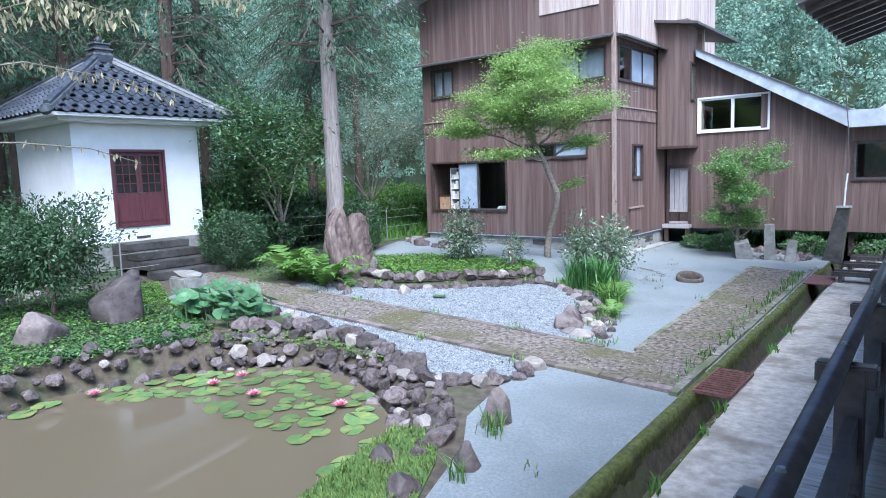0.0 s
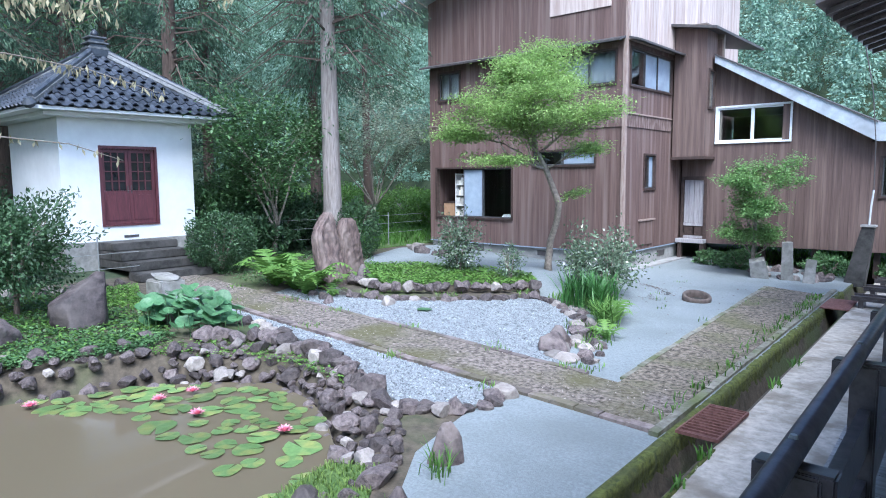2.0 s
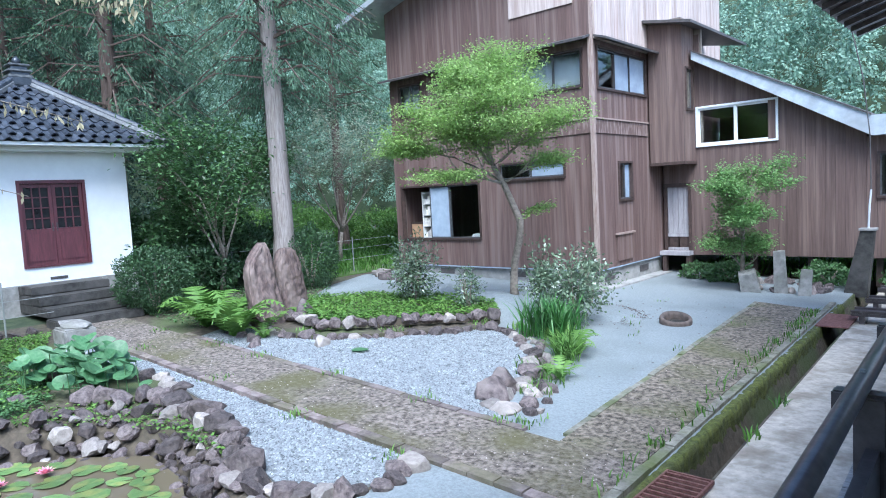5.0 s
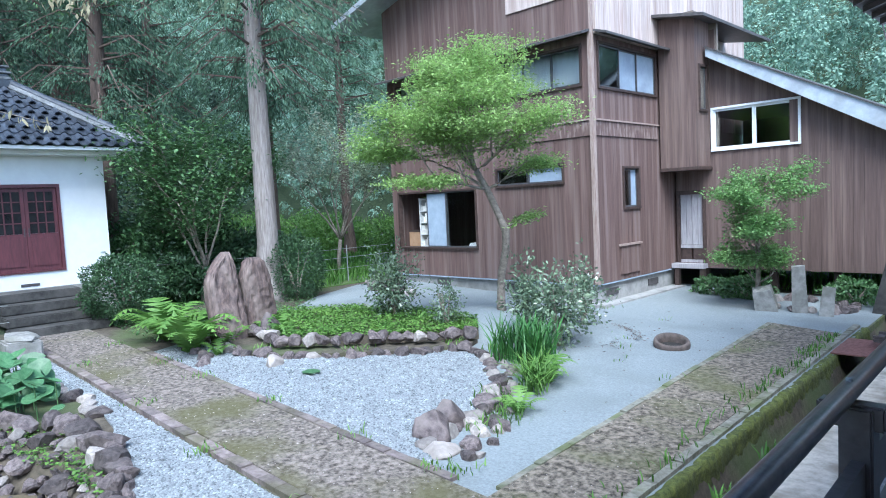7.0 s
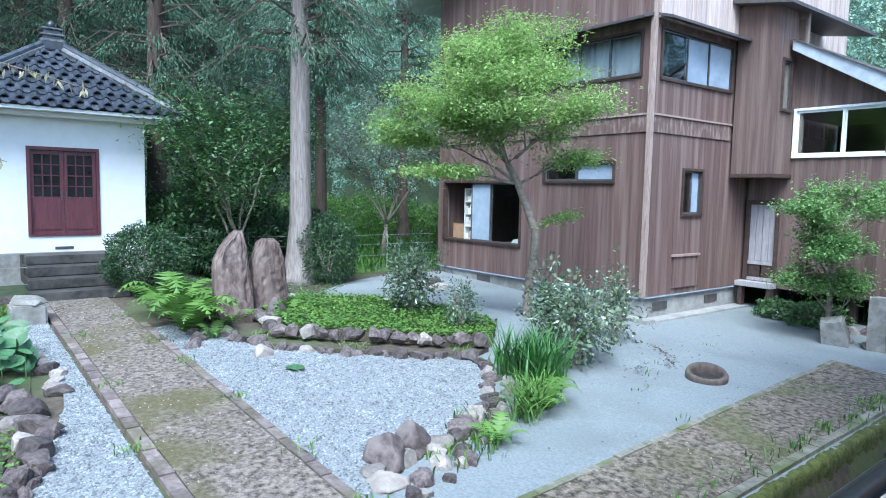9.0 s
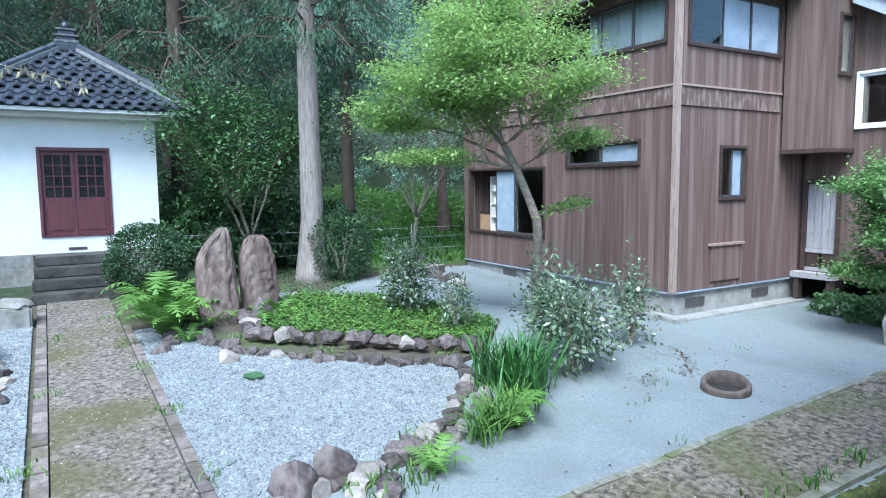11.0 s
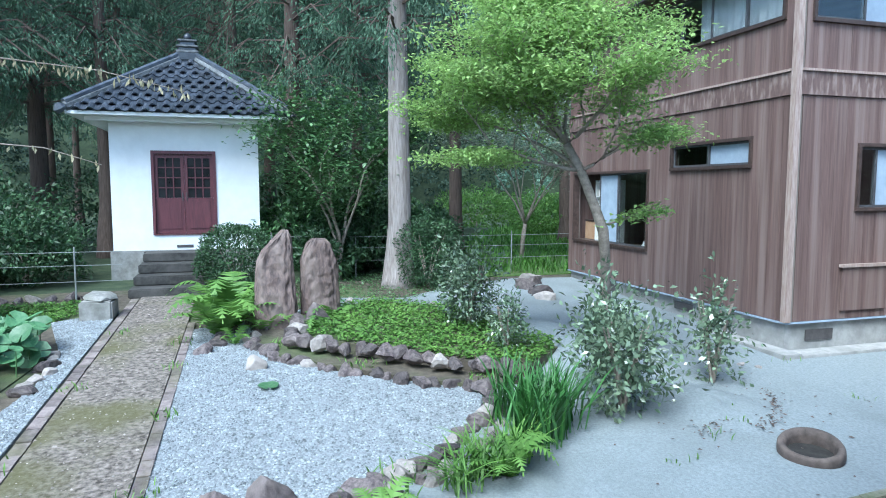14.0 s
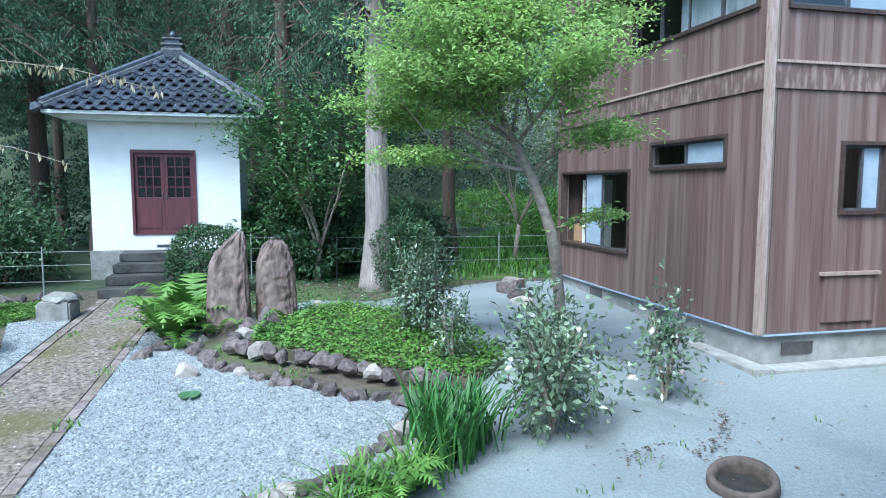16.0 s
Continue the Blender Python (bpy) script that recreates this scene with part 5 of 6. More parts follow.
# circle of stones with a stone post, leaning concrete stub and pipe
circle = thing("stone_circle", (-3.9, 19.2, 0.08), "small ring of grey-brown stones beside the wing", "stone ring")
for k in range(15):
    a = 2 * math.pi * k / 15
    stone(circle, -3.85 + 0.85 * math.cos(a), 19.1 + 0.62 * math.sin(a), random.uniform(0.28, 0.46), None, random.random() < 0.45)
for x, y, w, h, lean, lab in ((-3.78, 18.45, 0.27, 0.95, 2, "squared upright grey stone post"), (-3.3, 18.35, 0.25, 0.58, -6, "short broken grey stone post"), (-4.35, 18.3, 0.4, 0.5, 12, "squat rough grey stone block")):
    bm = bmesh.new()
    bmesh.ops.create_cube(bm, size=1.0)
    bmesh.ops.subdivide_edges(bm, edges=bm.edges[:], cuts=5, use_grid_fill=True)
    for q in bm.verts:
        t = q.co.z + 0.5
        e = 1 - 0.12 * t - 0.25 * max(0.0, t - 0.85) + 0.07 * noise.noise(q.co * 2.5 + Vector((x, y, 0)))
        q.co = Vector((q.co.x * w * e, q.co.y * w * e, t * h + 0.04 * noise.noise(q.co * 4 + Vector((y, x, 0))) * t))
    bmesh.ops.transform(bm, matrix=pose(x, y, slope(x) - 0.02, lean, -lean, 15), verts=bm.verts)
    tagged(part("stone_post", bm, M_GREYSTONE, None), lab, "stone post")
stub = thing("concrete_stub", (-2.5, 19.3, 0.0), "leaning dark grey concrete stub with a grey pipe", "post")
v = [(-2.72, 19.12, -0.05), (-2.28, 19.12, -0.05), (-2.28, 19.48, -0.05), (-2.72, 19.48, -0.05), (-2.4, 19.2, 1.4), (-2.14, 19.2, 1.38), (-2.14, 19.42, 1.38), (-2.4, 19.42, 1.4)]
solid("stub_body", v, BOX_F, M_STEP, stub)
solid("stub_cap", [(x, y, z) for x, y, z in box_data(-2.43, -2.11, 19.17, 19.45, 1.385, 1.43)], BOX_F, M_CONC_PALE, stub)
solid("pipe", *tube([(-2.27, 19.31, 1.43), (-2.25, 19.31, 1.9), (-2.22, 19.31, 2.25)], [0.022, 0.022, 0.02], 8), M_PVC, stub)
wire = solid("wire", *tube([(-2.22, 19.31, 2.25), (-2.24, 19.31, 3.4), (-2.36, 19.31, 4.6), (-2.6, 19.31, 5.8), (-2.9, 19.31, 7.2)], [0.012] * 5, 6), M_TIN_DARK, stub)
for k, (x, y) in enumerate(((-1.7, 16.1), (-1.7, 17.5), (-1.7, 18.9))):
    tr = thing("planter_tray", (x, y, 0.0), "dark wooden planter tray on two bearers", "planter", "planter trays")
    box("tray_board", x - 0.32, x + 0.6, y - 0.2, y + 0.2, 0.14, 0.2, M_RAIL, tr, bevel=0.01)
    for dy in (-0.21, 0.17):
        box("tray_side", x - 0.32, x + 0.6, y + dy, y + dy + 0.04, 0.201, 0.24, M_RAIL, tr)
    for dx in (-0.2, 0.4):
        box("bearer", x + dx, x + dx + 0.09, y - 0.17, y + 0.17, 0.0, 0.139, M_RAIL, tr)


# ---- plants ----
def grow(base, direction, length, radius, depth, spread, rise, out, tips, r):
    """A forking branch: appends tubes to out and leaf points to tips."""
    pts, rad = [Vector(base)], [radius]
    d = Vector(direction).normalized()
    n = 5
    for i in range(n):
        d = (d + Vector((r.uniform(-1, 1), r.uniform(-1, 1), r.uniform(-0.6, 0.6))) * 0.22 + Vector((0, 0, rise))).normalized()
        pts.append(pts[-1] + d * length / n)
        rad.append(radius * (1 - 0.55 * (i + 1) / n))
        if depth <= 1:
            tips.append((pts[-1].copy(), d.copy()))
    out.append(tube(pts, rad, 6 if depth < 2 else 8))
    if depth > 0:
        for k in range(r.choice((2, 3)) if depth > 1 else 3):
            s = pts[r.randint(2, n)]
            a = r.uniform(0, 6.28)
            nd = (d + Vector((math.cos(a), math.sin(a), 0.0)) * spread).normalized()
            grow(s, nd, length * r.uniform(0.62, 0.85), radius * 0.5, depth - 1, spread, rise * 0.6, out, tips, r)


def leaf_cloud(tips, per, radius, length, width, flat, droop=0.0):
    c = np.array([tuple(p) for p, _ in tips])
    c = np.repeat(c, per, 0)
    n = len(c)
    off = RNG.normal(size=(n, 3)) * radius
    off[:, 2] *= flat
    d = unit(n)
    d[:, 2] = d[:, 2] * 0.4 - droop
    nm = unit(n) * 0.5
    nm[:, 2] += 1.0
    return leaves(c + off, d, nm, length * RNG.uniform(0.6, 1.25, n), width * RNG.uniform(0.6, 1.25, n))


def maple(name, x, y, trunk, limbs, seed, label, per, leaf, spread_r, flat, bark, z=None, leaf_m=None):
    """trunk: offsets from the base; limbs: (start index, direction, length)."""
    r = random.Random(seed)
    z = slope(x) if z is None else z
    own = thing(name, (x, y, z), label, "tree")
    pts = [Vector((x, y, z)) + Vector(o) for o, _ in trunk]
    tv, tf = tube(pts, [q for _, q in trunk], 10)
    solid("trunk", tv, tf, bark, own, smooth=True)
    limb_sets, tips = [], []
    for at, d, length, rad, depth in limbs:
        limb_sets.append([])
        grow(pts[at], d, length, rad, depth, 0.75, 0.04, limb_sets[-1], tips, r)
    tagged(solid("branchwork", *merged([c for chunk in limb_sets for c in chunk]), bark, own, smooth=True), kind="stuff")
    lv, lf = leaf_cloud(tips, per, spread_r, leaf, leaf * 0.5, flat, 0.25)
    array_mesh("crown", lv, lf, leaf_m or M_MAPLE, own)
    return own


def sand_mound(cx, cy, rx, ry, h, rough, label):
    """A low swell of sand."""
    v, f, n = [(cx, cy, slope(cx) + 0.005 + h)], [], 48
    for k in range(1, 15):
        t = k / 14
        for i in range(n):
            a = 2 * math.pi * i / n
            x, y = rx * t * math.cos(a), ry * t * math.sin(a)
            x, y = cx + 0.9 * x - 0.436 * y, cy + 0.436 * x + 0.9 * y
            lump = noise.noise(Vector((x * 2, y * 2, 0))) + 0.6 * noise.noise(Vector((x * 6, y * 6, 3)))
            v.append((x, y, slope(x) + 0.005 + h * (0.5 + 0.5 * math.cos(math.pi * t)) + rough * (1 - t * t) * lump))
    f += [(0, 1 + i, 1 + (i + 1) % n) for i in range(n)]
    f += [(1 + k * n + i, 1 + (k + 1) * n + i, 1 + (k + 1) * n + (i + 1) % n, 1 + k * n + (i + 1) % n) for k in range(13) for i in range(n)]
    return tagged(solid("sand_mound", v, f, M_SAND, smooth=True), label, "yard", kind="structure")


sand_mound(-8.4, 13.7, 2.7, 1.5, 0.265, 0.03, "low swell of grey sand round the maple")
sand_mound(-5.85, 14.1, 1.05, 0.8, 0.13, 0.05, "dug-over lumpy grey sand beside the camellias")
MB = (-7.86, 14.08, 0.4)
big = [((0, 0, -0.1), 0.11), ((0.0, 0.0, 0.25), 0.082), ((0.12, -0.1, 0.75), 0.074), ((0.4, -0.28, 1.25), 0.07), ((0.5, -0.38, 1.62), 0.072), ((0.42, -0.45, 1.9), 0.064), ((0.28, -0.6, 2.4), 0.06), ((0.16, -0.75, 2.75), 0.054)]
maple("maple", MB[0], MB[1], big, [(7, (-0.5, -1.0, 0.75), 1.15, 0.035, 3), (7, (0.3, -0.6, 1.0), 1.15, 0.035, 3), (7, (0.9, 0.1, 0.5), 1.0, 0.033, 3), (6, (-0.8, -0.7, 0.45), 1.1, 0.032, 3),
                                   (7, (0.1, -1.0, 0.5), 1.25, 0.034, 3), (6, (0.8, 0.5, 0.35), 0.9, 0.03, 3), (7, (-0.7, 0.1, 1.0), 1.1, 0.032, 3), (6, (-0.1, -1.0, 0.2), 1.15, 0.03, 3), (7, (-0.2, -0.5, 1.1), 1.2, 0.032, 3), (7, (0.6, -0.6, 0.7), 1.05, 0.032, 3)],
      5, "slender maple with a bright green layered crown", 36, 0.075, 0.2, 0.26, M_BARK_THIN, z=MB[2])
sprig_tubes, sprig_tips = [], []
maple_ob = [o for o in bpy.data.objects if o.name == "maple"][0]
grow(Vector((-7.37, 13.72, 2.1)), (0.25, 0.9, 0.15), 0.55, 0.014, 1, 0.6, 0.02, sprig_tubes, sprig_tips, random.Random(4))
solid("sprig", *merged(sprig_tubes), M_BARK_THIN, maple_ob)
lv, lf = leaf_cloud(sprig_tips, 14, 0.1, 0.1, 0.055, 0.35)
array_mesh("sprig_leaves", lv, lf, M_MAPLE, maple_ob)
small = [((0, 0, -0.1), 0.06), ((0.0, 0, 0.5), 0.05), ((0.02, 0, 1.1), 0.045), ((0.0, 0.02, 1.65), 0.04)]
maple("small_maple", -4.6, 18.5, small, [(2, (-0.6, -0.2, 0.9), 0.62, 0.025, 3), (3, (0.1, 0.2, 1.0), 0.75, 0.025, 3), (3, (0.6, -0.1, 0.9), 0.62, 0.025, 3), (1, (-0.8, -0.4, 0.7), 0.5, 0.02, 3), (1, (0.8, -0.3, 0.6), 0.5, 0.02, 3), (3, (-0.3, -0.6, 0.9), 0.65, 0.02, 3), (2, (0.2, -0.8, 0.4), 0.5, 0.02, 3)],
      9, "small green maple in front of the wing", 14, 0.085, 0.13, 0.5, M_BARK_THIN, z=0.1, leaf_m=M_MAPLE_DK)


def bush(name, x, y, r, h, label, material, n, leaf, wide=0.5, seed=1, lumpy=0.2, stems=True, z=None, category="bush", fill=0.75):
    """A shrub: stems from one foot, and leaves in a lumpy uneven shell."""
    z = slope(x) if z is None else z
    own = thing(name, (x, y, z), label, category)
    rr = random.Random(seed)
    tubes = []
    for k in range(5):
        a = rr.uniform(0, 6.28)
        stem = (tube([(x, y, z - 0.05), (x + 0.2 * r * math.cos(a), y + 0.2 * r * math.sin(a), z + 0.35 * h), (x + 0.55 * r * math.cos(a), y + 0.55 * r * math.sin(a), z + 0.75 * h)], [0.025, 0.018, 0.008], 6))
        solid("stem", *stem, M_BARK_THIN, own)
    d = unit(n)
    lump = np.array([1 + lumpy * noise.noise(Vector(q * 2.2) + Vector((seed * 3.7, 0, 0))) * 1.6 for q in d])
    rad = lump * (fill + (1.02 - fill) * RNG.random(n) ** 0.6)
    c = d * rad[:, None] * np.array((r, r, h * 0.52)) + np.array((x, y, z + h * 0.5))
    c[:, 2] = np.maximum(c[:, 2], z + 0.04)
    dirs = d + unit(n) * 0.9
    nm = d + unit(n) * 0.7
    lv, lf = leaves(c, dirs, nm, leaf * RNG.uniform(0.6, 1.3, n), leaf * wide * RNG.uniform(0.7, 1.2, n))
    array_mesh("foliage", lv, lf, material, own)
    return own


bush("clipped_bush", -13.6, 9.05, 0.78, 1.4, "dark green clipped round bush beside the steps", M_LEAF_DK, 9000, 0.075, 0.4, 2, 0.12, fill=0.7)
bush("clipped_bush", -13.4, 13.0, 0.72, 1.55, "dark green clipped bush beside the cedar", M_LEAF_DK, 7000, 0.075, 0.4, 3, 0.18, fill=0.65)
bush("shrub", -9.3, 12.5, 0.52, 1.5, "loose grey-green shrub in the ivy bed", M_LEAF_GREY, 2600, 0.085, 0.42, 4, 0.6, fill=0.3)
bush("shrub", -7.9, 12.6, 0.28, 1.0, "small grey-green shrub in the ivy bed", M_LEAF_GREY, 800, 0.075, 0.4, 5, 0.35, fill=0.3)
bush("camellia", -5.85, 13.1, 0.6, 1.3, "glossy-leaved camellia bush in the bed", M_LEAF_GREY, 2000, 0.09, 0.5, 6, 0.7, fill=0.2)
bush("camellia", -6.6, 13.3, 0.42, 1.35, "low glossy-leaved camellia bush in the bed", M_LEAF_GREY, 1200, 0.09, 0.5, 16, 0.8, fill=0.2)
bush("camellia", -6.4, 14.7, 0.36, 1.35, "small glossy-leaved camellia in the grey yard", M_LEAF_GREY, 700, 0.09, 0.5, 7, 0.8, fill=0.2)
bush("garden_bush", -11.8, 4.3, 0.95, 1.55, "loose dark green garden bush on the pond bank", M_LEAF_DK, 8000, 0.085, 0.45, 8, 0.6, z=0.8, fill=0.3)
solid("trunk", *tube([(-11.8, 4.3, 0.3), (-11.75, 4.32, 0.8), (-11.8, 4.3, 1.2)], [0.05, 0.04, 0.03], 8), M_BARK_DARK, bpy.data.objects["garden_bush"])
bush("garden_bush", -12.6, 2.9, 1.1, 1.8, "dark green garden bush on the pond bank", M_LEAF_DK, 5000, 0.085, 0.45, 9, 0.5, fill=0.35)
bush("low_shrub", -5.2, 19.5, 0.55, 0.5, "low dark green shrub under the small maple", M_LEAF, 1500, 0.1, 0.5, 10, 0.3, z=0.1)
bush("low_shrub", -6.0, 19.6, 0.4, 0.45, "low green shrub under the small maple", M_LEAF, 1000, 0.1, 0.5, 11, 0.3, z=0.1)
bush("low_shrub", -3.2, 20.1, 0.6, 0.5, "low green shrub at the foot of the wing", M_LEAF, 1400, 0.1, 0.5, 12, 0.3, z=0.05)
bush("low_shrub", -1.5, 20.1, 0.6, 0.5, "low green shrub at the foot of the wing", M_LEAF, 1400, 0.1, 0.5, 13, 0.3, z=0.0)
k = 20
for x, y, r, h, m in ((-16.6, 10.6, 1.3, 1.9, M_LEAF), (-15.9, 12.2, 1.1, 1.7, M_LEAF_DK), (-17.8, 11.8, 1.4, 2.2, M_LEAF_DK), (-16.3, 13.8, 1.0, 1.5, M_LEAF_DK), (-15.2, 11.1, 0.8, 1.2, M_LEAF_DK),
                      (-19.5, 13.8, 1.5, 1.5, M_LEAF), (-15.5, 4.8, 1.1, 1.5, M_LEAF_DK), (-14.6, 3.2, 1.2, 1.4, M_LEAF), (-17.0, 3.8, 1.6, 2.2, M_LEAF_DK), (-18.5, 1.0, 1.8, 2.4, M_LEAF_DK), (-15.5, 0.5, 1.5, 1.8, M_LEAF_DK),
                      (-21.5, 10.5, 1.8, 2.4, M_LEAF_DK), (-22.5, 5.5, 2.0, 2.6, M_LEAF_DK), (-13.6, 0.5, 1.2, 1.6, M_LEAF), (-17.4, 20.6, 1.3, 1.3, M_FERN), (-19.4, 21.4, 1.5, 1.5, M_FERN), (-21.8, 20.4, 1.6, 1.4, M_FERN), (-24.4, 21.0, 1.8, 1.6, M_FERN), (-26.0, 18.6, 1.8, 1.6, M_FERN)):
    bush("undergrowth_bush", x, y, r, h, "dense green undergrowth bush below the cedars", m, 4200, 0.14, 0.42, k, 0.35, fill=0.5)
    k += 1


def slim_tree(name, x, y, h, crown, label, seed, material, leaf, per, bark=M_BARK_THIN, flat=0.6, spread=0.24, depth=2, fork=0.25):
    r = random.Random(seed)
    z = slope(x)
    own = thing(name, (x, y, z), label, "tree")
    top = Vector((x + 0.1, y + 0.05, z + fork * h))
    solid("trunk", *tube([(x, y, z - 0.1), (x + 0.04, y, z + fork * h * 0.5), top], [0.085, 0.065, 0.055], 8), bark, own, smooth=True)
    tips, tubes = [], []
    for k in range(6):
        a = k * 1.05 + r.uniform(-0.3, 0.3)
        grow(top, (math.cos(a) * crown / h * 1.5, math.sin(a) * crown / h * 1.5, 1), h * (1 - fork) * 0.62, 0.035, depth, 0.6, 0.05, tubes, tips, r)
    tagged(solid("branchwork", *merged(tubes), bark, own, smooth=True), kind="stuff")
    lv, lf = leaf_cloud(tips, per, spread, leaf, leaf * 0.5, flat)
    array_mesh("crown", lv, lf, material, own)
    return own


slim_tree("garden_tree", -14.7, 11.25, 3.7, 1.35, "pale-stemmed green garden tree behind the stones", 31, M_LEAF, 0.14, 34, spread=0.3, fork=0.2)
slim_tree("garden_tree", -16.6, 16.6, 4.1, 1.9, "spreading tree with pale green leaves at the field", 33, mat("pale_green_leaf", (0.26, 0.33, 0.2), (0.55, 0.58, 0.46), 1.5, 0.5, 0, island=0.3, thin=0.4), 0.13, 8, spread=0.3, depth=3)


# drooping tree with dry pale leaves in front of the storehouse
def bough(points, seed, own, rad=0.02, leaf=0.2, n=80, hang=0.35):
    pts = [Vector(p) for p in points]
    solid("bough", *tube(pts, [rad * (1 - 0.7 * i / (len(pts) - 1)) for i in range(len(pts))], 6), M_BARK_THIN, own)
    c = []
    r = random.Random(seed)
    for k in range(n):
        i = r.uniform(0.25, 1) * (len(pts) - 1)
        j = min(int(i), len(pts) - 2)
        p = pts[j].lerp(pts[j + 1], i - j)
        c.append(p + Vector((r.uniform(-1, 1), r.uniform(-1, 1), r.uniform(-1.0, 0.1))) * hang)
    c = np.array([tuple(p) for p in c])
    d = unit(n) * 0.5
    d[:, 2] -= 1.0
    lv, lf = leaves(c, d, unit(n), leaf * RNG.uniform(0.7, 1.2, n), leaf * 0.3)
    array_mesh("dry_leaves", lv, lf, M_DEADLEAF, own)


droop = thing("drooping_tree", (-13.9, 2.6, 0.47), "thin tree with hanging pale dry catkins by the storehouse", "tree")
solid("trunk", *tube([(-13.9, 2.6, 0.4), (-13.8, 2.65, 2.5), (-13.5, 2.9, 4.6), (-13.3, 3.1, 6.0), (-13.2, 3.1, 7.6)], [0.09, 0.075, 0.06, 0.045, 0.02], 8), M_BARK_DARK, droop, smooth=True)
for k, (n, hang, pts) in enumerate(((150, 0.3, ((-13.3, 3.1, 5.6), (-12.3, 4.4, 6.3), (-11.6, 6.2, 6.5), (-11.25, 8.2, 6.15))), (110, 0.34, ((-13.4, 3.0, 4.8), (-12.0, 3.8, 5.3), (-10.9, 4.4, 5.5), (-10.3, 5.3, 5.2))),
                                    (46, 0.16, ((-13.5, 2.9, 4.4), (-13.9, 5.0, 4.95), (-14.15, 6.6, 4.85), (-14.2, 8.2, 4.5))), (10, 0.09, ((-13.6, 2.85, 3.4), (-13.4, 4.6, 3.4), (-13.3, 5.8, 3.3), (-13.2, 6.75, 3.0))),
                                    (120, 0.36, ((-13.3, 3.1, 5.8), (-12.6, 2.8, 6.4), (-11.7, 2.9, 6.7), (-10.9, 3.3, 6.3))), (90, 0.3, ((-13.3, 3.1, 6.2), (-12.6, 4.2, 7.0), (-12.0, 5.4, 7.2), (-11.6, 6.4, 6.9))))):
    bough(pts, 50 + k, droop, 0.022, 0.18, int(n * 1.8), hang)
    fresh = [(Vector(pts[1]).lerp(Vector(pts[3]), q / 9), None) for q in range(10)]
    if k in (0, 1, 4, 5):
        lv, lf = leaf_cloud(fresh, 26, 0.26, 0.11, 0.04, 0.8)
        array_mesh("fresh_leaves", lv, lf, M_LEAF, droop)


# grasses, ferns, ivy and moss
def blades(name, spots, label, material, length, width, category="grass", kind="stuff", lean=0.6):
    """Curved blades: three quads each. spots: (x, y, z)."""
    c = np.array(spots, float)
    n = len(c)
    a = RNG.uniform(0, 6.283, n)
    out = np.stack([np.cos(a), np.sin(a), np.zeros(n)], -1)
    side = np.stack([-np.sin(a), np.cos(a), np.zeros(n)], -1)
    L = length * RNG.uniform(0.6, 1.15, n)[:, None]
    lw = width * RNG.uniform(0.7, 1.2, n)[:, None]
    bend = lean * RNG.uniform(0.4, 1.3, n)[:, None]
    rows = []
    for t, w in ((0, 0.8), (0.4, 1.0), (0.75, 0.7), (1.0, 0.08)):
        p = c + out * L * bend * t * t + np.array((0, 0, 1.0)) * L * (t - 0.35 * bend * t * t)
        rows += [p - side * lw * w / 2, p + side * lw * w / 2]
    v = np.stack(rows, 1).reshape(-1, 3)
    f = (np.arange(n)[:, None, None] * 8 + np.array([(0, 1, 3, 2), (2, 3, 5, 4), (4, 5, 7, 6)])[None]).reshape(-1, 4)
    ob = array_mesh(name, v, f, material)
    return tagged(ob, label, category, kind=kind)


def scatter(poly, n, dz=0.0):
    xs, ys = [p[0] for p in poly], [p[1] for p in poly]
    out = []
    while len(out) < n:
        p = (random.uniform(min(xs), max(xs)), random.uniform(min(ys), max(ys)))
        if inside(p, poly):
            out.append((*p, slope(p[0]) + dz))
    return out


def clump(x, y, r, n, dz=0.0):
    return [(x + random.gauss(0, r), y + random.gauss(0, r), slope(x) + dz) for _ in range(n)]


IVY = [(-10.6, 10.2), (-9.2, 10.05), (-8.4, 10.95), (-7.6, 11.8), (-7.15, 12.6), (-7.9, 13.4), (-9.3, 13.3), (-10.6, 12.6), (-11.5, 11.4)]
mound = patch("ivy_bed", IVY, 0.17, M_SOIL, "raised soil bed under low green ground cover", "soil", thick=0.25)


def groundcover(name, poly, n, leaf, dz, label, material, category="ground cover"):
    c = np.array(scatter(poly, n, dz))
    c[:, 2] += RNG.uniform(0.0, 0.08, n)
    nm = unit(n) * 0.5
    nm[:, 2] += 1
    d = unit(n)
    d[:, 2] *= 0.3
    lv, lf = leaves(c, d, nm, leaf * RNG.uniform(0.7, 1.3, n), leaf * 0.75 * RNG.uniform(0.7, 1.3, n))
    return tagged(array_mesh(name, lv, lf, material), label, category, kind="stuff")


patch("bed_soil", [(-10.5, 9.55), (-9.6, 9.3), (-8.75, 9.55), (-7.95, 10.4), (-7.3, 11.15), (-6.8, 11.9), (-7.0, 12.4), (-7.6, 11.6), (-8.3, 10.8), (-9.0, 9.95), (-10.2, 10.1)], 0.08, M_SOIL, "brown soil between the two rows of stones", "soil", thick=0.1)
groundcover("ivy", IVY, 9000, 0.06, 0.18, "bright green low ground cover in the stone-edged bed", M_FERN)
BANK = [(-8.95, 2.6), (-9.0, 3.6), (-8.8, 4.8), (-9.2, 5.6), (-10.3, 5.9), (-12.0, 5.6), (-13.2, 4.6), (-13.2, 1.0), (-8.4, 0.5)]
groundcover("bank_cover", BANK, 15000, 0.055, 0.01, "small-leaved green cover on the pond bank", M_LEAF)
groundcover("bank_cover", BANK, 6000, 0.055, 0.03, "pale green small-leaved cover on the pond bank", M_FERN)
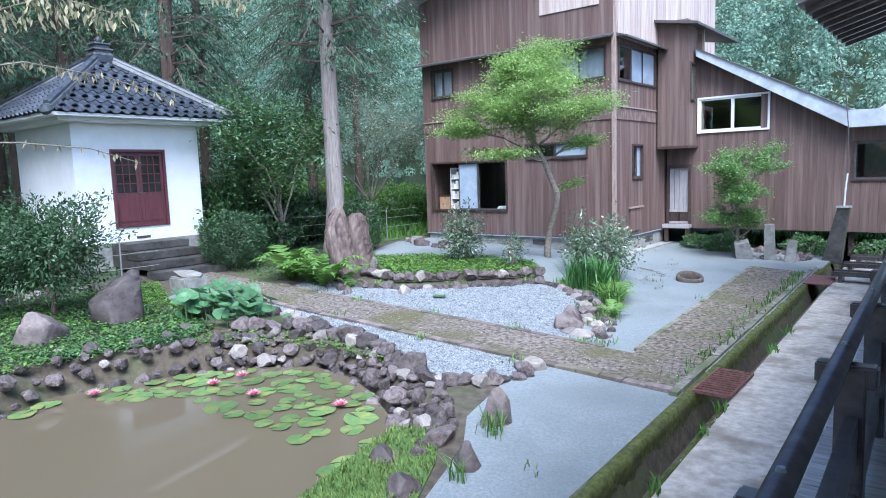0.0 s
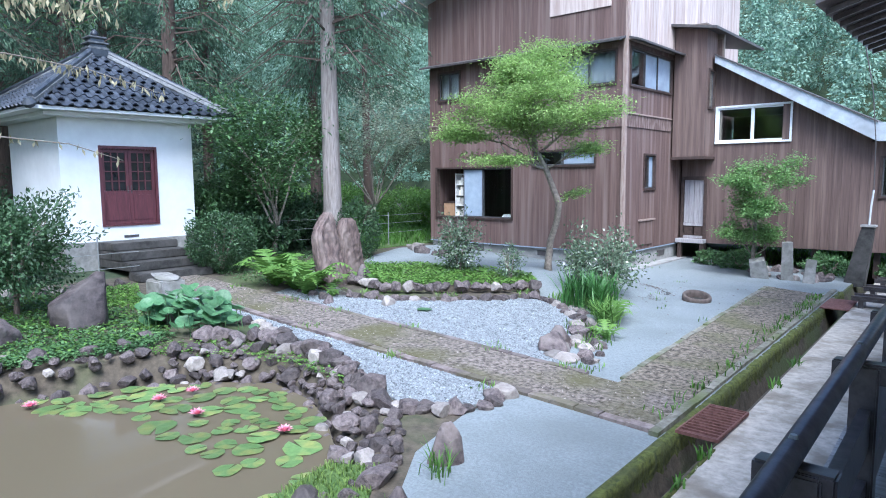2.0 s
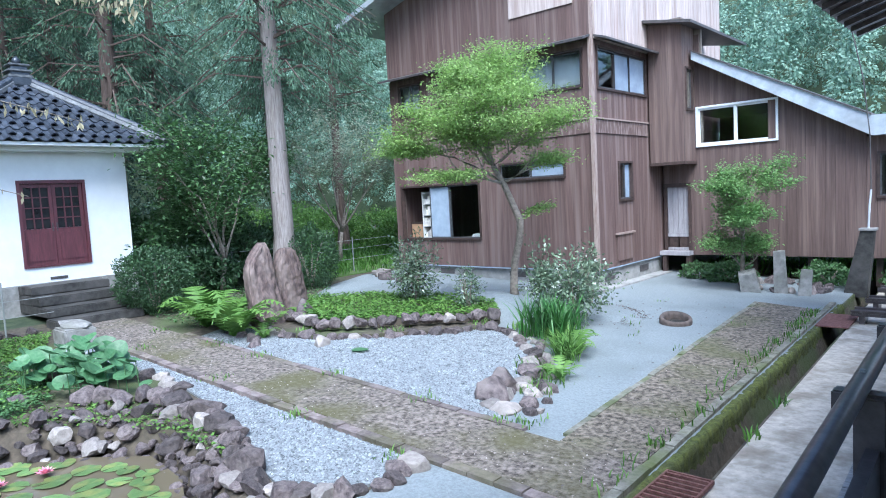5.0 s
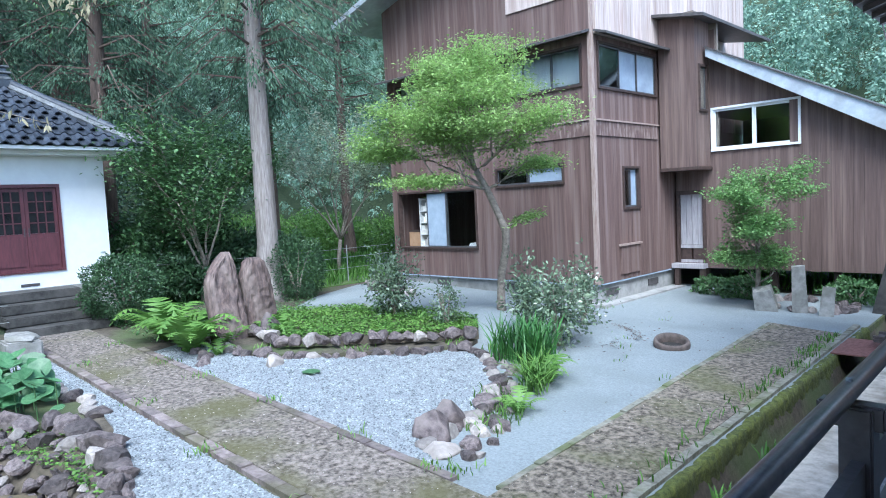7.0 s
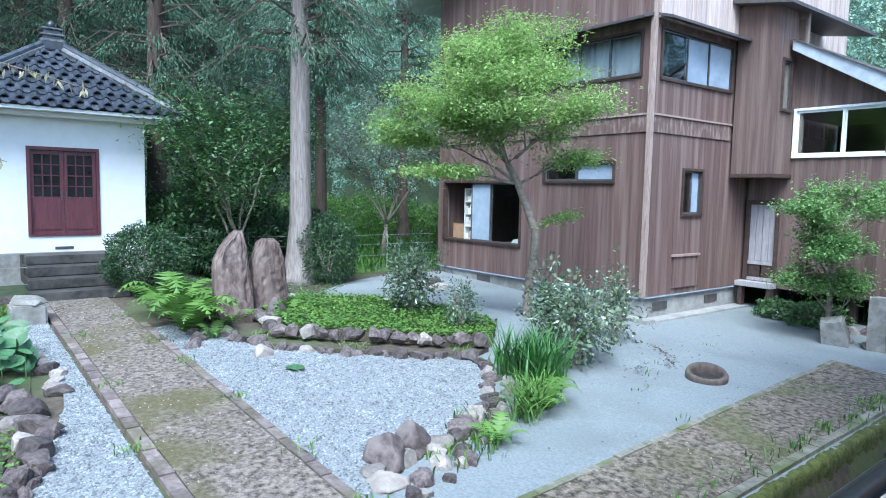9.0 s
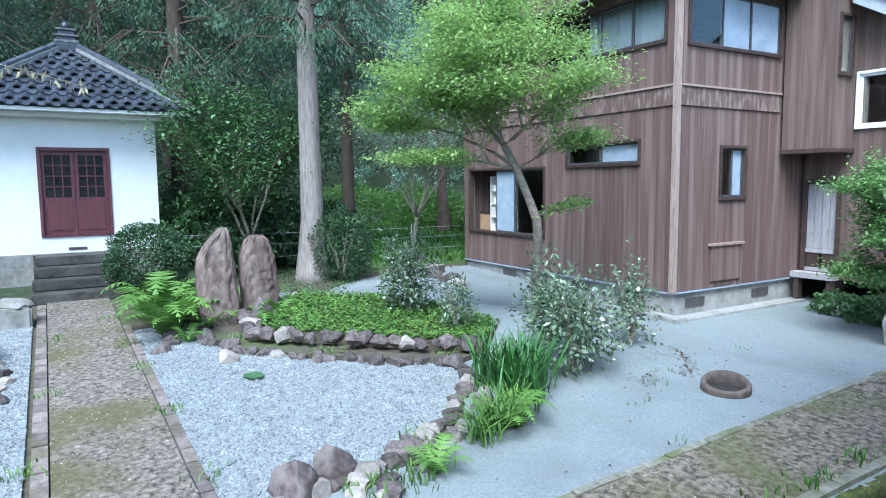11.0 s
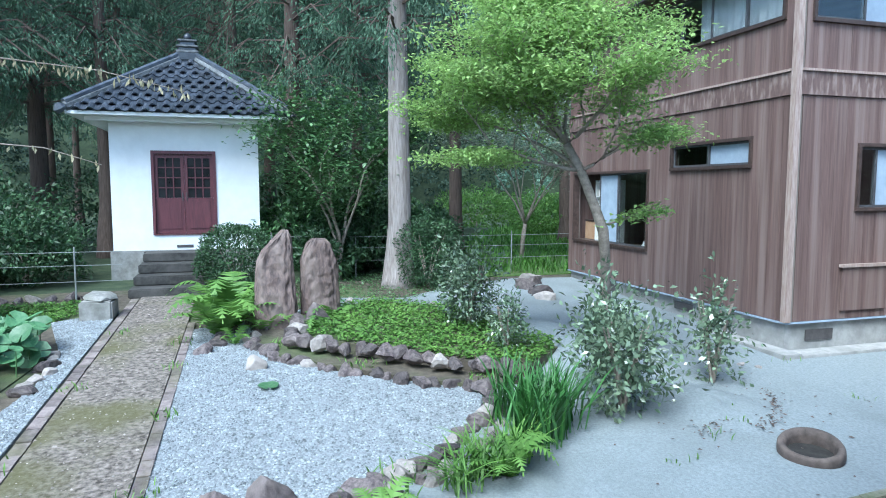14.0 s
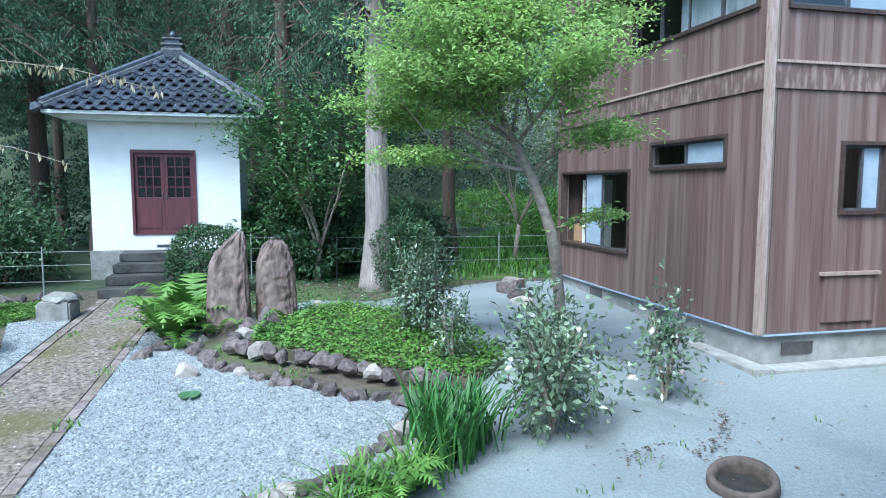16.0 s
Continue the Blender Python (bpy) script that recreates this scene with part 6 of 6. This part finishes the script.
groundcover("bank_cover", [(-8.6, 4.9), (-8.9, 3.4), (-9.6, 3.0), (-9.6, 5.2), (-9.0, 5.6)], 3000, 0.05, 0.02, "small-leaved green cover between the bank stones", M_LEAF)
groundcover("bank_cover", [(-5.6, 6.05), (-6.6, 6.35), (-7.6, 6.4), (-8.3, 6.0), (-8.9, 5.1), (-8.4, 4.9), (-7.6, 5.7), (-6.6, 6.0)], 900, 0.05, -0.02, "sparse small weeds between the bank stones", M_FERN)
groundcover("bank_cover", [(-13.2, 4.6), (-12.0, 5.6), (-10.4, 6.0), (-11.4, 6.15), (-13.2, 6.9)], 2600, 0.055, 0.01, "small-leaved green cover before the stone wall", M_FERN)
groundcover("shade_cover", [(-13.2, 8.7), (-11.4, 8.7), (-11.2, 11.0), (-12.2, 12.6), (-14.6, 14.6), (-15.4, 11.0), (-14.6, 9.6)], 3600, 0.055, 0.0, "sparse green cover below the cedars", M_LEAF)
BANK_R = [(-3.6, 2.4), (-3.95, 3.6), (-4.15, 4.5), (-3.75, 4.75), (-3.35, 4.2), (-2.95, 3.4), (-2.8, 2.2)]
patch("bank_moss", BANK_R, 0.02, M_GRASSGROUND, "mossy grass at the pond's near edge", "grass", thick=0.3)
blades("bank_grass", scatter(BANK_R, 3500, 0.02), "short green grass at the pond's near edge", M_MOSSGRASS, 0.06, 0.01)
FIELD = [(-14.2, 14.2), (-14.2, 17.5), (-14.0, 24.0), (-20.0, 25.0), (-27.0, 21.0), (-20.0, 15.5)]
patch("field", FIELD, 0.03, M_GRASSGROUND, "bright green meadow behind the house", "grass")
blades("field_grass", scatter(FIELD, 9000, 0.03), "bright green meadow grass", M_GRASS, 0.28, 0.03)
blades("wing_grass", [(random.uniform(-6.8, 3), random.uniform(20.8, 27), 0.06) for _ in range(3500)], "bright green grass under and behind the wing", M_GRASS, 0.35, 0.035)
blades("walk_weeds", [q for y in np.arange(7.6, 16.5, 0.3) for q in clump(-2.4 + skew(y) + random.uniform(-0.06, 0.05), y, 0.07, random.choice((4, 8, 22)), 0.04)], "tufts of weeds along the drain kerb", M_GRASS, 0.13, 0.016)
blades("drain_weeds", [q for y in (6.2, 6.9, 9.6, 10.8, 4.9) for q in [(-1.72 + skew(y) + random.gauss(0, 0.03), y + random.gauss(0, 0.08), -0.005) for _ in range(14)]], "pale weed tufts in the drain", M_GRASS, 0.16, 0.02)
blades("gravel_weeds", [q for x, y in ((-4.0, 8.45), (-5.2, 8.4), (-6.9, 8.4), (-8.6, 8.3), (-4.3, 7.05), (-6.0, 7.1), (-8.0, 7.3), (-3.8, 8.5), (-9.8, 8.3), (-10.6, 7.4), (-11.6, 8.2)) for q in clump(x, y, 0.1, 26, 0.03)],
       "small weed tufts along the path", M_FERN, 0.09, 0.016)
for x, y, n in ((-5.75, 12.2, 120), (-5.4, 11.95, 120), (-5.9, 11.9, 80), (-5.25, 11.75, 60)):
    blades("iris", clump(x, y, 0.13, n, 0.03), "clump of tall green iris leaves in the stone bed", M_IRIS, 0.72, 0.03, "plant", "", 0.5)
for x, y in ((-4.9, 11.2), (-4.75, 10.9), (-5.1, 11.5)):
    blades("sedge", clump(x, y, 0.1, 70, 0.02), "arching pale green sedge in the stone bed", M_FERN, 0.45, 0.02, "plant", "", 1.0)
blades("bed_weeds", [q for x, y in ((-4.6, 10.2), (-4.3, 9.5), (-4.35, 9.9), (-4.9, 10.4), (-6.4, 12.2), (-7.1, 12.0), (-8.0, 10.6), (-9.2, 9.75)) for q in clump(x, y, 0.13, 45, 0.02)], "low weeds between the stones", M_FERN, 0.16, 0.02)
blades("rock_grass", clump(-3.3, 5.0, 0.07, 36, 0.01) + clump(-3.0, 4.05, 0.05, 20, 0.01), "thin green grass beside the pointed stone", M_GRASS, 0.3, 0.014)


def fern(x, y, r, n, label, z=None):
    """Arching fronds, each with pairs of leaflets."""
    z = slope(x) if z is None else z
    own = thing("fern", (x, y, z), label, "fern", "garden ferns")
    for k in range(n):
        a = 6.283 * k / n + random.uniform(-0.3, 0.3)
        L = r * random.uniform(0.6, 1.2)
        lift = random.uniform(1.2, 2.6)
        pts = []
        for i in range(13):
            t = i / 12
            pts.append((x + math.cos(a) * L * t, y + math.sin(a) * L * t, z + L * (lift * t - (lift - 0.45) * t * t)))
        v, f = [tuple(p) for p in pts], []
        for i in range(12):
            p, q = Vector(pts[i]), Vector(pts[i + 1])
            g = (q - p).normalized()
            e = g.cross(Vector((0, 0, 1))).normalized()
            w = 0.16 * L / 0.6 * math.sin(math.pi * min(1.0, 0.18 + i / 13.0)) + 0.01
            for sgn in (-1, 1):
                v.append(tuple(p.lerp(q, 0.75) + e * sgn * w + g * w * 0.35 - Vector((0, 0, 0.18 * w))))
                f.append((i, i + 1, len(v) - 1) if sgn < 0 else (i + 1, i, len(v) - 1))
        solid("frond", v, f, M_FERN, own)
    return own


for x, y, r, n in ((-10.1, 8.85, 0.9, 16), (-11.3, 8.95, 0.85, 15), (-10.7, 9.0, 0.95, 14), (-11.3, 10.3, 0.6, 9), (-10.3, 10.6, 0.5, 8), (-4.8, 11.35, 0.45, 10), (-4.35, 10.15, 0.35, 8), (-10.2, 9.5, 0.5, 9), (-10.1, 10.35, 0.4, 8), (-11.4, 9.6, 0.5, 8), (-9.6, 9.05, 0.35, 7), (-9.7, 10.2, 0.45, 8)):
    fern(x, y, r, n, "light green fern with arching fronds")


# ---- pond plants ----
def pad_mesh(seed, cup=0.0):
    r = random.Random(seed)
    v = [(0, 0, -cup * 0.5)]
    n = 20
    for ring in (0.55, 1.0):
        for k in range(n):
            a = 0.12 + (6.283 - 0.24) * k / (n - 1)
            w = 1 + 0.06 * math.sin(3 * a + seed) + 0.03 * math.sin(7 * a)
            v.append((math.cos(a) * ring * w * 0.5, math.sin(a) * ring * w * 0.5, cup * (ring - 0.5) + 0.012 * math.sin(5 * a + seed) * ring))
    f = [(0, 1 + k, 2 + k) for k in range(n - 1)] + [(1 + k, 1 + n + k, 2 + n + k, 2 + k) for k in range(n - 1)]
    me = bpy.data.meshes.new("lily_pad")
    me.from_pydata(v, [], f)
    me.materials.append(M_PAD if not cup else M_LOTUS)
    me.polygons.foreach_set("use_smooth", [True] * len(f))
    return me


PADS = [pad_mesh(k) for k in range(4)]
PAD_ZONE = [(-4.55, 4.75), (-5.4, 5.3), (-6.7, 5.68), (-7.7, 5.1), (-8.2, 4.3), (-8.55, 3.5), (-8.0, 3.5), (-7.3, 3.95), (-6.5, 4.05), (-5.9, 3.95), (-4.85, 4.2)]
placed = []
tries = 0
while len(placed) < 105 and tries < 4000:
    tries += 1
    p = scatter(PAD_ZONE, 1)[0]
    s = random.uniform(0.2, 0.44)
    if all((p[0] - q[0]) ** 2 + (p[1] - q[1]) ** 2 > (0.47 * (s + q[2])) ** 2 for q in placed):
        placed.append((p[0], p[1], s))
placed += [(-4.3, 4.35, 0.28), (-4.15, 3.7, 0.3), (-4.2, 3.9, 0.28), (-4.05, 3.95, 0.24), (-5.0, 4.0, 0.26), (-8.45, 2.9, 0.34), (-8.3, 2.6, 0.3)]
for x, y, s in placed:
    ob = new("lily_pad", random.choice(PADS))
    ob.matrix_basis = pose(x, y, -0.054 + random.uniform(0, 0.012), random.uniform(-3, 3), random.uniform(-3, 3), random.uniform(0, 360)) @ Matrix.Diagonal((s, s, s, 1))
    tagged(ob, "round green lily pad floating on the pond", "lily pad", "lily pads")


def flower(x, y, s=0.13):
    own = thing("water_lily", (x, y, -0.05), "pink water lily in flower on the pond", "flower", "water lilies")
    for ring, (n, tilt, L) in enumerate(((9, 25, 1.0), (7, 50, 0.85), (5, 75, 0.65))):
        for k in range(n):
            a = 6.283 * (k + 0.5 * ring) / n
            d = np.array([[math.cos(a) * math.cos(radians(tilt)), math.sin(a) * math.cos(radians(tilt)), math.sin(radians(tilt))]])
            nm = np.array([[-math.cos(a) * math.sin(radians(tilt)), -math.sin(a) * math.sin(radians(tilt)), math.cos(radians(tilt))]])
            lv, lf = leaves(np.array([[x, y, -0.03]]) + d * s * L * 0.5, d, nm, s * L, s * 0.4)
            array_mesh("petal", lv, lf, M_PINK, own)


for x, y in ((-7.32, 4.48), (-6.51, 4.53), (-5.33, 4.87), (-8.25, 3.39), (-7.3, 4.9)):
    flower(x, y, 0.11)
LOT = [pad_mesh(20 + k, 0.11) for k in range(3)]
lotus = thing("lotus_plant", (-9.2, 6.1, 0.27), "bed of broad green lotus leaves on tall stalks", "lotus")
spots = 0
LOTUS_ZONE = [(-8.1, 6.5), (-8.6, 5.7), (-9.5, 5.3), (-10.2, 5.6), (-10.4, 6.3), (-9.5, 6.65)]
for x, y, z in scatter(LOTUS_ZONE, 95):
    h = random.uniform(0.1, 0.48)
    ob = new("lotus_leaf", random.choice(LOT))
    s = random.uniform(0.16, 0.33)
    ob.parent, ob.matrix_parent_inverse = lotus, lotus.matrix_basis.inverted()
    ob.matrix_basis = pose(x, y, z + h, random.uniform(-30, 30), random.uniform(-10, 48), 0) @ pose(0, 0, 0, 0, 0, random.uniform(0, 360)) @ Matrix.Diagonal((s, s, s, 1))
    if h > 0.3:
        solid("stalk", *tube([(x + 0.05, y, z - 0.03), (x, y, z + h - 0.02)], [0.008, 0.006], 5), M_LEAF, lotus)
patch("lotus_soil", LOTUS_ZONE, 0.02, M_SOIL, "wet dark soil under the lotus leaves", "soil")
leaf_ob = new("weed_leaf", LOT[0])
leaf_ob.matrix_basis = pose(-7.55, 9.45, 0.27, 0, 0, 0) @ Matrix.Diagonal((0.3, 0.24, 0.2, 1))
tagged(leaf_ob, "single light green leaf lying on the gravel", "leaf")


# ---- wire fence ----
fence = thing("wire_fence", (-13.55, 5, 0.46), "low wire fence on thin posts before the cedars", "fence")
RUN = [(-13.3, 0.5), (-13.3, 7.0)]
RUN2 = [(-15.2, 9.8), (-14.6, 13.5), (-14.6, 17.0)]
for run in (RUN, RUN2):
    for p in along(run, 1.9):
        solid("fence_post", *tube([(p.x, p.y, slope(p.x) - 0.05), (p.x, p.y, slope(p.x) + 1.05)], [0.016, 0.014], 6), M_WIRE, fence)
    for h in (0.4, 0.7, 0.95):
        solid("fence_wire", *tube([(x, y, slope(x) + h) for x, y in run], [0.006] * len(run), 5), M_WIRE, fence)


# ---- cedars ----
def cedar_parts(seed, h, r0, first, reach, sprays, bark):
    """Trunk and hanging crown of a cedar at the origin."""
    rr = random.Random(seed)
    pts, rad = [], []
    for i in range(12):
        t = i / 11
        pts.append((0.05 * math.sin(seed + 3 * t), 0.05 * math.cos(seed + 2 * t), -0.15 + t * h))
        rad.append(r0 * (1 - 0.75 * t) + (0.12 * r0 / 0.25 if i == 0 else 0))
    rad[0] = r0 * 1.75
    pts[1:1] = [(0, 0, 0.2), (0.02, 0, 0.7)]
    rad[1:1] = [r0 * 1.35, r0 * 1.1]
    tr = tube(pts, rad, 12)
    tubes, cs, ds = [], [], []
    for k in range(sprays):
        t = rr.random() ** 1.35
        z = first + (h - first) * t
        a = rr.uniform(0, 6.283)
        L = reach * (1 - 0.75 * t) * rr.uniform(0.6, 1.15)
        e = Vector((math.cos(a), math.sin(a), 0))
        b = [Vector((0, 0, z)), Vector((0, 0, z)) + e * L * 0.5 + Vector((0, 0, 0.05 * L)), Vector((0, 0, z)) + e * L + Vector((0, 0, -0.28 * L))]
        tubes.append(tube(b, [0.035, 0.022, 0.008], 4))
        for i in range(9):
            s = 0.3 + 0.7 * i / 8
            p = b[0].lerp(b[1], s * 2) if s < 0.5 else b[1].lerp(b[2], s * 2 - 1)
            p = p + Vector((rr.gauss(0, 0.16), rr.gauss(0, 0.16), rr.gauss(-0.12, 0.12)))
            for _ in range(20):
                q = p + Vector((rr.gauss(0, 0.1), rr.gauss(0, 0.1), rr.gauss(-0.06, 0.11)))
                cs.append(tuple(q))
                ds.append(tuple((q - p) * 2.2 + e * 0.35 + Vector((0, 0, -0.45))))
    lv, lf = leaves(np.array(cs), np.array(ds), unit(len(cs)), RNG.uniform(0.08, 0.17, len(cs)), RNG.uniform(0.022, 0.042, len(cs)))
    return tr, merged(tubes), (lv, lf), bark


def cedar(x, y, data, name="cedar", label="tall cedar with grey fissured bark and drooping dark needles"):
    tr, br, (lv, lf), bark = data
    own = thing(name, (x, y, slope(max(x, -22))), label, "tree", "cedars")
    base = np.array((x, y, slope(max(x, -22))))
    solid("trunk", np.array(tr[0]) + base, tr[1], bark, own, smooth=True)
    tagged(solid("branchwork", np.array(br[0]) + base, br[1], M_BARK_DARK, own), kind="stuff")
    array_mesh("crown", lv + base, lf, M_NEEDLE, own)
    return own


main = cedar(-13.7, 12.42, cedar_parts(1, 17, 0.27, 5.2, 2.7, 150, M_BARK))
proto = [cedar(-17.6, 15.0, cedar_parts(2, 16, 0.2, 5.0, 2.5, 115, M_BARK_DARK)),
         cedar(-20.2, 19.8, cedar_parts(3, 17, 0.2, 5.4, 2.4, 110, M_BARK_DARK)),
         cedar(-18.6, 10.6, cedar_parts(4, 18, 0.28, 4.2, 2.9, 125, M_BARK_DARK))]
grid = random.Random(12)
# The last seven, south of the pond, are unseen: added to darken window reflections.
stands = [(-20.3, 12.6), (-19.6, 5.6), (-21.8, 8.9), (-18.2, 3.2), (-24.5, 11.2), (-22.3, 3.4), (-17.2, 0.4), (-20.8, 0.6), (-26.2, 8.2), (-27.0, 12.9), (-25.0, 5.2), (-15.6, -1.6), (-18.6, -2.8), (-23.8, -0.6),
          (-29.8, 10.4), (-29.2, 6.2), (-27.6, 2.4), (-33.0, 8.2), (-32.4, 3.8), (-22.0, -4.0), (-26.8, -3.0), (-35.5, 11.8), (-31.0, -1.4), (-36.0, 5.6), (-13.4, -4.5), (-38.0, 1.0), (-39.0, 9.0), (-34.5, -4.0), (-15.0, -10.0), (-10.5, -12.5), (-6.0, -14.5), (-1.0, -16.0), (4.0, -15.0), (-12.5, -15.5), (-3.5, -18.0)]
for k, (x, y) in enumerate(stands):
    copy_thing(proto[k % 3], pose(x, y, slope(max(x, -22)), 0, 0, grid.uniform(0, 360)))


# ---- wooded hillside ----
def far_woods():
    """Conifers in rounded clumps of sprays: full ones along the foot of the hillside, sparser ones above."""
    rr = np.random.default_rng(5)
    vs, fs, count, pts = ([], []), ([], []), [0, 0], []
    while len(pts) < 380:
        x, y = rr.uniform(-80, 14), rr.uniform(-8, 90)
        if 42 < y < 60 and x > -64 or -64 < x < -44 and y < 60:
            near = True
        elif len(pts) > 270 and hill(x, y) < 45 and (y > 42 or x < -44):
            near = False
        else:
            continue
        if near and any((x - p[0]) ** 2 + (y - p[1]) ** 2 < 3.2 for p in pts):
            continue
        pts.append((x, y, hill(x, y) + slope(max(x, -22)), near))
    for x, y, z, near in pts:
        h, r = rr.uniform(9, 14), rr.uniform(1.8, 2.7)
        clumps, per = (42, 40) if near else (24, 10)
        t = rr.random(clumps) ** 0.85
        a = rr.uniform(0, 6.283, clumps)
        rad = r * (1 - t) ** 0.7 * rr.uniform(0.7, 1.0, clumps)
        c = np.stack([x + rad * np.cos(a), y + rad * np.sin(a), z + h * (0.1 + 0.9 * t)], -1)
        c, a = np.repeat(c, per, 0), np.repeat(a, per)
        m = len(c)
        off = rr.normal(0, 1, (m, 3))
        off *= (rr.uniform(0.3, 0.55, clumps).repeat(per) / np.linalg.norm(off, axis=1))[:, None]
        off[:, 2] *= 0.8
        d = off * 1.2 + np.stack([np.cos(a) * 0.3, np.sin(a) * 0.3, np.full(m, -0.35)], -1)
        nm = off + rr.normal(0, 0.25, (m, 3)) + (0, 0, 0.2)
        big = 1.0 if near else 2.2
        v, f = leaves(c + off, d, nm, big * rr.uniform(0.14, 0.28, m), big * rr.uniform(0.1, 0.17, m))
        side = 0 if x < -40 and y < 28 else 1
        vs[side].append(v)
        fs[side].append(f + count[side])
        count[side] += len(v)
    return [(np.concatenate(a), np.concatenate(b)) for a, b in zip(vs, fs)]


shaded, hazy = far_woods()
tagged(array_mesh("cedar_woods", *shaded, M_NEEDLE_SHADED), "dense cedar woods behind the storehouse, forest shade painted into their colour", "woods", kind="stuff")
tagged(array_mesh("far_woods", *hazy, M_FARWOOD), "far hillside conifer woods with haze painted into their pale colour", "woods", kind="stuff")

# ---- litter on the yard ----
arc = [(-6.3 + 0.1 * i, 15.2 - 0.006 * i * i, slope(-5.5) + 0.03) for i in range(14)] + [(-5.9 + 0.09 * i, 14.3 - 0.01 * i * i, slope(-5.5) + 0.03) for i in range(10)]
lit = np.array([(x + random.gauss(0, 0.05), y + random.gauss(0, 0.05), z) for x, y, z in arc for _ in range(9)] + clump(-5.4, 13.9, 0.45, 60, 0.03) + clump(-6.0, 14.6, 0.4, 35, 0.03) + scatter([(-3.6, 9.0), (-3.6, 17), (-6.8, 17), (-6.0, 13)], 30, 0.025))
lv, lf = leaves(lit, unit(len(lit)) * (1, 1, 0.15), unit(len(lit)) * 0.4 + (0, 0, 1), 0.05 * RNG.uniform(0.5, 1.4, len(lit)), 0.025)
tagged(array_mesh("leaf_litter", lv, lf, M_BARK_DARK), "scattered dark dry leaves on the grey sand", "litter", kind="stuff")
blades("yard_weeds", [q for x, y in ((-5.3, 14.1), (-5.0, 13.6), (-5.8, 14.4), (-4.6, 12.9), (-3.7, 12.4), (-3.6, 14.6), (-6.9, 16.3), (-5.5, 16.0), (-2.6, 4.6), (-2.5, 3.6)) for q in clump(x, y, 0.09, 8, 0.02)], "sparse small weeds in the grey sand", M_FERN, 0.08, 0.014)
